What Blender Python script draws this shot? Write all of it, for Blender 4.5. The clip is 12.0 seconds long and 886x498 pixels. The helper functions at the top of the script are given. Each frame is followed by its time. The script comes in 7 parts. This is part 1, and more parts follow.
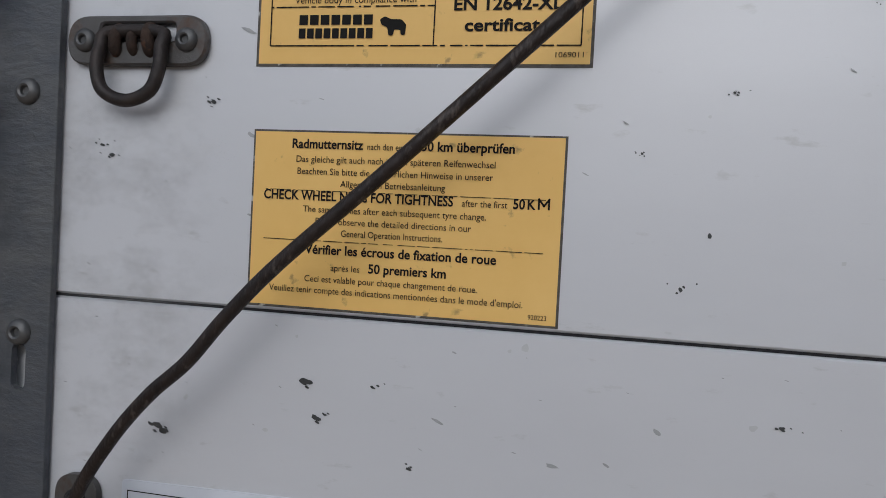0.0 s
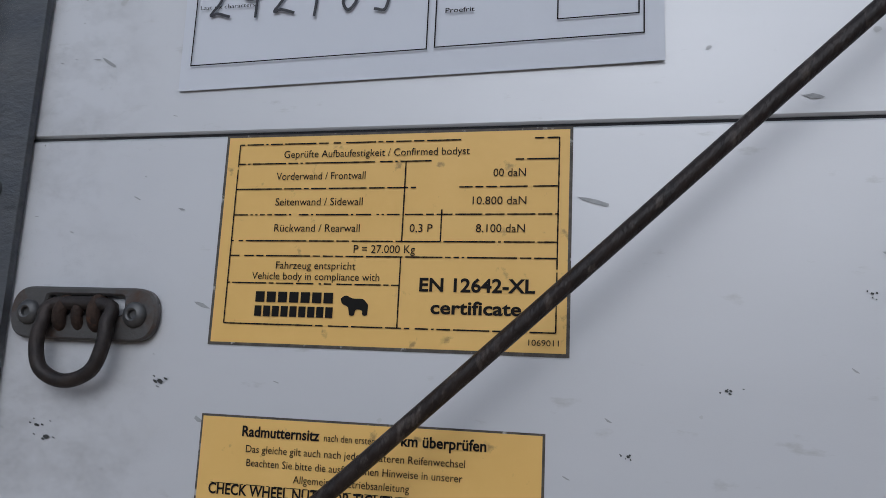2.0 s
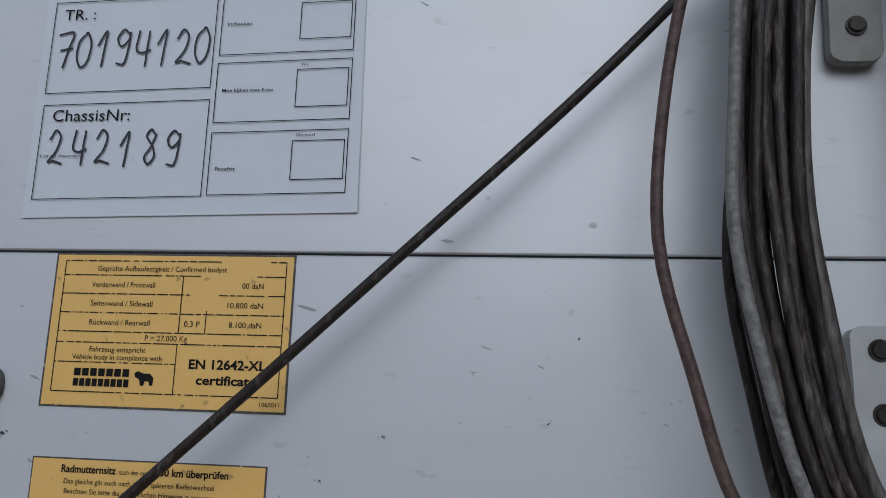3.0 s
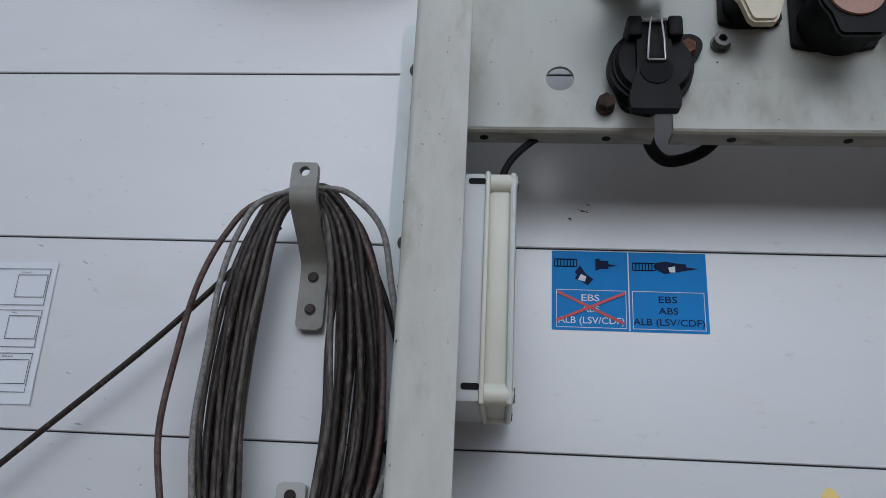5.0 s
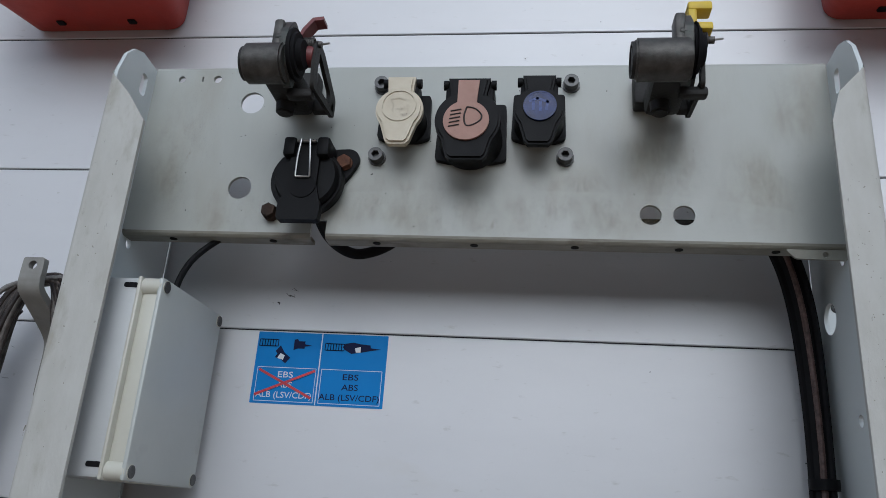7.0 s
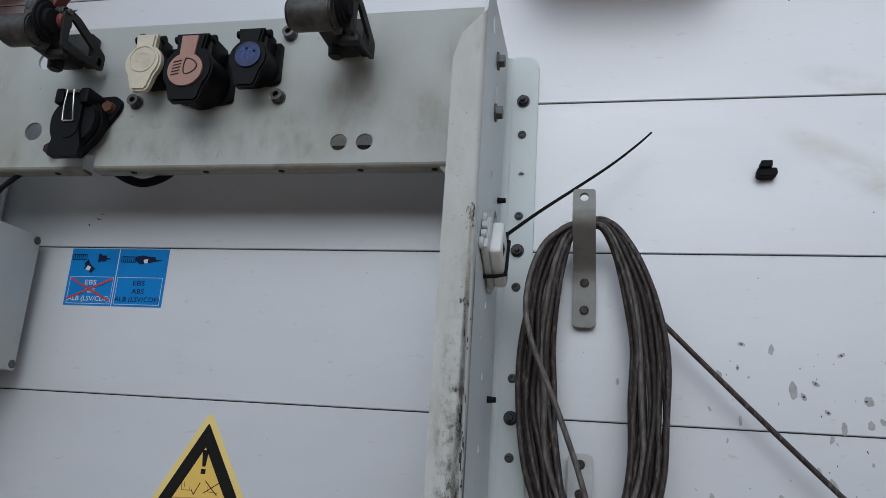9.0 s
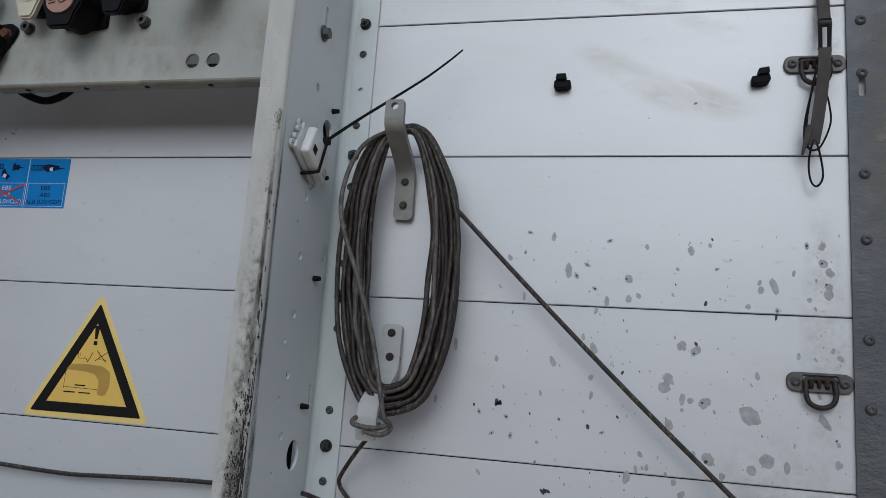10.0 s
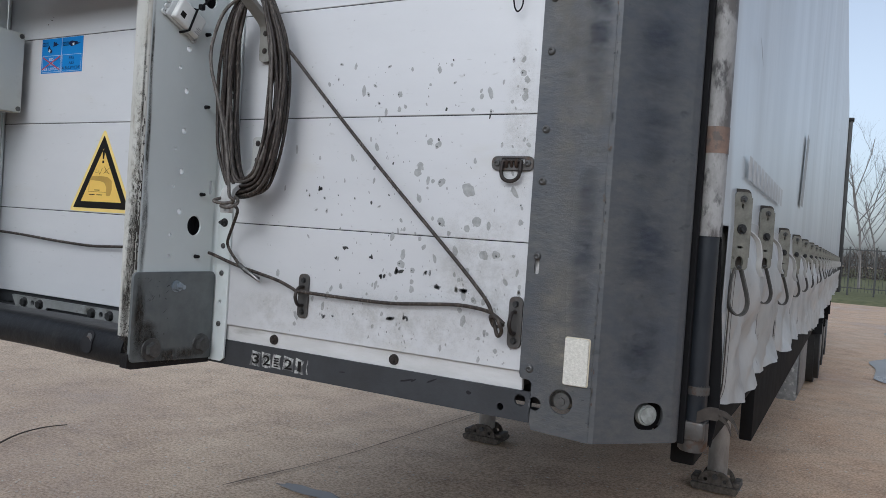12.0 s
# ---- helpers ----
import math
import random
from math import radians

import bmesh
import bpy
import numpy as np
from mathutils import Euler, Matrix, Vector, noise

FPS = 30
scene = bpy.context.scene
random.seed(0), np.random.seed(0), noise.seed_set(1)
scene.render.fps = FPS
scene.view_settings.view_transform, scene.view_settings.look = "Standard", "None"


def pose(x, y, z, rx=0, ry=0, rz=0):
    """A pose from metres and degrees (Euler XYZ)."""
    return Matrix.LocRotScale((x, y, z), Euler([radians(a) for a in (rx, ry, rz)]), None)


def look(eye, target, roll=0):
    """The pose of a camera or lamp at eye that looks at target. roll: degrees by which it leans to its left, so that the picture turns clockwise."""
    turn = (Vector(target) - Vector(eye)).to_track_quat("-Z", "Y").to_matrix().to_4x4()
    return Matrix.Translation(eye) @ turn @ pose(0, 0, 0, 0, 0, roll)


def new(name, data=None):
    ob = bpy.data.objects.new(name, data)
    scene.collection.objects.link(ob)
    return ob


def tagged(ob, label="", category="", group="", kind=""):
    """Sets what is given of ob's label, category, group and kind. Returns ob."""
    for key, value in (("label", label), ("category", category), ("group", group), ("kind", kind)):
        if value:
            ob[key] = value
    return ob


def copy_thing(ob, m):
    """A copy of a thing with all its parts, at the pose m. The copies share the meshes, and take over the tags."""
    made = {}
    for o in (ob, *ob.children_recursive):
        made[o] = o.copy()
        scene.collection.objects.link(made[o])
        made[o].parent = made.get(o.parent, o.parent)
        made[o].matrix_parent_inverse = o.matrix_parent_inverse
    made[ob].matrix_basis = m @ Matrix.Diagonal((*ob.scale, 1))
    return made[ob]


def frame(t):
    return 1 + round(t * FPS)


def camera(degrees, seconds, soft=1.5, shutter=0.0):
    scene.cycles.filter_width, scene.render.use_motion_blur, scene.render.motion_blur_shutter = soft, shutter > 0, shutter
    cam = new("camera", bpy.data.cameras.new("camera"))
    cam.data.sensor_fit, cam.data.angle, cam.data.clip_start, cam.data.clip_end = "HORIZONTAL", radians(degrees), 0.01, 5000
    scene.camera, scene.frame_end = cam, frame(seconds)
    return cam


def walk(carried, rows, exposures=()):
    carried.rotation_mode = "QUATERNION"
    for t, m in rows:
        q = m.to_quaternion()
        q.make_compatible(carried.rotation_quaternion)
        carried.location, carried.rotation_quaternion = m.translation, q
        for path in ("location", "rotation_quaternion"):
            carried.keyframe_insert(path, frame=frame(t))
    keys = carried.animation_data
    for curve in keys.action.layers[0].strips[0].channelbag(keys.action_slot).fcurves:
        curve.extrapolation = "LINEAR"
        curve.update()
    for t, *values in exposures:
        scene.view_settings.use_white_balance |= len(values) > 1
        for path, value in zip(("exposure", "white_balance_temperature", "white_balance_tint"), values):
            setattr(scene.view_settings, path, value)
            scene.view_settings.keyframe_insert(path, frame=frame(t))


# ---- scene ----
cam = camera(60.8, 12.0, 0.65)
PATH = [
    (0, (-0.769, -0.317, 1.471), (-1.203, 1.634, 1.42), 3.0),
    (0.5, (-0.768, -0.312, 1.526), (-1.215, 1.635, 1.615), 2.7),
    (1, (-0.766, -0.306, 1.537), (-1.214, 1.624, 1.807), 2.8),
    (1.5, (-0.762, -0.305, 1.535), (-1.213, 1.616, 1.864), 2.8),
    (2, (-0.764, -0.29, 1.53), (-1.209, 1.63, 1.873), 2.7),
    (2.5, (-0.712, -0.337, 1.541), (-1.172, 1.575, 1.903), 2.8),
    (3, (-0.64, -0.419, 1.557), (-0.895, 1.53, 1.925), 1.9),
    (3.5, (-0.571, -0.483, 1.57), (-0.728, 1.476, 1.943), 2.2),
    (3.7, (-0.525, -0.511, 1.573), (-0.681, 1.45, 1.937), 2.4),
    (5.3, (-0.223, -0.78, 1.588), (-0.396, 1.094, 2.263), 3.1),
    (5.5, (-0.185, -0.808, 1.591), (-0.374, 1.064, 2.271), 3.2),
    (6, (-0.092, -0.824, 1.617), (-0.296, 1.051, 2.282), 3.4),
    (6.5, (0.007, -0.808, 1.635), (-0.217, 1.065, 2.298), 3.5),
    (6.7, (0.039, -0.809, 1.642), (-0.196, 1.062, 2.309), 3.7),
    (8.3, (0.313, -0.904, 1.625), (-0.065, 0.937, 2.307), 4.1),
    (8.5, (0.353, -0.909, 1.616), (-0.04, 0.935, 2.285), 4.0),
    (9, (0.501, -0.908, 1.593), (0.088, 0.982, 2.1), 3.8),
    (9.5, (0.663, -0.934, 1.559), (0.217, 0.972, 1.968), 3.9),
    (10, (0.786, -0.985, 1.523), (0.306, 0.925, 1.871), 4.1),
    (10.5, (0.951, -1.057, 1.489), (0.446, 0.871, 1.654), 4.1),
    (11, (1.112, -1.106, 1.469), (0.286, 0.715, 1.526), 4.3),
    (11.5, (1.321, -1.071, 1.441), (0.361, 0.684, 1.45), 4.1),
    (12, (1.5, -1.097, 1.433), (0.529, 0.651, 1.397), 3.9),
]
walk(cam, [(t, look(eye, target, roll)) for t, eye, target, roll in PATH],
     exposures=[(0.0, -0.39, 5850, 10), (1.0, -0.51, 5700, 10), (2.0, -0.52, 5600, 10), (3.0, -0.62, 5500, 8), (3.6, -0.45, 5500, 8), (5.5, -0.37, 5570, 8), (6.5, -0.28, 5570, 8), (8.5, -0.30, 5570, 7), (9.5, -0.42, 5610, 7), (10.5, -0.44, 5690, 7), (11.5, -0.11, 5720, 8), (12.0, 0.09, 5750, 8)])

# ---- light ----
SUN_EL, SUN_AZ = radians(31), radians(175)
world = bpy.data.worlds.new("overcast_sky")
scene.world = world
world.use_nodes = True
wn, wl = world.node_tree.nodes, world.node_tree.links
sky = wn.new("ShaderNodeTexSky")
sky.sky_type, sky.sun_disc = "NISHITA", False
sky.sun_elevation, sky.sun_rotation = SUN_EL, SUN_AZ
sky.air_density, sky.dust_density, sky.ozone_density = 1.0, 3.0, 1.5
cloud = wn.new("ShaderNodeHueSaturation")
cloud.inputs["Saturation"].default_value = 0.42
wl.new(sky.outputs[0], cloud.inputs["Color"])
wl.new(cloud.outputs[0], wn["Background"].inputs["Color"])
wn["Background"].inputs["Strength"].default_value = 0.15
sun = new("sun", bpy.data.lights.new("sun", "SUN"))
sun.data.energy, sun.data.angle, sun.data.color = 0.40, radians(62), (1.0, 0.985, 0.965)
sun.matrix_world = look((0, 0, 0), (-math.sin(SUN_AZ) * math.cos(SUN_EL) * 1, -math.cos(SUN_AZ) * math.cos(SUN_EL), -math.sin(SUN_EL)))

# ---- materials ----


def mat(name, color, rough=0.5, metal=0.0, dark=None, scale=20.0, amount=0.5, bump=0.0, bump_scale=200.0, spec=0.5,
        dirt=None, dirt_scale=6.0, dirt_from=0.55, dirt_to=0.75, stretch=(1, 1, 1), vary=0.0, scuff=None, scuff_scale=70.0, scuff_from=0.66):
    """A procedural surface: base colour with a fine variation, larger stains and a fine relief."""
    m = bpy.data.materials.new(name)
    m.use_nodes = True
    n, l = m.node_tree.nodes, m.node_tree.links
    b = n["Principled BSDF"]
    b.inputs["Roughness"].default_value, b.inputs["Metallic"].default_value = rough, metal
    b.inputs["Specular IOR Level"].default_value = spec
    tc = n.new("ShaderNodeTexCoord")
    mp = n.new("ShaderNodeMapping")
    mp.inputs["Scale"].default_value = stretch
    l.new(tc.outputs["Object"], mp.inputs["Vector"])

    def tex(sc, detail=6.0):
        t = n.new("ShaderNodeTexNoise")
        t.inputs["Scale"].default_value, t.inputs["Detail"].default_value, t.inputs["Roughness"].default_value = sc, detail, 0.62
        l.new(mp.outputs[0], t.inputs["Vector"])
        return t

    def ramp(src, lo, hi, c0, c1):
        r = n.new("ShaderNodeValToRGB")
        e = r.color_ramp.elements
        e[0].position, e[1].position = lo, hi
        e[0].color, e[1].color = (*c0, 1), (*c1, 1)
        l.new(src, r.inputs[0])
        return r

    dark = dark or tuple(c * 0.75 for c in color)
    fine = tex(scale)
    c = ramp(fine.outputs["Fac"], 0.5 - 0.25 * amount, 0.5 + 0.35 * (1.01 - amount) + 0.1, dark, color).outputs[0]
    if dirt:
        big = tex(dirt_scale, 8.0)
        f = ramp(big.outputs["Fac"], dirt_from, dirt_to, (0, 0, 0), (1, 1, 1))
        mx = n.new("ShaderNodeMix")
        mx.data_type = "RGBA"
        l.new(f.outputs[0], mx.inputs[0])
        l.new(c, mx.inputs[6])
        mx.inputs[7].default_value = (*dirt, 1)
        c = mx.outputs[2]
    if scuff:
        f = ramp(tex(scuff_scale, 5.0).outputs["Fac"], scuff_from, scuff_from + 0.09, (0, 0, 0), (0.75, 0.75, 0.75))
        mx = n.new("ShaderNodeMix")
        mx.data_type = "RGBA"
        l.new(f.outputs[0], mx.inputs[0])
        l.new(c, mx.inputs[6])
        mx.inputs[7].default_value = (*scuff, 1)
        c = mx.outputs[2]
    if vary:
        oi = n.new("ShaderNodeObjectInfo")
        mr = n.new("ShaderNodeMapRange")
        mr.inputs["To Min"].default_value, mr.inputs["To Max"].default_value = 1 - vary, 1 + vary
        l.new(oi.outputs["Random"], mr.inputs["Value"])
        mul = n.new("ShaderNodeVectorMath")
        mul.operation = "SCALE"
        l.new(c, mul.inputs[0])
        l.new(mr.outputs[0], mul.inputs["Scale"])
        c = mul.outputs[0]
    l.new(c, b.inputs["Base Color"])
    rr = n.new("ShaderNodeMapRange")
    rr.inputs["To Min"].default_value, rr.inputs["To Max"].default_value = max(0.03, rough - 0.12), min(1, rough + 0.12)
    l.new(tex(scale * 0.6).outputs["Fac"], rr.inputs["Value"])
    l.new(rr.outputs[0], b.inputs["Roughness"])
    if bump:
        bp = n.new("ShaderNodeBump")
        bp.inputs["Strength"].default_value, bp.inputs["Distance"].default_value = bump, 0.002
        l.new(tex(bump_scale, 4.0).outputs["Fac"], bp.inputs["Height"])
        l.new(bp.outputs[0], b.inputs["Normal"])
    return m


M = {
    "panel": mat("white_coated_panel", (0.60, 0.605, 0.615), 0.42, 0.10, (0.555, 0.56, 0.57), 3.0, 0.5, 0.03, 900, 0.9,
                 (0.515, 0.50, 0.45), 2.2, 0.6, 0.85, (1, 1, 3), 0.012, (0.44, 0.44, 0.43), 38, 0.63),
    "joint": mat("dark_joint", (0.012, 0.012, 0.014), 0.9),
    "strip": mat("white_lower_strip", (0.6, 0.6, 0.6), 0.5, 0, (0.5, 0.5, 0.49), 12, 0.5, 0.05, 300, 0.4, (0.3, 0.29, 0.27), 7, 0.58, 0.75, (1, 1, 4)),
    "galv": mat("weathered_galvanised_steel", (0.124, 0.124, 0.121), 0.50, 0.35, (0.088, 0.092, 0.098), 60, 0.6, 0.45, 150, 0.4,
                (0.060, 0.070, 0.090), 3.2, 0.44, 0.70, (0.75, 0.75, 1.5), 0, (0.052, 0.055, 0.060), 40, 0.62),
    "beam": mat("dark_grey_chassis_paint", (0.048, 0.051, 0.056), 0.6, 0.1, (0.034, 0.036, 0.039), 14, 0.6, 0.3, 160, 0.4, (0.035, 0.035, 0.035), 5, 0.5, 0.7),
    "black_paint": mat("worn_black_paint", (0.011, 0.0115, 0.0125), 0.42, 0, (0.007, 0.007, 0.008), 14, 0.6, 0.7, 45, 0.22, (0.028, 0.027, 0.026), 9, 0.58, 0.75),
    "upright": mat("pale_grey_green_paint", (0.61, 0.65, 0.645), 0.42, 0, (0.57, 0.61, 0.60), 10, 0.5, 0.04, 400, 0.4, (0.42, 0.42, 0.39), 7, 0.6, 0.78, (1, 1, 0.6)),
    "upright_worn": mat("scuffed_grey_edge_paint", (0.51, 0.51, 0.475), 0.55, 0, (0.44, 0.435, 0.395), 40, 0.6, 0.15, 300, 0.4, (0.33, 0.31, 0.255), 34, 0.56, 0.74, (1, 1, 0.4), 0, (0.085, 0.070, 0.050), 190, 0.68),
    "crossbeam": mat("yellowed_grey_paint", (0.41, 0.425, 0.395), 0.36, 0, (0.36, 0.372, 0.338), 9, 0.6, 0.05, 300, 0.4, (0.28, 0.265, 0.21), 9, 0.54, 0.84, (1, 1, 0.3), 0, (0.20, 0.18, 0.13), 55, 0.69),
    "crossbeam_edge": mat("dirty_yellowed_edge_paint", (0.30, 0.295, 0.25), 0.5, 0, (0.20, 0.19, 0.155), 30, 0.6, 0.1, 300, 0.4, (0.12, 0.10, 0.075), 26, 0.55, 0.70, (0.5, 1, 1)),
    "gusset": mat("scratched_dark_galvanised_plate", (0.175, 0.19, 0.19), 0.5, 0.3, (0.115, 0.126, 0.126), 24, 0.5, 0.2, 200, 0.5, (0.085, 0.09, 0.09), 9, 0.58, 0.74, (1, 1, 1), 0, (0.03, 0.03, 0.03), 60, 0.68),
    "bracket_grey": mat("dirty_grey_bracket_paint", (0.24, 0.25, 0.245), 0.5, 0.1, (0.17, 0.175, 0.17), 30, 0.6, 0.1, 300, 0.4, (0.07, 0.065, 0.055), 22, 0.54, 0.70),
    "tube_blue": mat("blue_black_tensioner_steel", (0.035, 0.040, 0.048), 0.34, 0.3, (0.020, 0.023, 0.028), 25, 0.6, 0.25, 120, 0.5, (0.010, 0.011, 0.012), 16, 0.56, 0.72, (1, 1, 0.5)),
    "blue_bright": mat("rubbed_blue_plastic", (0.022, 0.060, 0.27), 0.4, 0, (0.010, 0.028, 0.14), 160, 0.6, 0.2, 400),
    "zinc": mat("zinc_bolt", (0.45, 0.5, 0.55), 0.4, 0.9),
    "bolt": mat("dull_steel_bolt", (0.135, 0.135, 0.13), 0.5, 0.6, (0.08, 0.08, 0.08), 120, 0.6),
    "rivet": mat("dark_rivet", (0.07, 0.07, 0.07), 0.5, 0.6, (0.03, 0.03, 0.03), 150, 0.5),
    "rust": mat("rusty_steel", (0.19, 0.085, 0.045), 0.85, 0.2, (0.09, 0.04, 0.025), 140, 0.6, 0.5, 500),
    "ring": mat("brown_oxidised_steel", (0.046, 0.034, 0.028), 0.55, 0.4, (0.018, 0.015, 0.014), 90, 0.6, 0.3, 400),
    "ring_plate": mat("grey_oxidised_plate", (0.108, 0.104, 0.099), 0.48, 0.5, (0.085, 0.08, 0.075), 60, 0.6, 0.25, 300, 0.5, (0.085, 0.045, 0.026), 26, 0.53, 0.63),
    "rust_dark": mat("dark_rusty_steel", (0.060, 0.036, 0.024), 0.8, 0.3, (0.022, 0.016, 0.013), 130, 0.7, 0.5, 400, 0.4, (0.12, 0.055, 0.028), 90, 0.58, 0.68),
    "cable_red": mat("faded_red_brown_cable", (0.125, 0.078, 0.066), 0.5, 0, (0.040, 0.022, 0.018), 200, 0.7, 0.5, 300, 0.4),
    "cable_white": mat("worn_whitish_cable", (0.26, 0.25, 0.235), 0.5, 0, (0.10, 0.095, 0.088), 200, 0.7, 0.5, 300, 0.4),
    "black_plastic": mat("black_plastic", (0.006, 0.0063, 0.007), 0.5, 0, (0.004, 0.004, 0.0045), 60, 0.5, 0.1, 600, 0.13),
    "rubber": mat("black_rubber", (0.008, 0.008, 0.009), 0.7, spec=0.15),
    "cable_grey": mat("dirty_grey_brown_cable", (0.044, 0.032, 0.025), 0.5, 0, (0.008, 0.006, 0.005), 230, 0.8, 0.6, 300, 0.4, (0.115, 0.096, 0.079), 240, 0.53, 0.66, (1, 1, 0.30)),
    "cable_pale": mat("pale_grey_cable", (0.150, 0.133, 0.116), 0.5, 0, (0.040, 0.034, 0.029), 220, 0.75, 0.6, 300, 0.4, (0.045, 0.035, 0.028), 170, 0.53, 0.64, (1, 1, 0.30)),
    "cable_dark": mat("dark_brown_cable", (0.024, 0.0155, 0.012), 0.5, 0, (0.010, 0.007, 0.006), 200, 0.75, 0.6, 300, 0.35, (0.075, 0.060, 0.050), 220, 0.55, 0.68, (1, 1, 0.30)),
    "hook": mat("grey_plastic_hook", (0.275, 0.27, 0.25), 0.5, 0, (0.22, 0.215, 0.195), 50, 0.5, 0.1, 400, 0.4, (0.12, 0.108, 0.092), 25, 0.58, 0.75),
    "hook_white": mat("scuffed_white_hook", (0.46, 0.46, 0.445), 0.5, 0, (0.40, 0.40, 0.385), 50, 0.5, 0.1, 400, 0.4, (0.08, 0.08, 0.08), 60, 0.66, 0.7),
    "box_base": mat("white_plastic_housing", (0.54, 0.555, 0.55), 0.45, 0, (0.49, 0.505, 0.50), 15, 0.5, 0.03, 500, 0.4),
    "box_rib": mat("cream_plastic_rim", (0.60, 0.59, 0.51), 0.45, 0, (0.55, 0.54, 0.46), 15, 0.5),
    "box_lid": mat("grey_plastic_lid", (0.56, 0.585, 0.555), 0.4, 0, (0.51, 0.535, 0.505), 8, 0.5, 0.03, 400, 0.4, (0.4, 0.41, 0.39), 10, 0.6, 0.8),
    "sensor_white": mat("off_white_sensor_plastic", (0.68, 0.685, 0.66), 0.5, 0, (0.60, 0.605, 0.58), 50, 0.5, 0.1, 400, 0.4, (0.25, 0.24, 0.22), 60, 0.66, 0.74),
    "cream": mat("cream_plastic_cap", (0.62, 0.57, 0.45), 0.5, 0, (0.55, 0.49, 0.37), 50, 0.5, 0.1, 400, 0.4, (0.42, 0.36, 0.26), 40, 0.6, 0.75),
    "pinkish": mat("faded_pink_brown_plastic", (0.38, 0.215, 0.165), 0.55, 0, (0.32, 0.175, 0.13), 60, 0.5, 0.1, 400),
    "blue_plastic": mat("worn_blue_plastic", (0.010, 0.028, 0.145), 0.45, 0, (0.007, 0.016, 0.07), 90, 0.6, 0.2, 400),
    "alu": mat("cast_aluminium", (0.125, 0.12, 0.11), 0.5, 0.6, (0.05, 0.047, 0.043), 60, 0.6, 0.2, 300, 0.5, (0.05, 0.065, 0.06), 40, 0.55, 0.7),
    "alu_dark": mat("grimy_cast_metal", (0.024, 0.023, 0.021), 0.6, 0.4, (0.017, 0.016, 0.015), 60, 0.6, 0.3, 300),
    "yellow_lever": mat("yellow_plastic_lever", (0.72, 0.52, 0.02), 0.45, 0, (0.6, 0.42, 0.02), 60, 0.5),
    "red_lever": mat("dull_red_lever", (0.20, 0.045, 0.045), 0.5, 0, (0.14, 0.03, 0.03), 60, 0.5),
    "wire": mat("bright_spring_wire", (0.6, 0.58, 0.55), 0.3, 0.9),
    "red_box": mat("faded_red_plastic", (0.46, 0.045, 0.028), 0.45, 0, (0.33, 0.036, 0.026), 14, 0.5, 0.08, 200, 0.2, (0.52, 0.085, 0.06), 9, 0.55, 0.8),
    "yellow": mat("aged_yellow_film", (0.80, 0.515, 0.16), 0.5, 0, (0.745, 0.465, 0.13), 25, 0.5, 0.03, 500, 0.35, (0.55, 0.36, 0.10), 60, 0.66, 0.76, (1, 1, 1), 0, (0.26, 0.17, 0.07), 115, 0.635),
    "yellow_bright": mat("yellow_warning_film", (0.80, 0.62, 0.22), 0.45, 0, (0.76, 0.57, 0.18), 20, 0.5),
    "ink": mat("black_print", (0.012, 0.011, 0.010), 0.7, spec=0.15),
    "ink_grey": mat("worn_dark_edge", (0.13, 0.115, 0.095), 0.6, 0, (0.05, 0.045, 0.04), 200, 0.6, 0, 200, 0.3, (0.42, 0.41, 0.38), 150, 0.60, 0.68),
    "blue_film": mat("blue_sticker_film", (0.015, 0.21, 0.56), 0.55, 0, (0.012, 0.185, 0.51), 20, 0.5, spec=0.2),
    "white_print": mat("white_print", (0.72, 0.76, 0.8), 0.5),
    "navy_print": mat("navy_print", (0.012, 0.018, 0.06), 0.6, spec=0.1),
    "red_print": mat("red_print", (0.5, 0.035, 0.05), 0.5),
    "paper": mat("white_office_paper", (0.63, 0.65, 0.69), 0.7, 0, (0.60, 0.62, 0.66), 8, 0.5, 0.08, 60),
    "pen": mat("black_marker_ink", (0.012, 0.012, 0.018), 0.5),
    "stain": mat("bare_grey_spot", (0.42, 0.425, 0.42), 0.6, 0.1, (0.30, 0.305, 0.30), 120, 0.6, 0.2, 300, vary=0.1),
    "grime_faint": mat("faint_beige_smears", (0.33, 0.315, 0.275), 0.7, 0, (0.22, 0.205, 0.175), 150, 0.6),
    "grime": mat("brown_grey_grime", (0.050, 0.043, 0.035), 0.8, 0, (0.02, 0.018, 0.015), 150, 0.6),
    "chip": mat("dark_paint_chip", (0.06, 0.062, 0.06), 0.6, 0.1, (0.03, 0.03, 0.03), 200, 0.6),
    "pale_spot": mat("pale_dried_drop", (0.54, 0.545, 0.54), 0.6, 0, (0.48, 0.485, 0.48), 150, 0.6),
    "reflector": mat("white_prismatic_reflector", (0.75, 0.73, 0.66), 0.25, 0, (0.55, 0.53, 0.47), 300, 0.6, 0.6, 700),
    "lamp_glass": mat("clear_marker_lamp_lens", (0.34, 0.36, 0.34), 0.12, 0, (0.2, 0.21, 0.2), 90, 0.5),
    "curtain": mat("grey_pvc_curtain", (0.58, 0.61, 0.63), 0.32, 0, (0.45, 0.475, 0.49), 2.0, 0.5, 0.08, 40, 0.5, (0.34, 0.35, 0.355), 1.4, 0.54, 0.82, (1, 1.6, 0.35)),
    "curtain_worn": mat("abraded_curtain_edge", (0.40, 0.395, 0.385), 0.5, 0, (0.17, 0.165, 0.16), 34, 0.85, 0.5, 90, 0.4, (0.10, 0.092, 0.088), 17, 0.50, 0.58, (1, 1, 0.45), 0, (0.018, 0.017, 0.018), 48, 0.57),
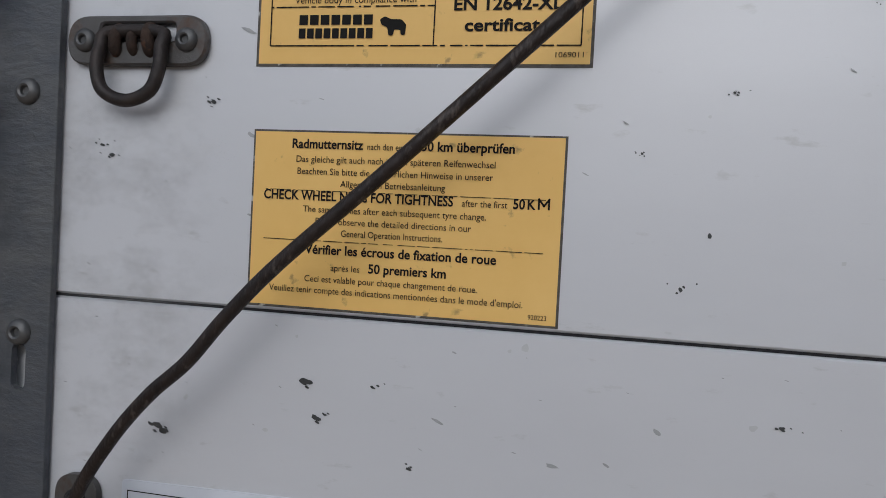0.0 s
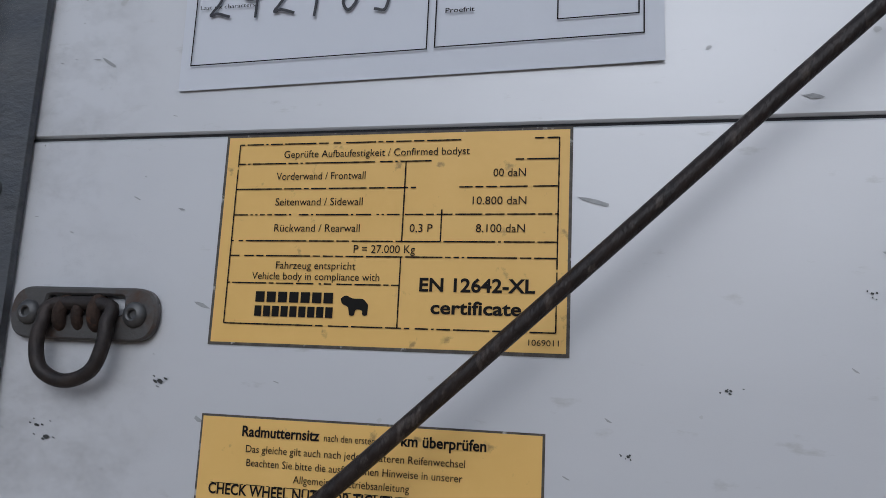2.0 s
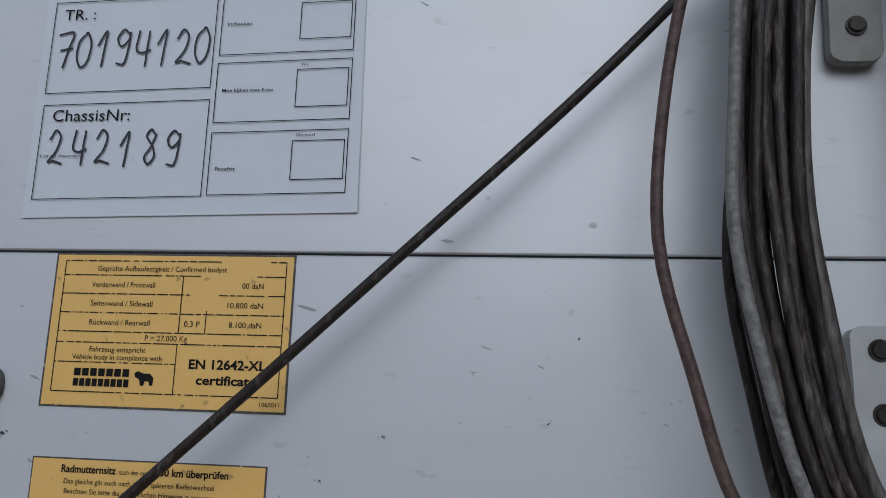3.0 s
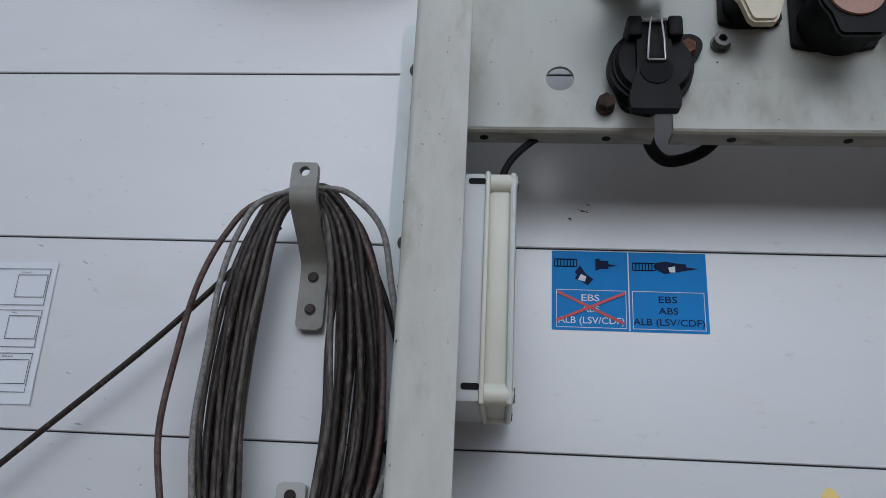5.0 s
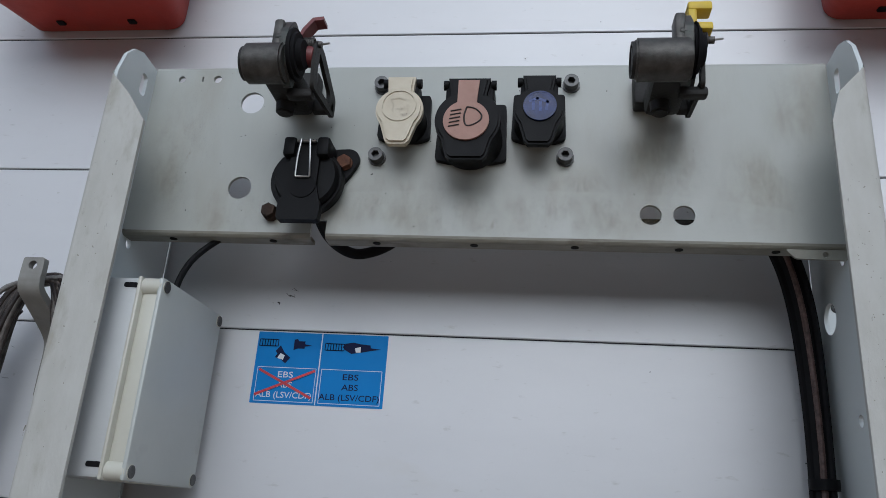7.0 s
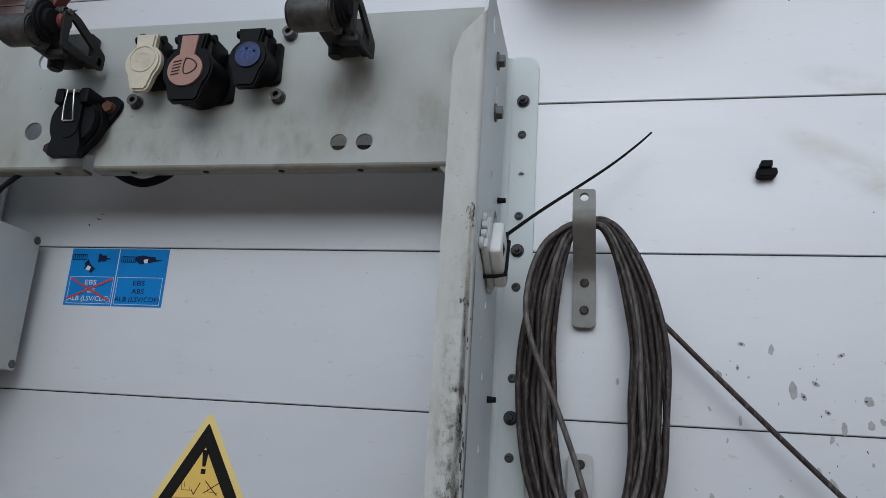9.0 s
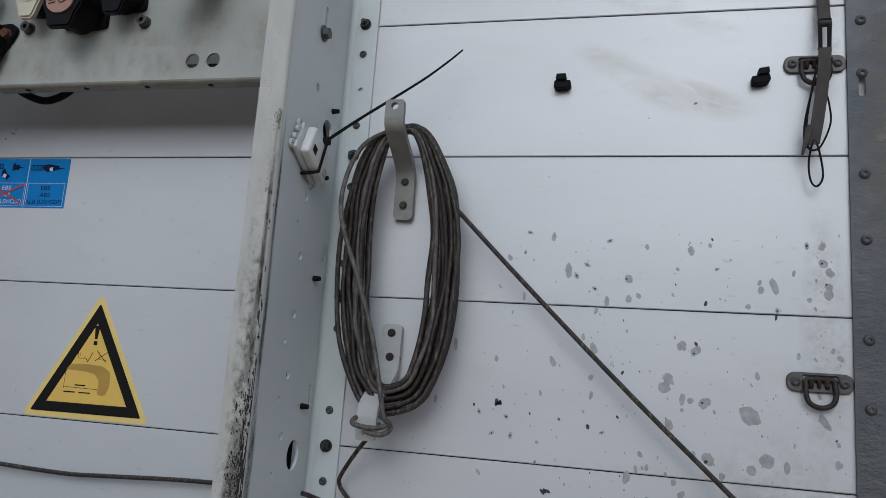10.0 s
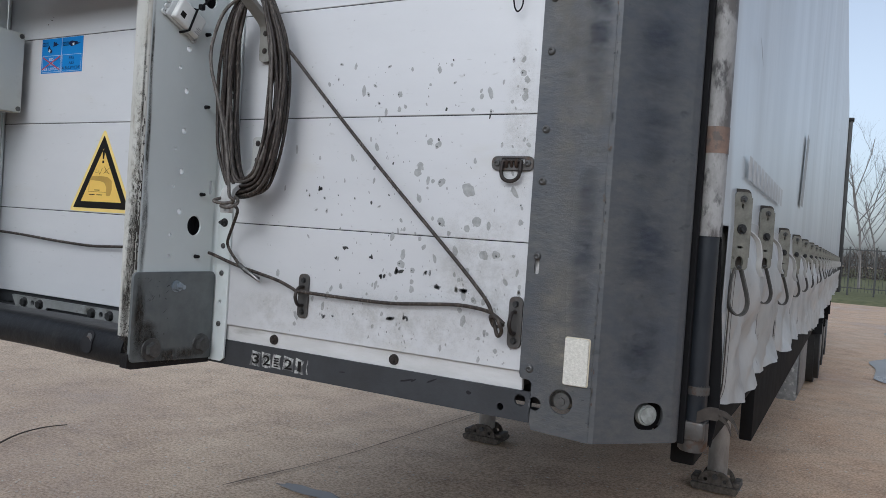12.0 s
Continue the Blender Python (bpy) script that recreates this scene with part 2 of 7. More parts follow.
    "skirt": mat("grey_curtain_skirt", (0.50, 0.495, 0.48), 0.5, 0, (0.35, 0.345, 0.33), 9, 0.6, 0.25, 60, 0.45, (0.27, 0.255, 0.24), 7, 0.52, 0.72, (1, 1, 0.5), 0, (0.16, 0.15, 0.14), 40, 0.66),
    "patch": mat("tan_tape_patch", (0.22, 0.145, 0.11), 0.6, 0, (0.13, 0.09, 0.072), 60, 0.7, 0.2, 200, 0.4, (0.10, 0.085, 0.075), 45, 0.5, 0.6),
    "webbing": mat("grey_webbing_strap", (0.10, 0.096, 0.088), 0.8, 0, (0.05, 0.048, 0.044), 60, 0.6, 0.5, 900),
    "strap_brown": mat("brown_leather_strap", (0.06, 0.048, 0.04), 0.7, 0, (0.03, 0.025, 0.02), 50, 0.6, 0.3, 500),
    "buckle": mat("olive_grey_steel_buckle", (0.27, 0.265, 0.225), 0.45, 0.4, (0.16, 0.155, 0.13), 60, 0.6, 0.2, 300, 0.5, (0.07, 0.065, 0.05), 50, 0.58, 0.68),
    "blocker": mat("grey_light_blocker", (0.14, 0.14, 0.14), 0.7, 0, (0.11, 0.11, 0.11), 0.4, 0.5, 0.1, 20),
    "old_label": mat("dirty_old_label", (0.52, 0.52, 0.50), 0.6, 0, (0.40, 0.40, 0.38), 80, 0.6, 0.1, 300, 0.4, (0.08, 0.08, 0.08), 55, 0.43, 0.54),
    "ochre_film": mat("ochre_warning_film", (0.76, 0.51, 0.11), 0.45, 0, (0.72, 0.475, 0.10), 20, 0.5),
    "branch": mat("pale_grey_winter_branches", (0.19, 0.175, 0.165), 0.9, 0, (0.13, 0.12, 0.115), 6, 0.6),
    "ground": None,
    "grass": mat("dull_winter_grass", (0.20, 0.19, 0.095), 0.9, 0, (0.09, 0.10, 0.042), 3, 0.6, 0.5, 20, 0.2),
    "bark": mat("grey_bark", (0.09, 0.075, 0.062), 0.9, 0, (0.05, 0.042, 0.035), 6, 0.6, 0.5, 40),
    "fence": mat("black_fence_paint", (0.02, 0.022, 0.022), 0.5),
    "leg": mat("grey_landing_leg_steel", (0.23, 0.235, 0.235), 0.45, 0.5, (0.13, 0.13, 0.13), 20, 0.6, 0.2, 200, 0.5, (0.1, 0.085, 0.07), 15, 0.55, 0.7),
    "leg_bright": mat("bright_worn_leg_tube", (0.46, 0.455, 0.44), 0.36, 0.7, (0.28, 0.27, 0.255), 18, 0.6, 0.15, 200, 0.5, (0.16, 0.125, 0.095), 14, 0.56, 0.72, (1, 1, 0.4)),
    "foot": mat("muddy_dark_cast_foot", (0.20, 0.17, 0.14), 0.7, 0.3, (0.06, 0.05, 0.042), 40, 0.6, 0.4, 120),
    "speckled": mat("speckled_galvanised_sheet", (0.30, 0.31, 0.315), 0.5, 0.3, (0.19, 0.195, 0.20), 30, 0.6, 0.2, 200, 0.5, (0.46, 0.46, 0.45), 28, 0.56, 0.66),
    "tyre": mat("dusty_tyre_rubber", (0.028, 0.027, 0.026), 0.8, 0, (0.018, 0.018, 0.018), 30, 0.5, 0.3, 80),
}


def ground_material():
    """Compacted sandy concrete with grit, stains and wet patches."""
    m = bpy.data.materials.new("gritty_sand_coloured_yard")
    m.use_nodes = True
    n, l = m.node_tree.nodes, m.node_tree.links
    b = n["Principled BSDF"]
    tc = n.new("ShaderNodeTexCoord")

    def tex(sc, det, rough=0.6):
        t = n.new("ShaderNodeTexNoise")
        t.inputs["Scale"].default_value, t.inputs["Detail"].default_value, t.inputs["Roughness"].default_value = sc, det, rough
        l.new(tc.outputs["Object"], t.inputs["Vector"])
        return t.outputs["Fac"]

    def ramp(src, stops):
        r = n.new("ShaderNodeValToRGB")
        while len(r.color_ramp.elements) < len(stops):
            r.color_ramp.elements.new(0.5)
        for e, (p, c) in zip(r.color_ramp.elements, stops):
            e.position, e.color = p, (*c, 1)
        l.new(src, r.inputs[0])
        return r.outputs[0]

    def mix(f, a, c):
        x = n.new("ShaderNodeMix")
        x.data_type = "RGBA"
        l.new(f, x.inputs[0])
        l.new(a, x.inputs[6])
        l.new(c, x.inputs[7])
        return x.outputs[2]

    base = ramp(tex(2.6, 12, 0.78), [(0.34, (0.29, 0.205, 0.137)), (0.5, (0.60, 0.455, 0.315)), (0.66, (0.78, 0.645, 0.475))])
    grit = ramp(tex(55, 4, 0.8), [(0.38, (0.15, 0.104, 0.072)), (0.48, (0.51, 0.382, 0.278)), (0.62, (0.84, 0.715, 0.575))])
    half = n.new("ShaderNodeValue")
    half.outputs[0].default_value = 0.55
    col = mix(half.outputs[0], base, grit)
    wet = ramp(tex(0.30, 7, 0.66), [(0.50, (0, 0, 0)), (0.66, (1, 1, 1))])
    damp = n.new("ShaderNodeMix")
    damp.data_type, damp.blend_type = "RGBA", "MULTIPLY"
    l.new(wet, damp.inputs[0])
    l.new(col, damp.inputs[6])
    damp.inputs[7].default_value = (0.70, 0.62, 0.57, 1)
    # reddish trodden mud beside and under the trailer
    sep = n.new("ShaderNodeSeparateXYZ")
    l.new(tc.outputs["Object"], sep.inputs[0])
    side = n.new("ShaderNodeMapRange")
    side.interpolation_type = "SMOOTHSTEP"
    side.inputs["From Min"].default_value, side.inputs["From Max"].default_value = -1.6, 1.2
    l.new(sep.outputs["X"], side.inputs["Value"])
    patchy = ramp(tex(0.9, 8, 0.7), [(0.36, (0.25, 0.25, 0.25)), (0.58, (0.9, 0.9, 0.9))])
    much = n.new("ShaderNodeMath")
    much.operation = "MULTIPLY"
    l.new(side.outputs[0], much.inputs[0])
    l.new(patchy, much.inputs[1])
    mud = n.new("ShaderNodeMix")
    mud.data_type, mud.blend_type = "RGBA", "MULTIPLY"
    l.new(much.outputs[0], mud.inputs[0])
    l.new(damp.outputs[2], mud.inputs[6])
    mud.inputs[7].default_value = (1.0, 0.87, 0.78, 1)
    l.new(mud.outputs[2], b.inputs["Base Color"])
    rg = n.new("ShaderNodeMapRange")
    rg.inputs["To Min"].default_value, rg.inputs["To Max"].default_value = 0.82, 0.28
    l.new(wet, rg.inputs["Value"])
    l.new(rg.outputs[0], b.inputs["Roughness"])
    bp = n.new("ShaderNodeBump")
    bp.inputs["Strength"].default_value, bp.inputs["Distance"].default_value = 0.8, 0.006
    l.new(tex(38, 6, 0.75), bp.inputs["Height"])
    l.new(bp.outputs[0], b.inputs["Normal"])
    return m


M["ground"] = ground_material()


def film_material(name, color, most, scale=14.0, stretch=(1, 1, 1), lo=0.40, hi=0.62, rough=0.8):
    """A thin film of dirt or painted tone: dense in its middle, broken up by noise and gone at its rim."""
    m = bpy.data.materials.new(name)
    m.use_nodes = True
    n, l = m.node_tree.nodes, m.node_tree.links
    b = n["Principled BSDF"]
    b.inputs["Base Color"].default_value, b.inputs["Roughness"].default_value = (*color, 1), rough
    tc, geo = n.new("ShaderNodeTexCoord"), n.new("ShaderNodeNewGeometry")
    ball = n.new("ShaderNodeTexGradient")
    ball.gradient_type = "SPHERICAL"
    l.new(tc.outputs["Object"], ball.inputs[0])
    mp = n.new("ShaderNodeMapping")
    mp.inputs["Scale"].default_value = stretch
    l.new(geo.outputs["Position"], mp.inputs[0])
    fac = None
    for sc, a, c in ((scale, lo, hi), (scale * 7, 0.10, 0.60)):
        t = n.new("ShaderNodeTexNoise")
        t.inputs["Scale"].default_value, t.inputs["Detail"].default_value, t.inputs["Roughness"].default_value = sc, 8, 0.68
        l.new(mp.outputs[0], t.inputs["Vector"])
        r = n.new("ShaderNodeMapRange")
        r.inputs["From Min"].default_value, r.inputs["From Max"].default_value = a, c
        l.new(t.outputs["Fac"], r.inputs["Value"])
        if fac is None:
            fac = r.outputs[0]
        else:
            q = n.new("ShaderNodeMath")
            q.operation = "MULTIPLY"
            l.new(fac, q.inputs[0])
            l.new(r.outputs[0], q.inputs[1])
            fac = q.outputs[0]
    rim = n.new("ShaderNodeMapRange")
    rim.interpolation_type = "SMOOTHSTEP"
    rim.inputs["From Max"].default_value, rim.inputs["To Max"].default_value = 0.75, most
    l.new(ball.outputs["Fac"], rim.inputs["Value"])
    q = n.new("ShaderNodeMath")
    q.operation = "MULTIPLY"
    l.new(fac, q.inputs[0])
    l.new(rim.outputs[0], q.inputs[1])
    l.new(q.outputs[0], b.inputs["Alpha"])
    return m


FILM = {
    "yellow": film_material("yellowish_dried_streaks", (0.60, 0.53, 0.31), 0.22, 7, (1, 1, 2.2)),
    "dust": film_material("grey_brown_road_film", (0.38, 0.355, 0.29), 0.26, 30, (1, 1, 1)),
    "smudge": film_material("grey_smudges", (0.36, 0.355, 0.34), 0.24, 22, (1, 1, 1.6), 0.46, 0.68),
    "oil": film_material("black_brown_grease", (0.045, 0.038, 0.030), 0.9, 30, (1, 1, 0.35), 0.34, 0.52),
    "drip": film_material("brown_run_marks", (0.30, 0.245, 0.13), 0.24, 24, (1, 1, 0.45), 0.38, 0.60),
    "flange": film_material("brown_grey_road_dirt", (0.15, 0.125, 0.09), 0.65, 110, (1, 1, 0.7), 0.47, 0.64),
    "warm": film_material("brown_grey_oxide", (0.21, 0.195, 0.165), 0.80, 8, (0.8, 0.8, 1.3), 0.36, 0.60),
    "blue": film_material("blue_black_film", (0.030, 0.040, 0.062), 0.70, 9, (0.6, 0.6, 1.8), 0.38, 0.62),
}


# ---- building helpers ----
ORIGIN = {}


def thing(name, base, label="", category="", group="", kind=""):
    ob = new(name)
    ob.empty_display_size = 0.05
    ob.location = base
    ORIGIN[ob.name] = Vector(base)
    return tagged(ob, label, category, group, kind)


def finish(bm, material, name, smooth=True):
    me = bpy.data.meshes.new(name)
    bmesh.ops.recalc_face_normals(bm, faces=bm.faces)
    bm.to_mesh(me)
    bm.free()
    if smooth:
        me.shade_smooth()
        me.set_sharp_from_angle(angle=radians(38))
    me.materials.append(material if not isinstance(material, str) else M[material])
    return me


def part(name, bm, material, parent, label=""):
    """One mesh under a thing or a part; the bmesh is in world coordinates."""
    o = ORIGIN[parent.name]
    bmesh.ops.translate(bm, vec=-o, verts=bm.verts)
    ob = new(name, finish(bm, material, name))
    ob.parent = parent
    ORIGIN[ob.name] = o
    return tagged(ob, label)


def single(name, bm, material, label="", category="", group="", kind="", base=None):
    """A thing that is one mesh."""
    if base is None:
        vs = [v.co for v in bm.verts]
        base = (sum(v.x for v in vs) / len(vs), sum(v.y for v in vs) / len(vs), min(v.z for v in vs))
    bmesh.ops.translate(bm, vec=-Vector(base), verts=bm.verts)
    ob = new(name, finish(bm, material, name))
    ob.location = base
    ORIGIN[ob.name] = Vector(base)
    return tagged(ob, label, category, group, kind)


def B():
    return bmesh.new()


def box(bm, x0, x1, y0, y1, z0, z1, bevel=0.0, seg=2):
    m = Matrix.Translation(((x0 + x1) / 2, (y0 + y1) / 2, (z0 + z1) / 2)) @ Matrix.Diagonal((x1 - x0, y1 - y0, z1 - z0, 1))
    vs = bmesh.ops.create_cube(bm, size=1, matrix=m)["verts"]
    if bevel:
        es = list({e for v in vs for e in v.link_edges})
        bmesh.ops.bevel(bm, geom=es, offset=bevel, segments=seg, affect="EDGES", profile=0.5)
    return bm


def cyl(bm, p0, p1, r0, r1=None, n=16, bevel=0.0):
    p0, p1 = Vector(p0), Vector(p1)
    d = p1 - p0
    m = Matrix.Translation((p0 + p1) / 2) @ d.to_track_quat("Z", "Y").to_matrix().to_4x4()
    vs = bmesh.ops.create_cone(bm, cap_ends=True, segments=n, radius1=r0, radius2=r0 if r1 is None else r1, depth=d.length, matrix=m)["verts"]
    if bevel:
        es = [e for e in {e for v in vs for e in v.link_edges} if any(len(f.verts) > 4 for f in e.link_faces)]
        bmesh.ops.bevel(bm, geom=es, offset=bevel, segments=2, affect="EDGES")
    return bm


def smooth_path(pts, steps=8, closed=False):
    """Points of a soft curve through the given ones."""
    p = [Vector(q) for q in pts]
    out, k = [], len(p)
    for i in range(k if closed else k - 1):
        a, b = p[i], p[(i + 1) % k]
        a0 = p[(i - 1) % k] if closed or i > 0 else a + (a - b)
        b1 = p[(i + 2) % k] if closed or i + 2 < k else b + (b - a)
        for s in range(steps):
            t = s / steps
            out.append(0.5 * ((2 * a) + (b - a0) * t + (2 * a0 - 5 * a + 4 * b - b1) * t * t + (3 * a - a0 - 3 * b + b1) * t ** 3))
    if not closed:
        out.append(p[-1])
    return out


def tube(bm, pts, r, n=8, closed=False, flat=None):
    """A round (or flat, with (half width, half thickness)) section swept along points."""
    pts = [Vector(q) for q in pts]
    k = len(pts)
    up = None
    rings = []
    for i, q in enumerate(pts):
        a = pts[i - 1] if (i > 0 or closed) else pts[i]
        b = pts[(i + 1) % k] if (i + 1 < k or closed) else pts[i]
        d = (b - a).normalized()
        if up is None:
            up = d.orthogonal().normalized()
        up = (up - d * up.dot(d)).normalized()
        side = d.cross(up)
        rr = r(i / (k - 1)) if callable(r) else r
        ring = []
        for j in range(n):
            w = 2 * math.pi * j / n
            ring.append(bm.verts.new(q + up * math.cos(w) * rr + side * math.sin(w) * rr))
        rings.append(ring)
    for i in range(k if closed else k - 1):
        a, b = rings[i], rings[(i + 1) % k]
        off = 0
        if closed and i == k - 1:
            off = min(range(n), key=lambda o: (a[0].co - b[o].co).length)
        for j in range(n):
            bm.faces.new((a[j], a[(j + 1) % n], b[(j + 1 + off) % n], b[(j + off) % n]))
    if not closed:
        bm.faces.new(rings[0])
        bm.faces.new(list(reversed(rings[-1])))
    return bm


def ribbon(bm, pts, width, thick, across):
    """A flat strap along points; across is its width direction."""
    pts = [Vector(q) for q in pts]
    ac = Vector(across).normalized()
    rows = []
    for i, q in enumerate(pts):
        d = (pts[min(i + 1, len(pts) - 1)] - pts[max(i - 1, 0)]).normalized()
        nrm = d.cross(ac).normalized()
        w = width(i / (len(pts) - 1)) if callable(width) else width
        rows.append([bm.verts.new(q + ac * sx * w / 2 + nrm * sy * thick / 2) for sx, sy in ((-1, -1), (1, -1), (1, 1), (-1, 1))])
    for a, b in zip(rows, rows[1:]):
        for j in range(4):
            bm.faces.new((a[j], a[(j + 1) % 4], b[(j + 1) % 4], b[j]))
    bm.faces.new(rows[0])
    bm.faces.new(list(reversed(rows[-1])))
    return bm


def circle2(cx, cy, r, n=20, sx=1.0, sy=1.0):
    return [(cx + r * sx * math.cos(2 * math.pi * i / n), cy + r * sy * math.sin(2 * math.pi * i / n)) for i in range(n)]


def rounded(pts, r, n=5):
    """A polygon with its corners rounded."""
    out, k = [], len(pts)
    for i in range(k):
        p, a, b = Vector(pts[i]), Vector(pts[i - 1]), Vector(pts[(i + 1) % k])
        u, v = (a - p), (b - p)
        q = min(r, u.length * 0.49, v.length * 0.49)
        s, e = p + u.normalized() * q, p + v.normalized() * q
        for j in range(n + 1):
            t = j / n
            out.append(tuple((1 - t) ** 2 * s + 2 * t * (1 - t) * p + t * t * e))
    return out


def slot2(cx, cy, w, h, n=8):
    return rounded([(cx - w / 2, cy - h / 2), (cx + w / 2, cy - h / 2), (cx + w / 2, cy + h / 2), (cx - w / 2, cy + h / 2)], min(w, h) / 2, n)


XZ = Matrix(((1, 0, 0, 0), (0, 0, 1, 0), (0, 1, 0, 0), (0, 0, 0, 1)))
YZ = Matrix(((0, 0, 1, 0), (1, 0, 0, 0), (0, 1, 0, 0), (0, 0, 0, 1)))
XY = Matrix.Identity(4)


def plate(bm, outline, holes, plane, d0, d1):
    """A sheet cut to an outline with holes, in a plane (XZ, YZ or XY), from depth d0 to d1."""
    tmp = bmesh.new()
    edges = []
    for loop in [outline, *holes]:
        vs = [tmp.verts.new((p[0], p[1], d0)) for p in loop]
        edges += [tmp.edges.new((vs[i], vs[(i + 1) % len(vs)])) for i in range(len(vs))]
    bmesh.ops.triangle_fill(tmp, use_beauty=True, use_dissolve=False, edges=edges)
    ext = bmesh.ops.extrude_face_region(tmp, geom=list(tmp.faces), use_keep_orig=True)
    bmesh.ops.translate(tmp, vec=(0, 0, d1 - d0), verts=[g for g in ext["geom"] if isinstance(g, bmesh.types.BMVert)])
    bmesh.ops.recalc_face_normals(tmp, faces=tmp.faces)
    me = bpy.data.meshes.new("t")
    bmesh.ops.transform(tmp, matrix=plane, verts=tmp.verts)
    tmp.to_mesh(me)
    tmp.free()
    bm.from_mesh(me)
    bpy.data.meshes.remove(me)
    return bm


def hexagon(bm, c, axis, r, h):
    c, a = Vector(c), Vector(axis).normalized()
    return cyl(bm, c, c + a * h, r, r * 0.96, 6)


def rivet(bm, x, z, y, r=0.0066):
    """A domed blind rivet with a hollow middle on a wall that faces -y."""
    prof = [(1.0, 0.0), (0.98, 0.18), (0.80, 0.42), (0.50, 0.54), (0.36, 0.46), (0.30, 0.20), (0.02, 0.18)]
    rings = [[bm.verts.new((x + r * a * math.cos(w), y - r * b, z + r * a * math.sin(w))) for w in [2 * math.pi * i / 14 for i in range(14)]] for a, b in prof]
    for a, b in zip(rings, rings[1:]):
        for j in range(14):
            bm.faces.new((a[j], a[(j + 1) % 14], b[(j + 1) % 14], b[j]))
    bm.faces.new(rings[-1])
    return bm


def screw(bm, x, z, y, r=0.006, h=0.004):
    """A round head with a hexagonal socket on a wall that faces -y."""
    cyl(bm, (x, y, z), (x, y - h * 0.35, z), r, r, 18)
    cyl(bm, (x, y - h * 0.35, z), (x, y - h, z), r * 0.8, r * 0.68, 18)
    return bm


def lettering(txt, x, z, y, height=None, width=None, bold=0.0, align="LEFT", turn=0.0, shear=0.0):
    """Text in the built-in font, as flat mesh on a wall facing -y. width: squeezed to this; align: LEFT, CENTER or RIGHT."""
    cu = bpy.data.curves.new("txt", "FONT")
    cu.body, cu.size, cu.offset, cu.shear, cu.resolution_u = txt, 1.0, bold, shear, 3
    ob = bpy.data.objects.new("txt", cu)
    scene.collection.objects.link(ob)
    me = bpy.data.meshes.new_from_object(ob.evaluated_get(bpy.context.evaluated_depsgraph_get()))
    bpy.data.objects.remove(ob)
    bpy.data.curves.remove(cu)
    bm = bmesh.new()
    bm.from_mesh(me)
    bpy.data.meshes.remove(me)
    xs, ys = [v.co.x for v in bm.verts], [v.co.y for v in bm.verts]
    w = max(xs) - min(xs)
    sy = height / 0.72
    sx = width / w if width else sy
    off = {"LEFT": -min(xs), "CENTER": -(min(xs) + max(xs)) / 2, "RIGHT": -max(xs)}[align]
    c, s = math.cos(radians(turn)), math.sin(radians(turn))
    for v in bm.verts:
        a, b = (v.co.x + off) * sx, v.co.y * sy
        v.co = (x + a * c - b * s, y, z + a * s + b * c)
    return bm


def merge(bm, other):
    me = bpy.data.meshes.new("t")
    other.to_mesh(me)
    other.free()
    bm.from_mesh(me)
    bpy.data.meshes.remove(me)
    return bm


def quad(bm, x0, x1, z0, z1, y, turn=None):
    """A thin printed bar on a wall facing -y."""
    co = [(x0, z0), (x1, z0), (x1, z1), (x0, z1)]
    bm.faces.new([bm.verts.new((a, y, b)) for a, b in co])
    return bm


def line(bm, a, b, w, y):
    """A thin printed stroke from a to b (x, z)."""
    a, b = Vector(a), Vector(b)
    d = (b - a).normalized() * w / 2
    n = Vector((-d.y, d.x))
    bm.faces.new([bm.verts.new((p.x, y, p.y)) for p in (a - d - n, b + d - n, b + d + n, a - d + n)])
    return bm


def frame_lines(bm, x0, x1, z0, z1, w, y):
    for a, b in (((x0, z0), (x1, z0)), ((x1, z0), (x1, z1)), ((x1, z1), (x0, z1)), ((x0, z1), (x0, z0))):
        line(bm, a, b, w, y)
    return bm


def poly(bm, pts, y):
    """A flat printed shape."""
    vs = [bm.verts.new((p[0], y, p[1])) for p in pts]
    es = [bm.edges.new((vs[i], vs[(i + 1) % len(vs)])) for i in range(len(vs))]
    bmesh.ops.triangle_fill(bm, use_beauty=True, use_dissolve=False, edges=es)
    return bm


SLEW = 0.0125


def aside(y):
    """How far the long trailer body, not quite square to its front wall, stands aside at depth y."""
    return -SLEW * max(0.0, y - 0.3)


def slew(bm):
    for v in bm.verts:
        v.co.x += aside(v.co.y)
    return bm


# ---- setting: yard, trailer front wall, posts, curtain side ----
JOINTS = [1.228, 1.430, 1.6325, 1.8335, 2.0345, 2.2335, 2.434, 2.635, 2.836, 3.037, 3.238, 3.439, 3.640, 3.84]
HALF = 1.046
BUCKLES = [0.272, 0.70, 1.22] + [1.78 + 0.56 * k for k in range(22)]

bm = B()
grid = [-400, -120, -60, -30, -15, -8, *[-5 + i * 0.5 for i in range(0, 41)], 18, 24, 32, 48, 80, 150, 400]
vg = [[bm.verts.new((x, y, 0 if abs(x) > 14 or abs(y) > 14 else 0.012 * noise.noise((x * 0.5, y * 0.5, 0)))) for y in grid] for x in grid]
for i in range(len(grid) - 1):
    for j in range(len(grid) - 1):
        bm.faces.new((vg[i][j], vg[i + 1][j], vg[i + 1][j + 1], vg[i][j + 1]))
single("ground", bm, "ground", "sandy brown gritty yard surface with damp patches", "ground", kind="structure", base=(0, 0, 0))

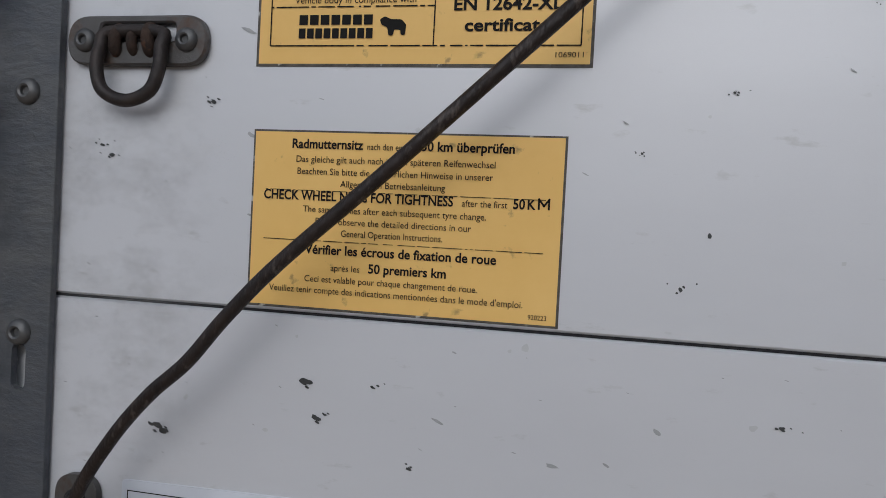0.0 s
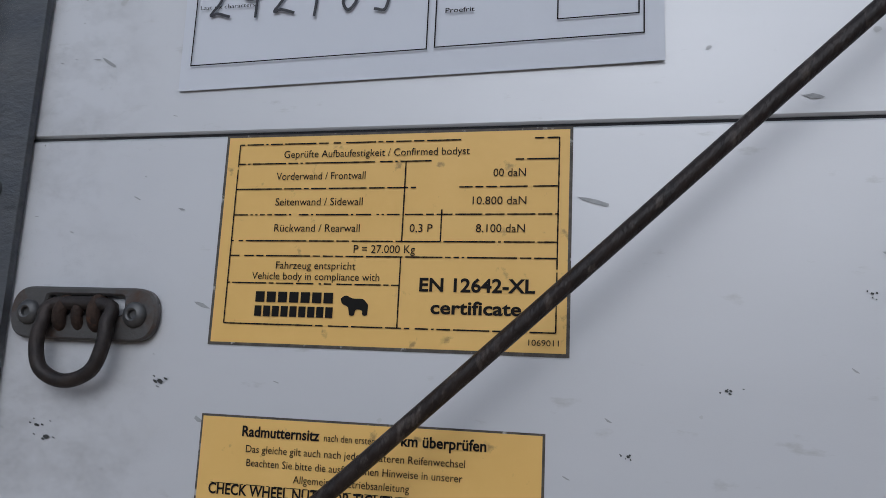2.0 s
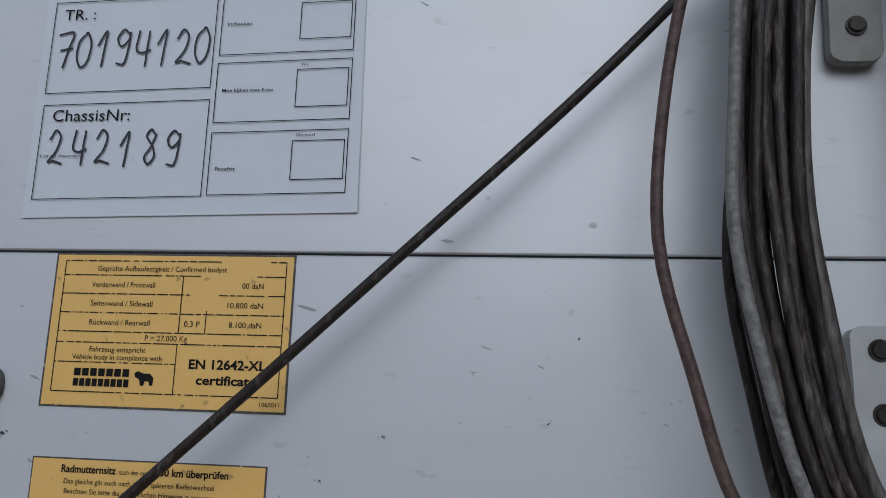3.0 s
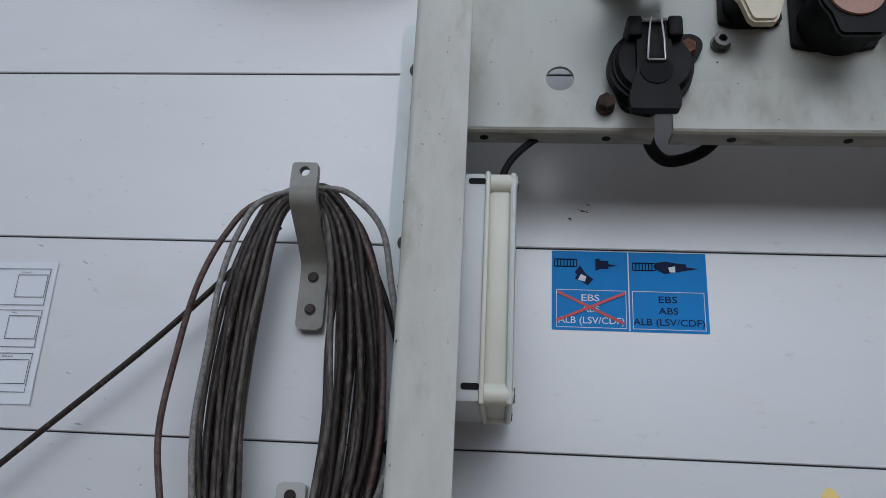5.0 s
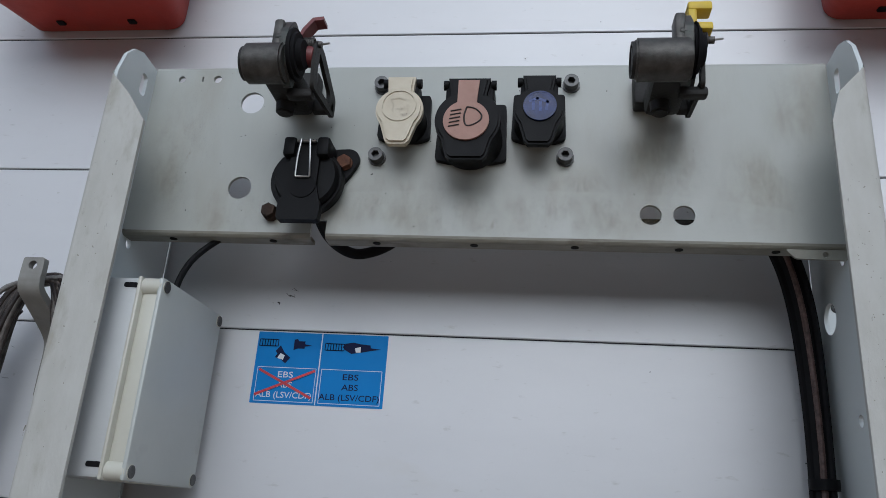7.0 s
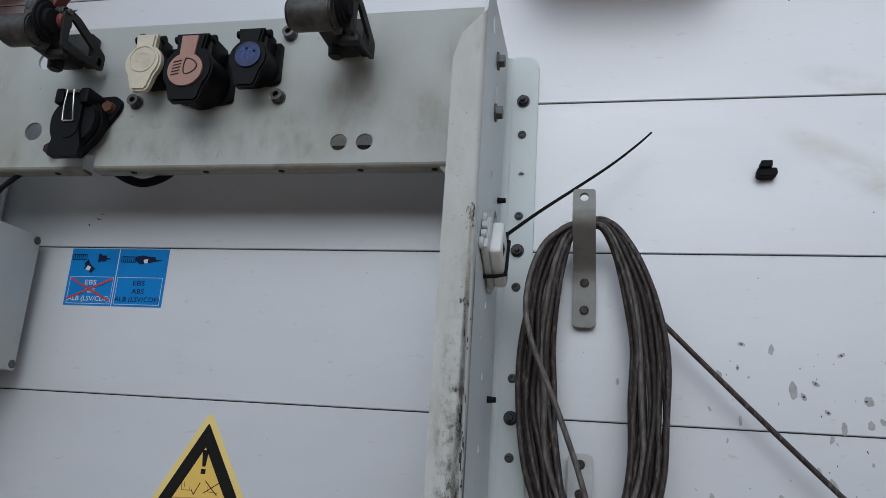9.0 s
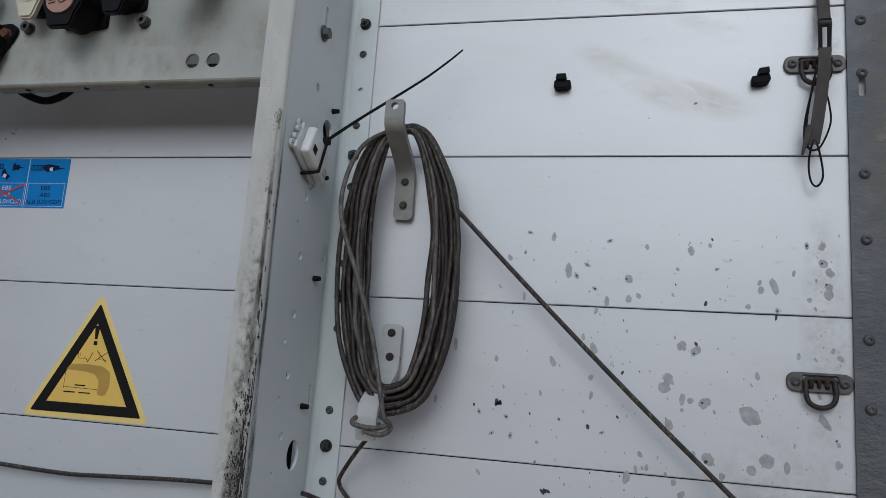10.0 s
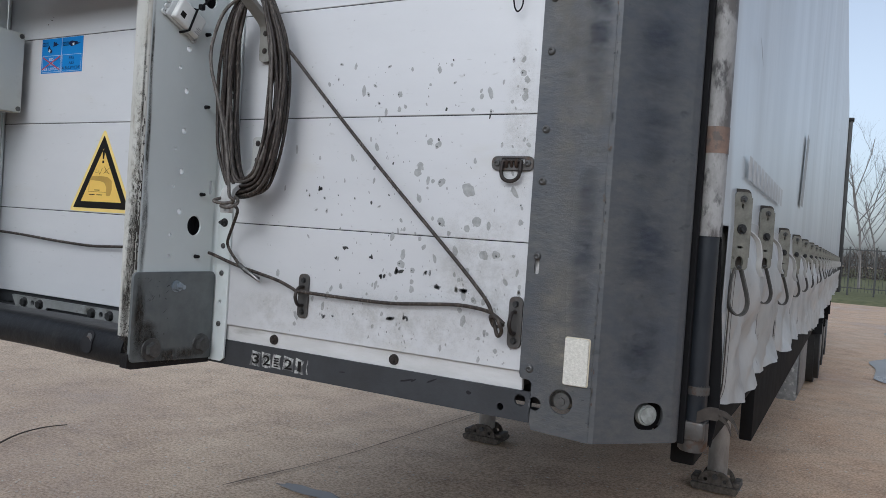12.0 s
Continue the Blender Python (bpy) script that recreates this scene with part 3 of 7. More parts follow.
wall = thing("wall_front", (0, 0, 1.15), "white panelled trailer front wall with dark joints", "wall", kind="structure")
for z0, z1 in zip(JOINTS, JOINTS[1:]):
    part("panel", box(B(), -HALF, HALF, 0.0, 0.014, z0 + 0.0007, z1 - 0.0007, 0.0011, 1), "panel", wall)
for z in JOINTS[1:-1]:
    part("gasket", box(B(), -HALF, HALF, 0.0013, 0.0140, z - 0.0006, z + 0.0006), "joint", wall, "dark seal in the panel joint")
part("core", box(B(), -HALF, HALF, 0.0145, 0.04, 1.205, 3.84), "joint", wall, "dark wall core behind the panel joints")
part("top_rail", box(B(), -1.26, 1.26, 0.0, 0.12, 3.842, 4.0, 0.01), "galv", wall, "grey steel top rail")

strip = thing("trim_lower", (0, 0.01, 1.2), "white metal strip under the wall panels", "trim", kind="structure")
for xa, xb in ((-HALF, -0.372), (0.386, HALF)):
    part("strip", plate(B(), [(xa, 1.1985), (xb, 1.1985), (xb, 1.2275), (xa, 1.2275)], [], XZ, 0.006, 0.013), "strip", strip)
# flat dark sheet stands in for shade between wall foot and bar
part("recess", box(B(), -0.3715, 0.3855, 0.0135, 0.0143, 1.199, 1.2275), "beam", strip, "dark sheet standing in for the shade behind the bar")
for x in (-0.806, -0.535, 0.535, 0.806):
    bm = cyl(B(), (x, 0.0055, 1.2135), (x, 0.0015, 1.2135), 0.0095, 0.0085, 18)
    cyl(bm, (x, 0.0015, 1.2135), (x, -0.001, 1.2135), 0.005, 0.004, 12)
    part("plug", bm, "ring", strip, "dark rusty round plug")

beam = thing("front_beam", (0, 0.02, 1.15), "dark grey steel beam under the front wall", "beam", kind="structure")
part("face", plate(B(), [(-1.062, 1.150), (1.062, 1.150), (1.062, 1.198), (-1.062, 1.198)],
                   [circle2(sx * 1.012, 1.167, 0.006) for sx in (1, -1)] + [circle2(sx * 1.045, 1.183, 0.0095) for sx in (1, -1)], XZ, 0.003, 0.008), "beam", beam)
part("flange", box(B(), -1.062, 1.062, 0.0085, 0.09, 1.150, 1.156), "beam", beam)
bm = B()
for x, z, l, w, a in ((0.835, 1.182, 0.014, 0.0022, 0.25), (0.849, 1.184, 0.006, 0.0018, 0.5), (0.885, 1.189, 0.011, 0.0020, 0.45), (0.70, 1.176, 0.007, 0.0012, 0.1), (0.955, 1.180, 0.005, 0.0040, 0.0)):
    pts = [(l * math.cos(2 * math.pi * k / 14), w * math.sin(2 * math.pi * k / 14) * (0.75 + 0.5 * noise.noise((k * 1.7, x * 9, 0)))) for k in range(14)]
    bm.faces.new([bm.verts.new((x + p * math.cos(a) - q * math.sin(a), 0.0026, z + p * math.sin(a) + q * math.cos(a))) for p, q in pts])
single("beam_scuffs", bm, "joint", "black scuff marks on the dark beam", "scuffs", kind="stuff")
plaque = thing("number_sticker", (0.55, 0.003, 1.158), "peeling white number stickers with black digits on the beam", "sticker")
rnd = random.Random(4)
for x0, x1 in ((0.479, 0.505), (0.508, 0.532), (0.5345, 0.557), (0.560, 0.587), (0.5895, 0.612), (0.617, 0.622)):
    e = [(x0 + 0.003 * rnd.random(), 1.157 + 0.004 * rnd.random()), ((x0 + x1) / 2, 1.156 + 0.006 * rnd.random()), (x1, 1.157 + 0.003 * rnd.random()),
         (x1 - 0.004 * rnd.random(), 1.172), (x1, 1.186 - 0.004 * rnd.random()), (x0 + 0.006 * rnd.random(), 1.187)]
    part("label", plate(B(), e, [], XZ, 0.0022, 0.0029), "old_label", plaque)
for ch, x, w in (("3", 0.486, 0.017), ("2", 0.513, 0.018), ("2", 0.567, 0.018), ("1", 0.598, 0.008)):
    part("digit", lettering(ch, x, 1.163, 0.0018, 0.019, w, 0.02, "LEFT"), "ink", plaque)
bm = B()
for i in range(4):
    quad(bm, 0.540, 0.552, 1.163 + i * 0.005, 1.1655 + i * 0.005, 0.0018)
part("worn_sign", bm, "ink", plaque)


def corner_post(sx, group):
    """A folded galvanised sheet: a flat front, then a face that slants back to the corner."""
    t = thing("corner_post", (sx * 1.15, 0, 1.13), "weathered grey galvanised steel corner post with a slanted outer face", "post", group, "structure")
    zt = 4.0
    X = lambda x: x if sx > 0 else 0.015 - x
    prof = [(1.038, -0.004), (1.1605, -0.004), (1.168, -0.002), (1.2595, 0.091), (1.2655, 0.100), (1.2665, 0.111), (1.2635, 0.13)]
    holes = [slot2(1.061, 1.921, 0.008, 0.024), slot2(1.061, 1.394, 0.008, 0.022), circle2(1.115, 1.193, 0.019, 24), circle2(1.073, 1.183, 0.0105, 18)]
    out = [(1.1605, 1.138), (1.1605, zt), (1.0445, zt), (1.0445, 1.2275), (1.046, 1.2215), (1.050, 1.2195), (1.061, 1.2185), (1.066, 1.2145), (1.066, 1.152), (1.070, 1.142)]
    flip = lambda pts: [(X(p[0]), p[1]) for p in pts]
    bm = plate(B(), flip(out), [flip(h) for h in holes], XZ, -0.0055, -0.0015)
    for i in range(1, len(prof) - 1):
        (xa, ya), (xb, yb) = prof[i], prof[i + 1]
        bz = 1.138
        if i == 2:
            # the slanted face, with an oval opening for the marker lamp
            length = math.hypot(xb - xa, yb - ya)
            face = plate(B(), [(0, bz), (length, bz), (length, zt), (0, zt)], [slot2(length * 0.70, 1.179, 0.050, 0.042)], XZ, 0.0, 0.003)
            for v in face.verts:
                u, d, z = v.co
                v.co = (X(xa + (xb - xa) * u / length - d * 0.73), ya + (yb - ya) * u / length + d * 0.68, z)
            merge(bm, face)
        else:
            bm.faces.new([bm.verts.new((X(x), y, z)) for x, y, z in ((xa, ya, bz), (xb, yb, bz), (xb, yb, zt), (xa, ya, zt))])
    bmesh.ops.remove_doubles(bm, verts=bm.verts, dist=0.0004)
    part("sheet", bm, "galv", t)
    for z in (1.236, 1.411, 1.527, 1.607, 1.727, 1.809, 1.939, 2.010, 2.13, 2.21, 2.33, 2.41):
        part("rivet", rivet(B(), X(1.061), z, -0.0055, 0.0066), "bolt", t)
    bm = cyl(B(), (X(1.115), 0.02, 1.193), (X(1.115), -0.001, 1.193), 0.014, 0.013, 18)
    cyl(bm, (X(1.115), 0.0, 1.193), (X(1.115), -0.003, 1.193), 0.007, 0.006, 6)
    part("recessed_bolt", bm, "bolt", t)
    part("backing", box(B(), min(X(1.05), X(1.15)), max(X(1.05), X(1.15)), 0.003, 0.007, 1.24, 3.9), "strip", t)
    bm = B()
    c = Vector((X(1.2325), 0.067, 1.179))
    cyl(bm, c + Vector((-sx * 0.012, 0.012, 0)), c + Vector((-sx * 0.002, 0.002, 0)), 0.0175, 0.0155, 24, 0.003)
    lamp = part("marker_lamp", bm, "lamp_glass", t, "round clear marker lamp lens")
    bm = B()
    cyl(bm, c + Vector((-sx * 0.016, 0.016, 0)), c + Vector((-sx * 0.012, 0.012, 0)), 0.03, 0.03, 24)
    part("lamp_housing", bm, "rubber", t, "black lamp housing")
    return t


for sx in (1, -1):
    corner_post(sx, "corner posts")

for sx in (1, -1):
    bm = plate(B(), rounded([(sx * 1.118, 1.222), (sx * 1.1545, 1.222), (sx * 1.1545, 1.292), (sx * 1.118, 1.292)], 0.004), [], XZ, -0.0115, -0.0056)
    t = thing("reflector", (sx * 1.136, -0.006, 1.222), "white rectangular prismatic reflector on the corner post", "reflector", "reflectors")
    part("lens", bm, "reflector", t)
    bm = plate(B(), rounded([(sx * 1.1165, 1.2205), (sx * 1.156, 1.2205), (sx * 1.156, 1.2935), (sx * 1.1165, 1.2935)], 0.004), [], XZ, -0.0078, -0.0056)
    part("frame", bm, "cream", t)


def curtain_side(sx):
    """The curtain, with its tensioner tube, hem, skirt and frame parts."""
    t = thing("side_curtain", (sx * 1.29, 0.2, 1.0), "grey tarpaulin side curtain, tensioned by a tube at its front edge", "curtain", "side curtains", "structure")
    # main sheet, slightly wavy, wrapped to the tube at its front edge
    ys = [0.186, 0.20, 0.23, 0.3] + [0.3 + i * 0.35 for i in range(1, 39)]
    zs = [1.20 + i * 0.14 for i in range(0, 20)] + [3.93]
    bm = B()
    rows = []
    for y in ys:
        col = []
        for z in zs:
            x = 1.300 + 0.004 * noise.noise((y * 0.7, z * 1.3, 2)) + 0.010 * math.exp(-((z - 1.45) / 0.15) ** 2) * max(0, noise.noise((y * 2.1, z * 2, 5)))
            if y < 0.19:
                x = 1.2965
            col.append(bm.verts.new((sx * x, y, z)))
        rows.append(col)
    for i in range(len(ys) - 1):
        for j in range(len(zs) - 1):
            if ys[i] < 0.2 and zs[j] < 1.46:
                continue
            bm.faces.new((rows[i][j], rows[i + 1][j], rows[i + 1][j + 1], rows[i][j + 1]))
    bmesh.ops.delete(bm, geom=[v for v in bm.verts if not v.link_faces], context="VERTS")
    part("sheet", slew(bm), "curtain", t)
    # black strip added to stop light leaking between post and tube
    part("seal_strip", box(B(), min(sx * 1.225, sx * 1.272), max(sx * 1.225, sx * 1.272), 0.134, 0.146, 1.13, 3.95), "rubber", t, "black strip added to close the gap beside the post")
    bm = cyl(B(), (sx * 1.2815, 0.168, 1.46), (sx * 1.2815, 0.168, 3.93), 0.0205, 0.0205, 28)
    part("wrapped_edge", bm, "curtain_worn", t, "abraded curtain edge rolled on the tube")
    bm = cyl(B(), (sx * 1.2815, 0.168, 1.592), (sx * 1.2815, 0.168, 1.634), 0.0212, 0.0212, 28)
    part("tape", bm, "patch", t, "tan tape patch")
    bm = cyl(B(), (sx * 1.2805, 0.168, 1.13), (sx * 1.2805, 0.168, 1.46), 0.0185, 0.0185, 24)
    part("tensioner_tube", bm, "tube_blue", t, "dark steel tensioner tube")
    bm = cyl(B(), (sx * 1.2805, 0.168, 1.115), (sx * 1.2805, 0.168, 1.165), 0.023, 0.023, 20, 0.003)
    box(bm, sx * 1.28 - 0.02, sx * 1.28 + 0.02, 0.143, 0.19, 1.135, 1.165, 0.003)
    part("ratchet", bm, "ring_plate", t, "worn steel tensioner ratchet")
    bm = ribbon(B(), smooth_path([(sx * 1.288, 0.148, 1.172), (sx * 1.304, 0.145, 1.182), (sx * 1.320, 0.145, 1.183)], 5), 0.020, 0.003, (0, 0, 1))
    ribbon(bm, smooth_path([(sx * 1.318, 0.146, 1.187), (sx * 1.332, 0.146, 1.184), (sx * 1.343, 0.148, 1.174), (sx * 1.351, 0.150, 1.158)], 5), 0.009, 0.003, (0, 0, 1))
    ribbon(bm, smooth_path([(sx * 1.318, 0.148, 1.180), (sx * 1.328, 0.149, 1.175), (sx * 1.335, 0.151, 1.166), (sx * 1.340, 0.153, 1.154)], 5), 0.008, 0.003, (0, 0, 1))
    part("ratchet_strap", bm, "strap_brown", t, "frayed dark strap end on the ratchet")
    part("clamp", cyl(B(), (sx * 1.2805, 0.168, 1.205), (sx * 1.2805, 0.168, 1.222), 0.0205, 0.0205, 22, 0.002), "ring_plate", t)
    # black sheet added for the dark gap between tube and skirt
    outline = [(1.287, 1.458), (1.296, 1.458), (1.302, 1.41), (1.307, 1.34), (1.310, 1.27), (1.312, 1.19), (1.311, 1.145), (1.304, 1.118), (1.298, 1.124), (1.287, 1.15)]
    bm = B()
    flap = [[bm.verts.new((sx * (x + 0.002 * math.sin(z * 70)), y, z)) for x, z in outline] for y in (0.192, 0.197)]
    bm.faces.new(flap[0])
    bm.faces.new(flap[1][::-1])
    for k in range(len(outline)):
        q = (k + 1) % len(outline)
        bm.faces.new((flap[0][q], flap[0][k], flap[1][k], flap[1][q]))
    bmesh.ops.recalc_face_normals(bm, faces=bm.faces)
    part("front_flap", bm, "rubber", t, "black sheet standing in for the dark gap beside the tube")
    # skirt below: pulled in under each buckle, bulging and creased between them
    bm = B()
    rows = []
    i, y = 0, 0.214
    while y < 13.45:
        while i + 1 < len(BUCKLES) - 1 and y > BUCKLES[i + 1]:
            i += 1
        f = min(1, max(0, (y - BUCKLES[i]) / (BUCKLES[i + 1] - BUCKLES[i])))
        pillow = math.sin(math.pi * f) ** 0.55
        back = min(1, max(0, (y - 1.0) / 3.5))
        col = []
        for j in range(19):
            u = j / 18
            z = 1.50 - (0.325 + 0.13 * back * back * (3 - 2 * back)) * u + 0.022 * u * (noise.noise((y * 3.1, 0, 3)) - 0.5 * pillow)
            sag = 0.55 + 0.45 * math.sin(u * 6.5 + 2.5 * noise.noise((y * 1.9, 0, 8)))
            crease = 0.013 * noise.noise((y * 7 + u * 2, u * 4, 7)) + 0.007 * noise.noise((y * 24 + u * 9, u * 10, 3))
            fold = 0.008 * math.sin((f * 4 + 0.6 * math.sin(u * 5 + i)) * math.pi)
            x = 1.302 + min(1, u * 2.2) * (-0.006 + (0.014 + 0.026 * sag) * pillow + crease + fold * pillow)
            edge = min(1, max(0, (y - 0.205) / 0.07))
            x = 1.292 + 0.010 * u + (x - 1.292 - 0.010 * u) * edge
            col.append(bm.verts.new((sx * x, y, z)))
        rows.append(col)
        y += 0.011 if y < 4 else 0.025
    for a, b in zip(rows, rows[1:]):
        for j in range(18):
            bm.faces.new((a[j], b[j], b[j + 1], a[j + 1]))
    slew(bm)
    part("skirt", bm, "skirt", t, "creased grey lower skirt of the curtain")
    return t


for sx in (1, -1):
    curtain_side(sx)

# trailer roof, rear, floor and running gear, mostly hidden
single("trailer_roof", slew(box(B(), -1.27, 1.27, 0.0, 13.6, 4.0, 4.03)), "curtain", "grey trailer roof sheet", "roof", kind="structure")
single("trailer_floor", slew(box(B(), -1.25, 1.25, 0.1, 13.5, 1.16, 1.20)), "beam", "dark trailer floor seen from below", "floor", kind="structure")
single("wall_rear", slew(box(B(), -1.26, 1.26, 13.5, 13.56, 1.0, 4.0)), "galv", "grey trailer rear doors", "wall", kind="structure")
for sx in (1, -1):
    single("side_rail", slew(box(box(B(), sx * 1.26 - 0.02, sx * 1.26 + 0.02, 0.2, 13.5, 1.08, 1.2, 0.005), sx * 1.215 - 0.02, sx * 1.215 + 0.02, 1.6, 13.5, 0.82, 1.16, 0.005)), "rubber", "dark side rail with a deep inner web under the curtain", "rail", "side rails", "structure")
    bm = box(B(), sx * 0.55 - 0.06, sx * 0.55 + 0.06, 1.2, 3.4, 1.06, 1.155)
    box(bm, sx * 0.55 - 0.06, sx * 0.55 + 0.06, 3.4, 13.4, 0.80, 1.155)
    single("chassis_beam", slew(bm), "beam", "dark steel chassis beam", "beam", "chassis beams", "structure")

# ---- the bracket frame with the couplings ----
AXIS = 0.009


def upright(sx):
    """A folded channel: a flange on the wall, a deep web with holes, and a narrow front flange, scuffed along its edge."""
    X = lambda x: AXIS + sx * (x - AXIS)
    t = thing("upright_bracket", (X(0.374), -0.09, 1.155), "tall pale grey folded steel upright with a scuffed front edge", "bracket", "upright brackets")
    r = 0.010
    fx = lambda pts: [(X(p[0]), p[1]) for p in pts]
    # wall flange
    wf = [(0.374 + r, 1.156), (0.407, 1.156), (0.416, 1.163), (0.417, 2.085), (0.413, 2.096), (0.404, 2.101), (0.374 + r, 2.101)]
    holes = [circle2(0.399, z, 0.0035, 10) for z in (1.934, 1.273)]
    part("wall_flange", plate(B(), fx(wf), [fx(h) for h in holes], XZ, -0.005, -0.001), "upright", t)
    # web
    web = [(-0.005 - r, 1.156), (-0.005 - r, 2.101), (-0.06, 2.101), (-0.118, 2.104), (-0.150, 2.106), (-0.166, 2.100), (-0.178, 2.086), (-0.1865, 2.06), (-0.1865, 1.163)]
    hs = [circle2(-0.10, z, 0.0052, 12, 1, 1.1) for z in (1.748, 1.670, 1.595, 1.519, 1.444, 1.899)]
    hs += [circle2(-0.118, z, 0.0035, 10) for z in (1.710, 1.56, 1.49, 1.36, 1.40)]
    hs += [slot2(-0.026, z, 0.007, 0.026) for z in (1.688, 1.495)]
    hs += [circle2(-0.062, 1.419, 0.017, 24, 1, 1.12), circle2(-0.055, 1.853, 0.016, 20), slot2(-0.138, 2.073, 0.012, 0.026), slot2(-0.095, 1.992, 0.008, 0.05)]
    part("web", plate(B(), web, hs, YZ, X(0.374) - 0.002, X(0.374) + 0.002), "upright", t)
    # bends and front flange
    bm = B()
    for cx, cy, a0, z0, z1 in ((0.374 + r, -0.005 - r + 0.002, 90, 1.156, 2.101),):
        prev = None
        for i in range(7):
            a = radians(180 - i * 15)
            p = (X(cx + (r + 0.002) * math.cos(a)), cy + (r + 0.002) * math.sin(a) - 0.0)
            if prev:
                bm.faces.new([bm.verts.new((q[0], q[1], z)) for q, z in ((prev, z0), (p, z0), (p, z1), (prev, z1))])
            prev = p
    part("rear_bend", bm, "upright", t)
    bm = B()
    rr = 0.0055
    prof = [(0.376, -0.1865)] + [(0.376 - rr + rr * math.cos(radians(-i * 15)), -0.1865 + rr * math.sin(radians(-i * 15))) for i in range(1, 7)]
    tops = [2.060, 2.058, 2.056, 2.054, 2.053, 2.052, 2.050]
    x_in = 0.3415 if sx > 0 else 0.3285
    prof += [(0.350, -0.192), (x_in, -0.192), (x_in, -0.188), (0.369, -0.188)]
    tops += [2.028, 1.998, 1.998, 2.045]
    lo = [bm.verts.new((X(p[0]), p[1], 1.160 if i < 6 else 1.214)) for i, p in enumerate(prof)]
    hi = [bm.verts.new((X(p[0]), p[1], z)) for p, z in zip(prof, tops)]
    for i in range(len(prof) - 1):
        bm.faces.new((lo[i], lo[i + 1], hi[i + 1], hi[i]))
    part("front_flange", bm, "upright_worn", t, "scuffed dirty front flange")
    # bolts on the wall flange
    for z in (2.036, 1.834, 1.631, 1.429):
        bm = cyl(B(), (X(0.398), -0.005, z), (X(0.398), -0.0065, z), 0.0085, 0.0085, 20)
        hexagon(bm, (X(0.398), -0.0065, z), (0, -1, 0), 0.0066, 0.006)
        cyl(bm, (X(0.398), -0.0125, z), (X(0.398), -0.019, z), 0.0036, 0.003, 12)
        part("bolt", bm, "rivet", t)
    for z in (1.989, 1.879, 1.788, 1.677, 1.586, 1.476, 1.383, 1.329, 1.229):
        part("rivet", rivet(B(), X(0.398), z, -0.005, 0.0056), "bolt", t)
    for z in (2.043, 1.976):
        bm = cyl(B(), (X(0.376), -0.10, z), (X(0.378), -0.10, z), 0.011, 0.011, 20)
        hexagon(bm, (X(0.378), -0.10, z), (sx, 0, 0), 0.0085, 0.007)
        part("web_bolt", bm, "bolt", t)
    for z, y in ((1.886, -0.045), (1.785, -0.06), (1.648, -0.052), (1.48, -0.05), (1.36, -0.055)):
        part("clip_pin", cyl(B(), (X(0.376), y, z), (X(0.376 + (0.010 if sx > 0 else 0.0015)), y, z), 0.004, 0.003, 10), "rubber", t)
    return t


for sx in (1, -1):
    upright(sx)

for sx in (1, -1):
    X = lambda x: AXIS + sx * (x - AXIS)
    t = thing("gusset_plate", (X(0.382), -0.10, 1.155), "scratched dark galvanised plate bolted to the foot of the upright", "plate", "gusset plates")
    out = rounded([(-0.197, 1.178), (-0.192, 1.170), (-0.006, 1.160), (-0.006, 1.324), (-0.012, 1.331), (-0.190, 1.331), (-0.197, 1.324)], 0.004)
    part("sheet", plate(B(), out, [], YZ, X(0.379) - 0.003, X(0.379) + 0.003), "gusset", t)
    for y, z, r in ((-0.152, 1.190, 0.014), (-0.034, 1.189, 0.014)):
        bm = cyl(B(), (X(0.382), y, z), (X(0.385), y, z), r * 1.5, r * 1.45, 24)
        hexagon(bm, (X(0.385), y, z), (sx, 0, 0), r, 0.010)
        part("bolt", bm, "bolt", t)
    bm = cyl(B(), (X(0.382), -0.102, 1.304), (X(0.384), -0.102, 1.304), 0.011, 0.011, 20)
    hexagon(bm, (X(0.384), -0.102, 1.304), (sx, 0, 0), 0.009, 0.009)
    cyl(bm, (X(0.393), -0.102, 1.304), (X(0.404), -0.102, 1.304), 0.0048, 0.0042, 14)
    part("zinc_bolt", bm, "zinc", t, "bright bluish zinc bolt")

# dark bar at the foot of the frame
t = thing("coupling_bar", (0.0, -0.14, 1.15), "thick worn black painted bar between the uprights", "bar")
bm = B()
prof = rounded([(-0.196, 1.160), (-0.05, 1.152), (-0.05, 1.2), (-0.105, 1.219), (-0.186, 1.222), (-0.200, 1.19)], 0.022, 6)
ends = []
for i in range(25):
    x = -0.343 + i * (0.703 / 24)
    ends.append([bm.verts.new((x, p[0] + 0.002 * noise.noise((x * 6, 0, 0)), p[1] + 0.003 * noise.noise((x * 5, 3, 0)))) for p in prof])
for a, b in zip(ends, ends[1:]):
    for j in range(len(prof)):
        bm.faces.new((a[j], a[(j + 1) % len(prof)], b[(j + 1) % len(prof)], b[j]))
bm.faces.new(ends[0])
bm.faces.new(list(reversed(ends[-1])))
part("body", bm, "black_paint", t)


def lean_back(bm):
    """Follows the bar's rounded upper front."""
    for v in bm.verts:
        v.co.y += 0.55 * max(0, v.co.z - 1.196)
    return bm


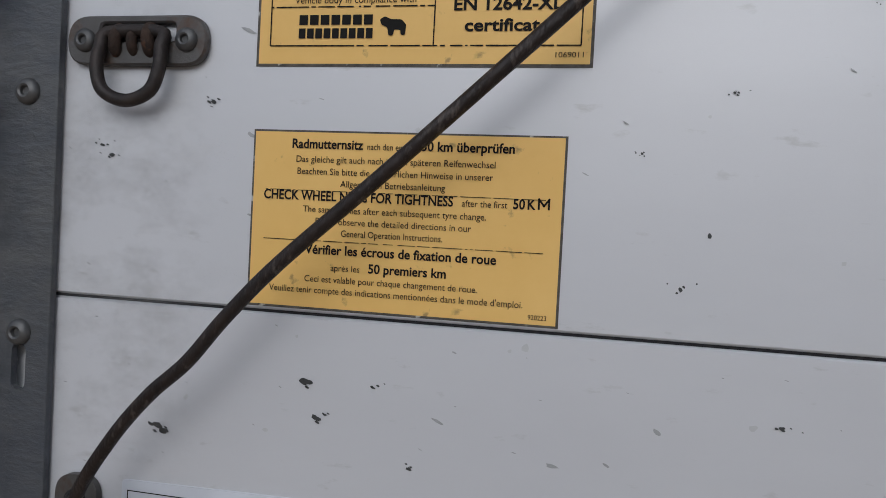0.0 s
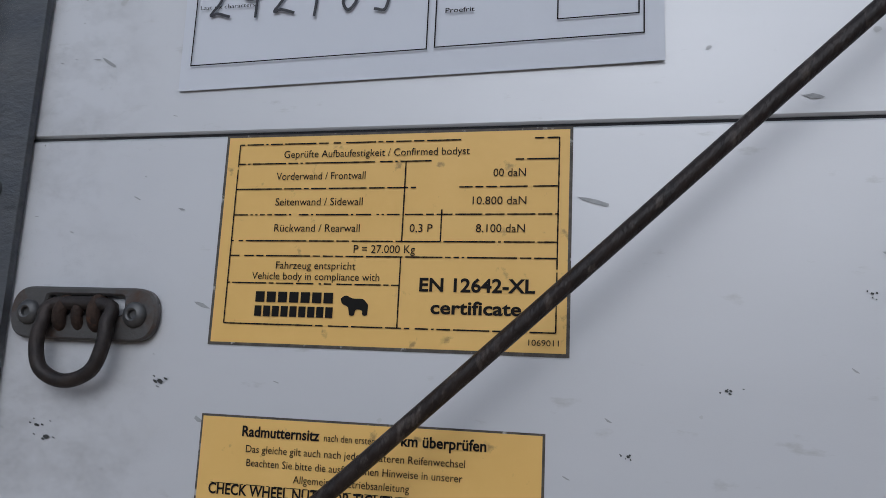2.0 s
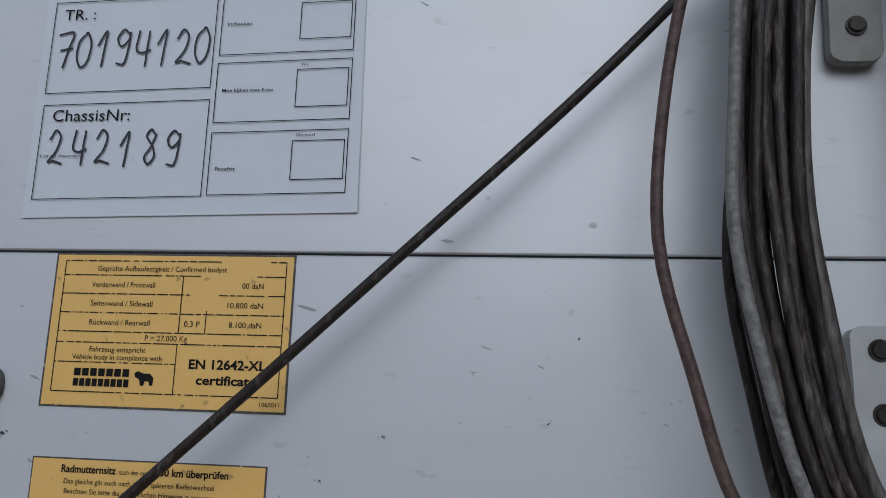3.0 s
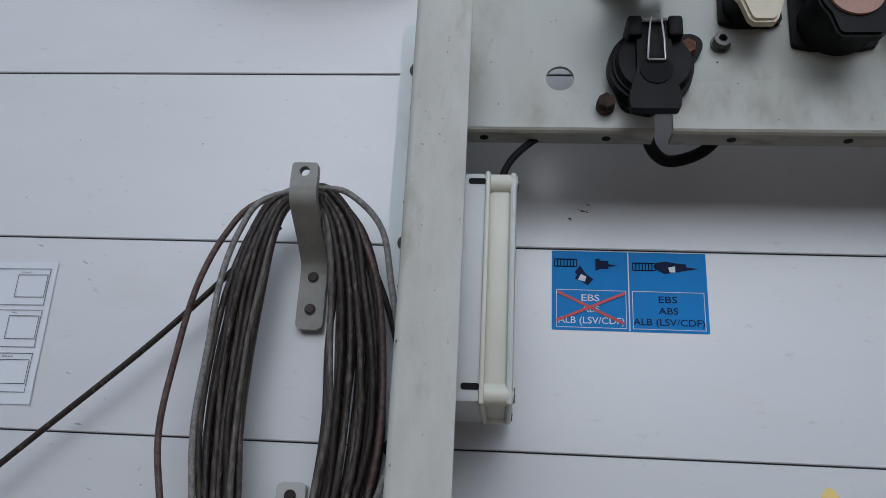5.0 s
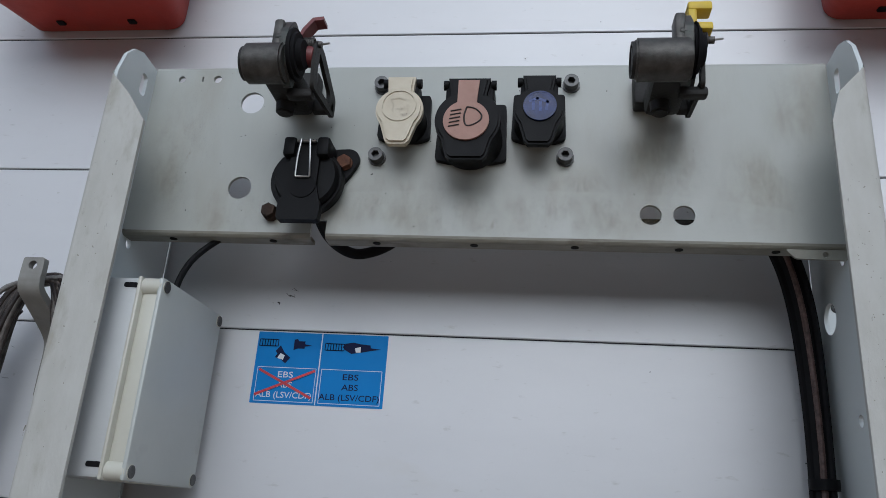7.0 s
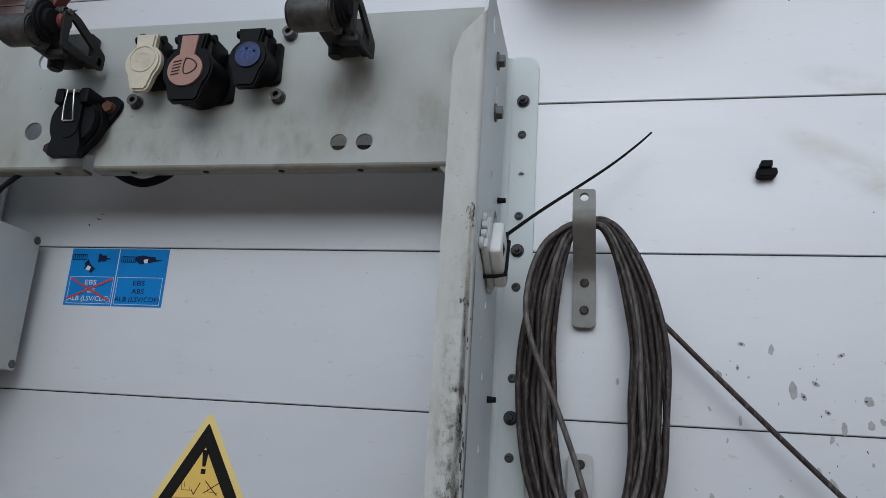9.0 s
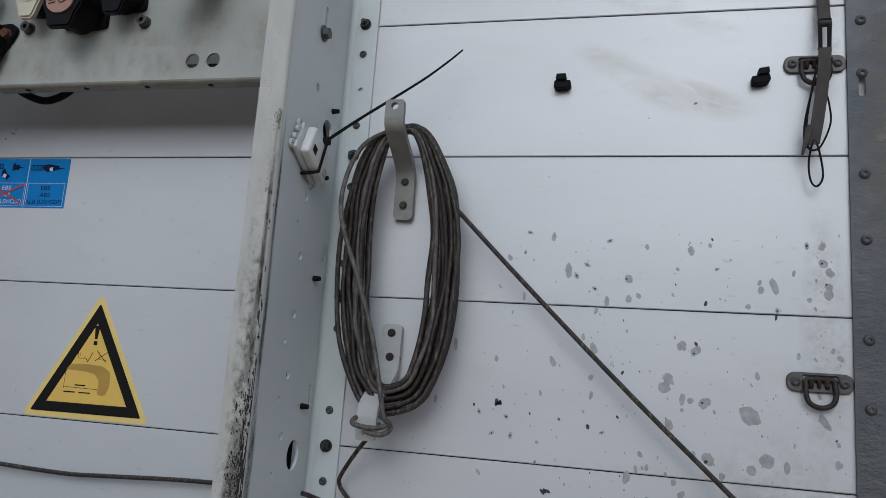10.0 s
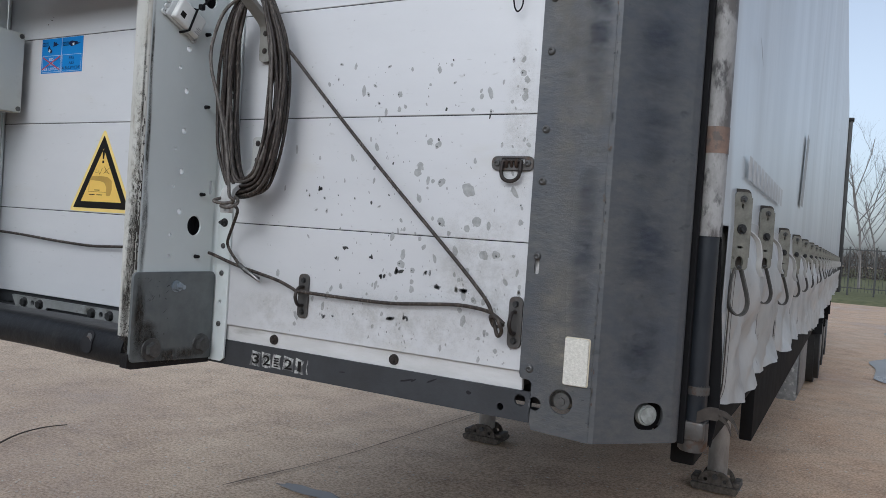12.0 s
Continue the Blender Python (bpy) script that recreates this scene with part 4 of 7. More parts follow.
# black plate and pale crescent imitate a hole's dark inside and its glint
bm = lean_back(plate(B(), slot2(0.268, 1.193, 0.030, 0.040), [], XZ, -0.2010, -0.192))
part("hole", bm, "joint", t, "flat black plate standing in for the dark of an oblong hole")
bm = lean_back(plate(B(), [(0.264, 1.2090), (0.269, 1.2095), (0.275, 1.207), (0.279, 1.202), (0.2805, 1.196), (0.276, 1.1985), (0.270, 1.2015), (0.264, 1.2025)], [], XZ, -0.2013, -0.2005))
part("bare_lip", bm, "ring_plate", t, "pale crescent standing in for the bright upper part of the hole")
part("web", box(B(), -0.34, 0.36, -0.05, 0.0, 1.150, 1.175), "black_paint", t)
part("end_plate", plate(B(), [(-0.199, 1.160), (-0.19, 1.157), (-0.008, 1.151), (-0.008, 1.170), (-0.199, 1.185)], [], YZ, 0.3605, 0.3785), "black_paint", t)
b = thing("bracket_plate", (-0.07, -0.010, 1.20), "long stepped pale grey bracket plate with dark bolts behind the bar", "bracket")
out = rounded([(-0.280, 1.222), (-0.262, 1.194), (-0.150, 1.194), (-0.142, 1.203), (0.002, 1.203), (0.010, 1.194), (0.132, 1.194), (0.136, 1.200), (0.142, 1.222)], 0.003, 3)
part("sheet", plate(B(), out, [circle2(-0.198, 1.208, 0.0065, 16), circle2(0.050, 1.208, 0.0065, 16)], XZ, -0.010, -0.005), "bracket_grey", b)
for xc in (-0.198, 0.050):
    for dx in (-0.030, 0.030):
        bm = cyl(B(), (xc + dx, -0.010, 1.208), (xc + dx, -0.0115, 1.208), 0.0115, 0.0115, 20)
        hexagon(bm, (xc + dx, -0.0115, 1.208), (0, -1, 0), 0.0095, 0.006)
        part("bolt", bm, "rivet", b)

# ---- crossbeam ----
cb = thing("crossbeam", (0.009, -0.115, 1.906), "yellowed pale grey steel crossbeam carrying the couplings", "beam")
out = [(-0.354, 1.913), (-0.352, 1.909), (-0.1485, 1.909), (-0.1485, 1.924), (-0.1325, 1.924), (-0.1325, 1.909), (0.371, 1.909), (0.372, 1.913), (0.372, 2.104), (-0.354, 2.104)]
holes = [circle2(-0.234, 2.062, 0.0132, 28), circle2(-0.232, 1.959, 0.0128, 28), circle2(-0.322, 2.0925, 0.0042, 14), circle2(-0.2795, 2.0925, 0.0047, 14),
         slot2(-0.297, 2.0925, 0.002, 0.007), circle2(0.1925, 1.9355, 0.0105, 24), circle2(0.2245, 1.9355, 0.0105, 24)]
part("face", plate(B(), out, holes, XZ, -0.117, -0.113), "crossbeam", cb)
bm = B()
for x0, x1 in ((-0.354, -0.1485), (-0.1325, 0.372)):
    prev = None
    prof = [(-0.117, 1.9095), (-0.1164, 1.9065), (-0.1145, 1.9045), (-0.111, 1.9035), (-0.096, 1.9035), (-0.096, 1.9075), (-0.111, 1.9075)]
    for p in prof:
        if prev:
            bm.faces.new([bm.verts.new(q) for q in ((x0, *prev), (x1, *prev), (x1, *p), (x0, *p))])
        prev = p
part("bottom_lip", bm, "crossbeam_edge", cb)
bm = B()
prev = None
for p in [(-0.117, 2.1035), (-0.1164, 2.1065), (-0.1145, 2.1085), (-0.111, 2.1095), (-0.107, 2.1095), (-0.107, 2.1055), (-0.111, 2.1055)]:
    if prev:
        bm.faces.new([bm.verts.new(q) for q in ((-0.354, *prev), (0.372, *prev), (0.372, *p), (-0.354, *p))])
    prev = p
part("top_lip", bm, "crossbeam", cb)
for x in (-0.30, -0.19, -0.08, 0.02, 0.12, 0.22, 0.31):
    part("drain_hole", cyl(B(), (x, -0.107, 1.9036), (x, -0.107, 1.9028), 0.0040, 0.0040, 12), "rubber", cb)
part("gusset", plate(B(), rounded([(0.316, 1.9036), (0.372, 1.9036), (0.372, 1.8935), (0.325, 1.8945)], 0.003), [circle2(0.352, 1.899, 0.0028, 12)], XZ, -0.115, -0.112), "crossbeam_edge", cb)
for x, z in ((-0.088, 2.081), (0.1145, 2.082), (-0.0865, 1.995), (0.109, 1.996)):
    bm = cyl(B(), (x, -0.117, z), (x, -0.119, z), 0.0092, 0.0092, 20)
    plate(bm, circle2(x, z, 0.0076, 20), [circle2(x, z, 0.0042, 6)], XZ, -0.128, -0.119)
    cyl(bm, (x, -0.121, z), (x, -0.119, z), 0.0042, 0.0042, 6)
    part("socket_bolt", bm, "bolt", cb)

# black block that fills the lower half of the two right-hand holes
part("inner_stiffener", box(B(), 0.17, 0.25, -0.104, -0.094, 1.9076, 1.9365), "rubber", cb, "black block behind the lower half of the round holes")

# ---- electric sockets ----


def tear(cx, cz, r, top, bottom, half_top, half_bottom, n=10):
    """Outline of a socket lid: a hinge tab above, round sides that taper to a grip below."""
    up = [(cx + half_top, top), (cx - half_top, top)]
    left = [(cx + r * math.cos(a), cz + r * math.sin(a)) for a in [radians(122 + i * (98 / n)) for i in range(n + 1)]]
    low = [(cx - half_bottom, bottom + 0.004), (cx - half_bottom + 0.004, bottom), (cx + half_bottom - 0.004, bottom), (cx + half_bottom, bottom + 0.004)]
    right = [(cx + r * math.cos(a), cz + r * math.sin(a)) for a in [radians(-40 + i * (98 / n)) for i in range(n + 1)]]
    return up + left + low + right


def socket(name, label, cx, cz, r, top, bottom, ht, hb, lid, body_r, lid_y):
    t = thing(name, (cx, -0.117, bottom), label, "socket", "trailer sockets")
    # black flange behind, with cut corners
    w = body_r
    out = rounded([(cx - w, cz - w * 0.55), (cx - w * 0.55, bottom + 0.019), (cx + w * 0.62, bottom + 0.019), (cx + w, cz - w * 0.55), (cx + w * 0.95, top - 0.003), (cx - w * 0.95, top - 0.003)], 0.004)
    part("flange", plate(B(), out, [], XZ, -0.124, -0.1175), "black_plastic", t)
    bm = cyl(B(), (cx, -0.124, cz), (cx, lid_y + 0.007, cz), r * 1.0, r * 0.95, 28)
    box(bm, cx - ht * 1.15, cx + ht * 1.15, lid_y + 0.009, -0.124, cz, top + 0.001, 0.002)
    part("body", bm, "black_plastic", t)
    for s in (-1, 1):
        bm = cyl(B(), (cx + s * (ht + 0.0005), lid_y + 0.011, top - 0.003), (cx + s * (ht + 0.0055), lid_y + 0.011, top - 0.003), 0.005, 0.005, 14)
        part("hinge", bm, "black_plastic", t)
    bm = plate(B(), tear(cx, cz, r, top, bottom, ht, hb), [], XZ, lid_y, lid_y + 0.009)
    bmesh.ops.remove_doubles(bm, verts=bm.verts, dist=0.0002)
    es = [e for e in bm.edges if e.is_manifold and e.calc_face_angle(0) > 0.9 and all(v.co.y < lid_y + 0.001 for v in e.verts)]
    bmesh.ops.bevel(bm, geom=es, offset=0.0025, segments=2, affect="EDGES")
    lid_ob = part("lid", bm, lid, t)
    return t, lid_ob


t, lid = socket("white_socket", "cream white round trailer socket with a closed flap lid", -0.0595, 2.031, 0.0245, 2.069, 1.992, 0.0145, 0.0125, "cream", 0.028, -0.158)
bm = plate(B(), circle2(-0.0595, 2.034, 0.0178, 30), [circle2(-0.0595, 2.034, 0.0168, 30)], XZ, -0.1590, -0.1578)
for a, b in (((-0.070, 2.044), (-0.065, 2.036)), ((-0.065, 2.036), (-0.066, 2.030)), ((-0.066, 2.030), (-0.062, 2.022)), ((-0.068, 2.041), (-0.060, 2.043)), ((-0.060, 2.043), (-0.052, 2.040)),
             ((-0.052, 2.040), (-0.051, 2.024)), ((-0.051, 2.024), (-0.055, 2.023)), ((-0.055, 2.023), (-0.056, 2.030)), ((-0.056, 2.030), (-0.061, 2.031))):
    line(bm, a, b, 0.0009, -0.1592)
part("embossing", bm, "cream", lid)

t, lid = socket("lighting_socket", "large black trailer socket with a faded pink lid and lamp symbol", 0.0125, 2.011, 0.0325, 2.058, 1.968, 0.021, 0.020, "black_plastic", 0.037, -0.172)
pink = [(0.0125 + 0.0105, 2.053), (0.0125 - 0.0105, 2.053)] + [(0.0115 + 0.0225 * math.cos(radians(115 + i * 310 / 30)), 2.0085 + 0.0215 * math.sin(radians(115 + i * 310 / 30))) for i in range(31)]
part("disc", plate(B(), pink, [], XZ, -0.1745, -0.1721), "pinkish", lid, "faded pink brown lid inlay")
bm = B()
sym = smooth_path([(0.011, 0, 2.026), (0.013, 0, 2.0285), (0.021, 0, 2.026), (0.0265, 0, 2.0195), (0.025, 0, 2.0135), (0.017, 0, 2.0085), (0.0115, 0, 2.009), (0.0095, 0, 2.017)], 5, True)
tube(bm, [(p.x, -0.1748, p.z - 0.006) for p in sym], 0.0008, 6, True)
for i in range(5):
    z = 2.020 - i * 0.0042
    tube(bm, [(0.0065 - i * 0.0004, -0.1748, z), (-0.004 - i * 0.0004, -0.1748, z - 0.0022)], 0.0007, 6)
part("lamp_symbol", bm, "ring", lid, "embossed lamp symbol")

t, lid = socket("blue_socket", "black trailer socket with a worn blue disc on its lid", 0.0815, 2.031, 0.0255, 2.070, 1.992, 0.0165, 0.014, "black_plastic", 0.028, -0.158)
disc = circle2(0.0825, 2.033, 0.0165, 32)
part("disc", plate(B(), disc, [circle2(0.0825, 2.033, 0.0150, 32)], XZ, -0.1602, -0.1590), "blue_plastic", lid)
part("disc", plate(B(), disc, [], XZ, -0.1598, -0.1581), "blue_plastic", lid, "worn blue inlay")
bm = B()
for a, b in (((0.073, 2.038), (0.080, 2.041)), ((0.080, 2.041), (0.090, 2.037)), ((0.090, 2.037), (0.089, 2.029)), ((0.076, 2.037), (0.076, 2.029)), ((0.083, 2.036), (0.083, 2.028))):
    line(bm, a, b, 0.0028, -0.1601)
part("embossing", bm, "blue_bright", lid, "rubbed lighter blue embossing")

# brake-system socket with a spring clip
t = thing("brake_socket", (-0.152, -0.117, 1.91), "dark grey brake socket with a wire spring clip and rusty bolts", "socket", "trailer sockets")
out = rounded([(-0.178, 1.925), (-0.150, 1.918), (-0.112, 1.972), (-0.104, 1.986), (-0.104, 1.996), (-0.112, 2.002), (-0.150, 2.0), (-0.188, 1.960)], 0.008)
part("flange", plate(B(), out, [], XZ, -0.124, -0.1175), "black_plastic", t)
bm = cyl(B(), (-0.1535, -0.124, 1.960), (-0.1535, -0.1400, 1.960), 0.0385, 0.037, 36, 0.003)
part("body", bm, "black_plastic", t)
bm = cyl(B(), (-0.152, -0.1400, 1.960), (-0.152, -0.1460, 1.960), 0.0335, 0.031, 32)
for s in (-1, 1):
    part("hinge", box(B(), -0.152 + s * 0.0175 - 0.0065, -0.152 + s * 0.0175 + 0.0065, -0.1560, -0.124, 1.979, 2.000, 0.003), "black_plastic", t)
plate(bm, rounded([(-0.1745, 1.9105), (-0.1325, 1.9105), (-0.1315, 1.924), (-0.138, 1.950), (-0.138, 1.996), (-0.168, 1.996), (-0.168, 1.950), (-0.1755, 1.924)], 0.003), [], XZ, -0.1505, -0.1400)
part("lid", bm, "black_plastic", t)
bm = cyl(B(), (-0.152, -0.1505, 1.948), (-0.152, -0.1517, 1.948), 0.014, 0.014, 26)
part("boss", bm, "rubber", t)
bm = B()
tube(bm, [(-0.1475, -0.1580, 1.9955), (-0.1455, -0.1570, 1.975), (-0.1445, -0.1540, 1.9565), (-0.1452, -0.1538, 1.9555), (-0.1588, -0.1538, 1.9555), (-0.1595, -0.1540, 1.9565), (-0.1585, -0.1570, 1.975), (-0.1565, -0.1580, 1.9955)], 0.0010, 8)
cyl(bm, (-0.162, -0.1540, 1.9955), (-0.142, -0.1540, 1.9955), 0.0018, 0.0018, 8)
part("spring_clip", bm, "wire", t, "bright wire spring clip")
for x, z in ((-0.1185, 1.985), (-0.192, 1.929)):
    bm = cyl(B(), (x, -0.1172, z), (x, -0.1255, z), 0.0082, 0.0082, 18)
    hexagon(bm, (x, -0.1255, z), (0, -1, 0), 0.0078, 0.006)
    part("bolt", bm, "rust" if z > 1.95 else "rust_dark", t, "rusty hexagon bolt")

# ---- air couplings ----


def gladhand(cx, lever, label, reach, tuck):
    t = thing("air_coupling", (cx, -0.117, 2.02), label, "air coupling", "air couplings")
    part("base", box(B(), cx - 0.030, cx + 0.011, -0.138, -0.1175, 2.049, 2.088, 0.003), "alu_dark", t)
    bm = box(B(), cx - 0.022, cx + 0.012, -0.206, -0.138, 2.032, 2.056, 0.006)
    cyl(bm, (cx - 0.010, -0.165, 2.034), (cx - 0.010, -0.165, 2.020), 0.010, 0.009, 16, 0.002)
    box(bm, cx + 0.002, cx + 0.028, -0.20, -0.188, 2.020, 2.030, 0.003)
    part("body", bm, "alu_dark", t)
    bm = cyl(B(), (cx - reach, -0.224, 2.041), (cx + 0.008, -0.224, 2.041), 0.0195, 0.0195, 36, 0.002)
    part("cup", bm, "alu", t, "round cast metal coupling cup")
    part("bore", plate(B(), circle2(-0.224, 2.041, 0.0165, 28), [circle2(-0.224, 2.041, 0.0140, 28)], YZ, cx - reach - 0.0030, cx - reach + 0.001), "alu_dark", t)
    part("bore_floor", cyl(B(), (cx - reach - 0.0008, -0.224, 2.041), (cx - reach + 0.001, -0.224, 2.041), 0.0141, 0.0141, 28), "rubber", t)
    part("bore_bar", box(B(), cx - reach - 0.0024, cx - reach, -0.2255, -0.2225, 2.028, 2.054, 0.0005), "alu", t)
    bm = plate(B(), rounded([(-0.232, 2.036), (-0.205, 2.022), (-0.198, 2.05), (-0.203, 2.085), (-0.222, 2.092), (-0.238, 2.070)], 0.008), [], YZ, cx + 0.002, cx + 0.010)
    box(bm, cx - 0.006, cx + 0.004, -0.236, -0.215, 2.048, 2.084, 0.003)
    cyl(bm, (cx - 0.002, -0.232, 2.064), (cx + 0.004, -0.232, 2.064), 0.005, 0.005, 10)
    part("claw", bm, "alu", t, "worn cast claw plate")
    bm = cyl(B(), (cx + 0.010, -0.216, 2.056), (cx + 0.017, -0.216, 2.056), 0.027, 0.024, 26, 0.003)
    cyl(bm, (cx + 0.017, -0.216, 2.056), (cx + 0.022, -0.216, 2.056), 0.016, 0.014, 20)
    part("seal", bm, "rubber", t, "black rubber coupling seal")
    bm = plate(B(), rounded([(-0.206, 2.026), (-0.130, 2.034), (-0.130, 2.056), (-0.185, 2.078), (-0.206, 2.080), (-0.213, 2.070)], 0.006), [rounded([(-0.199, 2.034), (-0.150, 2.040), (-0.152, 2.052), (-0.199, 2.070)], 0.004)], YZ, cx + 0.027 - tuck, cx + 0.031 - tuck)
    box(bm, cx + 0.010, cx + 0.031 - tuck, -0.145, -0.134, 2.036, 2.050, 0.002)
    part("guard", bm, "alu_dark", t)
    bm = B()
    tube(bm, [(cx + 0.016 + 0.012 * i / 60, -0.206 + 0.0065 * math.cos(i * 0.66), 2.074 + 0.0065 * math.sin(i * 0.66)) for i in range(60)], 0.0012, 6)
    cyl(bm, (cx + 0.014, -0.206, 2.074), (cx + 0.034, -0.206, 2.074), 0.0035, 0.0035, 12)
    part("spring", bm, "alu", t)
    bm = B()
    if lever == "yellow_lever":
        box(bm, cx + 0.012, cx + 0.032, -0.216, -0.198, 2.080, 2.088, 0.002)
        box(bm, cx + 0.010, cx + 0.018, -0.216, -0.198, 2.084, 2.108, 0.002)
        box(bm, cx + 0.010, cx + 0.032, -0.217, -0.200, 2.101, 2.110, 0.002)
    else:
        ribbon(bm, [(cx + 0.012, -0.208, 2.074), (cx + 0.017, -0.208, 2.086), (cx + 0.026, -0.210, 2.096), (cx + 0.036, -0.210, 2.097)], 0.015, 0.004, (0, 1, 0))
        cyl(bm, (cx + 0.020, -0.204, 2.062), (cx + 0.028, -0.204, 2.061), 0.011, 0.010, 18)
    part("lever", bm, lever, t)
    part("pin", cyl(B(), (cx + 0.030, -0.206, 2.074), (cx + 0.042, -0.207, 2.075), 0.0013, 0.001, 8), "wire", t)
    return t


gladhand(-0.166, "red_lever", "grimy cast metal air coupling with a dull red lever", 0.031, 0.0)
gladhand(0.207, "yellow_lever", "cast metal air coupling with a yellow lever", 0.041, 0.007)

# ---- cables below the crossbeam ----
single("black_cable", tube(B(), smooth_path([(-0.150, -0.112, 1.955), (-0.149, -0.090, 1.936), (-0.142, -0.058, 1.923), (-0.124, -0.035, 1.917), (-0.102, -0.030, 1.921), (-0.080, -0.029, 1.933), (-0.065, -0.029, 1.952)], 7), 0.0060, 12),
       "rubber", "thick black cable leaving the brake socket under the crossbeam", "cable")
single("box_cable", tube(B(), smooth_path([(-0.205, -0.085, 1.945), (-0.226, -0.092, 1.924), (-0.252, -0.10, 1.906), (-0.273, -0.105, 1.884), (-0.283, -0.108, 1.862), (-0.286, -0.11, 1.840)], 7), 0.0034, 8),
       "rubber", "thin black cable entering the junction box", "cable")
t = thing("cable_bundle", (0.345, -0.07, 1.25), "black cable bundle with a red wire beside the upright", "cable")
for i, (dx, dy, rr, m) in enumerate(((0, 0, 0.0085, "rubber"), (0.013, 0.012, 0.0075, "rubber"), (-0.008, 0.014, 0.006, "rubber"), (-0.006, -0.008, 0.003, "cable_red"), (0.010, -0.008, 0.0035, "rubber"))):
    dx = 0.6 * dx + 0.003
    pts = [(0.325 + dx, -0.060 + dy, 1.935), (0.338 + dx, -0.058 + dy, 1.895), (0.350 + dx, -0.045 + dy, 1.84), (0.354 + dx * 0.8, -0.042 + dy, 1.74), (0.348 + dx * 0.8, -0.05 + dy, 1.6), (0.348 + dx * 0.8, -0.05 + dy, 1.4), (0.348 + dx * 0.8, -0.06 + dy, 1.215)]
    part("conduit" if rr > 0.005 else "wire", tube(B(), smooth_path(pts, 6), rr, 8), m, t)
part("wrap", tube(B(), [(0.354, -0.046, 1.70), (0.354, -0.046, 1.69)], 0.014, 14), "black_plastic", t)

# ---- junction box ----
t = thing("junction_box", (-0.312, -0.093, 1.655), "grey plastic junction box with a cream rim on the upright", "junction box")
part("base", box(B(), -0.3535, -0.294, -0.165, -0.020, 1.656, 1.842, 0.004), "box_base", t)
bm = box(B(), -0.2935, -0.272, -0.160, -0.024, 1.659, 1.839, 0.005)
part("lid", bm, "box_rib", t, "cream plastic lid side")
bm = box(B(), -0.2755, -0.270, -0.1655, -0.0195, 1.655, 1.843, 0.003)
part("lid_face", bm, "box_lid", t, "grey lid face")
for y in (-0.157, -0.028):
    for z in (1.6635, 1.8345):
        bm = cyl(B(), (-0.2935, y, z), (-0.2695, y, z), 0.0085, 0.0085, 20, 0.002)
        post = part("screw_post", bm, "box_rib", t)
        bm = cyl(B(), (-0.2698, y, z), (-0.2685, y, z), 0.0058, 0.0058, 16)
        box(bm, -0.2686, -0.2681, y - 0.0045, y + 0.0045, z - 0.0007, z + 0.0007)
        part("screw", bm, "bolt", post)
part("rim", box(B(), -0.2955, -0.2915, -0.1665, -0.019, 1.655, 1.843, 0.0015), "box_rib", t)
for z in (1.668, 1.834):
    part("slot", plate(B(), slot2(-0.302, z, 0.014, 0.005), [], XZ, -0.1656, -0.1648), "rubber", t)

# small white sensor box with a cable tie
t = thing("sensor_box", (0.39, -0.105, 1.775), "small white plastic box strapped to the upright with a cable tie", "sensor")


def tilted(bm, c, deg):
    bmesh.ops.rotate(bm, cent=c, matrix=Matrix.Rotation(radians(deg), 3, "X"), verts=bm.verts)
    return bm


c = (0.376, -0.121, 1.799)
LEAN = 64
CY, CZ = c[1], c[2]
bm = box(B(), 0.3765, 0.3855, CY - 0.022, CY + 0.022, CZ - 0.038, CZ + 0.038, 0.004)
part("body", tilted(bm, c, LEAN), "box_base", t)
bm = box(B(), 0.3850, 0.3985, CY - 0.021, CY + 0.021, CZ - 0.034, CZ + 0.030, 0.004, 3)
lid = part("lid", tilted(bm, c, LEAN), "sensor_white", t)
for y in (-0.017, 0.017):
    for z in (-0.038, 0.038):
        bm = plate(B(), circle2(CY + y, CZ + z, 0.0065, 16), [circle2(CY + y, CZ + z, 0.0025, 10)], YZ, 0.3765, 0.381)
        part("mounting_ear", tilted(bm, c, LEAN), "box_base", t)
for y in (-0.006, 0.006):
    bm = cyl(B(), (0.3775, CY + y, CZ + 0.040), (0.383, CY + y, CZ + 0.040), 0.0045, 0.0045, 12)
    part("rib", tilted(bm, c, LEAN), "box_base", t)
bm = box(B(), 0.3984, 0.3988, CY - 0.012, CY - 0.001, CZ + 0.010, CZ + 0.021)
part("mark", tilted(bm, c, LEAN), "ink", lid)
for k in range(4):
    bm = box(B(), 0.3984, 0.3988, CY - 0.016 + 0.0035 * k, CY - 0.0142 + 0.0035 * k, CZ - 0.031, CZ - 0.019 - 0.003 * (k % 2))
    part("print_bar", tilted(bm, c, LEAN), "stain", lid)
bm = tube(B(), [(0.376, CY - 0.025, CZ - 0.008), (0.388, CY - 0.0245, CZ - 0.008), (0.3995, CY - 0.0225, CZ - 0.008), (0.4000, CY + 0.0225, CZ - 0.004), (0.388, CY + 0.0245, CZ - 0.003), (0.376, CY + 0.025, CZ - 0.002)], 0.0022, 6)
tilted(bm, c, LEAN)
part("tie_band", bm, "rubber", t, "black cable tie")
bm = tube(B(), smooth_path([(0.392, -0.092, 1.827), (0.43, -0.079, 1.861), (0.47, -0.068, 1.893), (0.51, -0.056, 1.926), (0.54, -0.048, 1.954), (0.557, -0.043, 1.972)], 5), lambda u: 0.0022 - 0.001 * u, 6)
part("tie_tail", bm, "rubber", t, "long black cable tie tail")
part("tie_head", box(B(), 0.388, 0.397, -0.096, -0.086, 1.822, 1.832, 0.0015), "rubber", t)

# ---- cable hooks ----


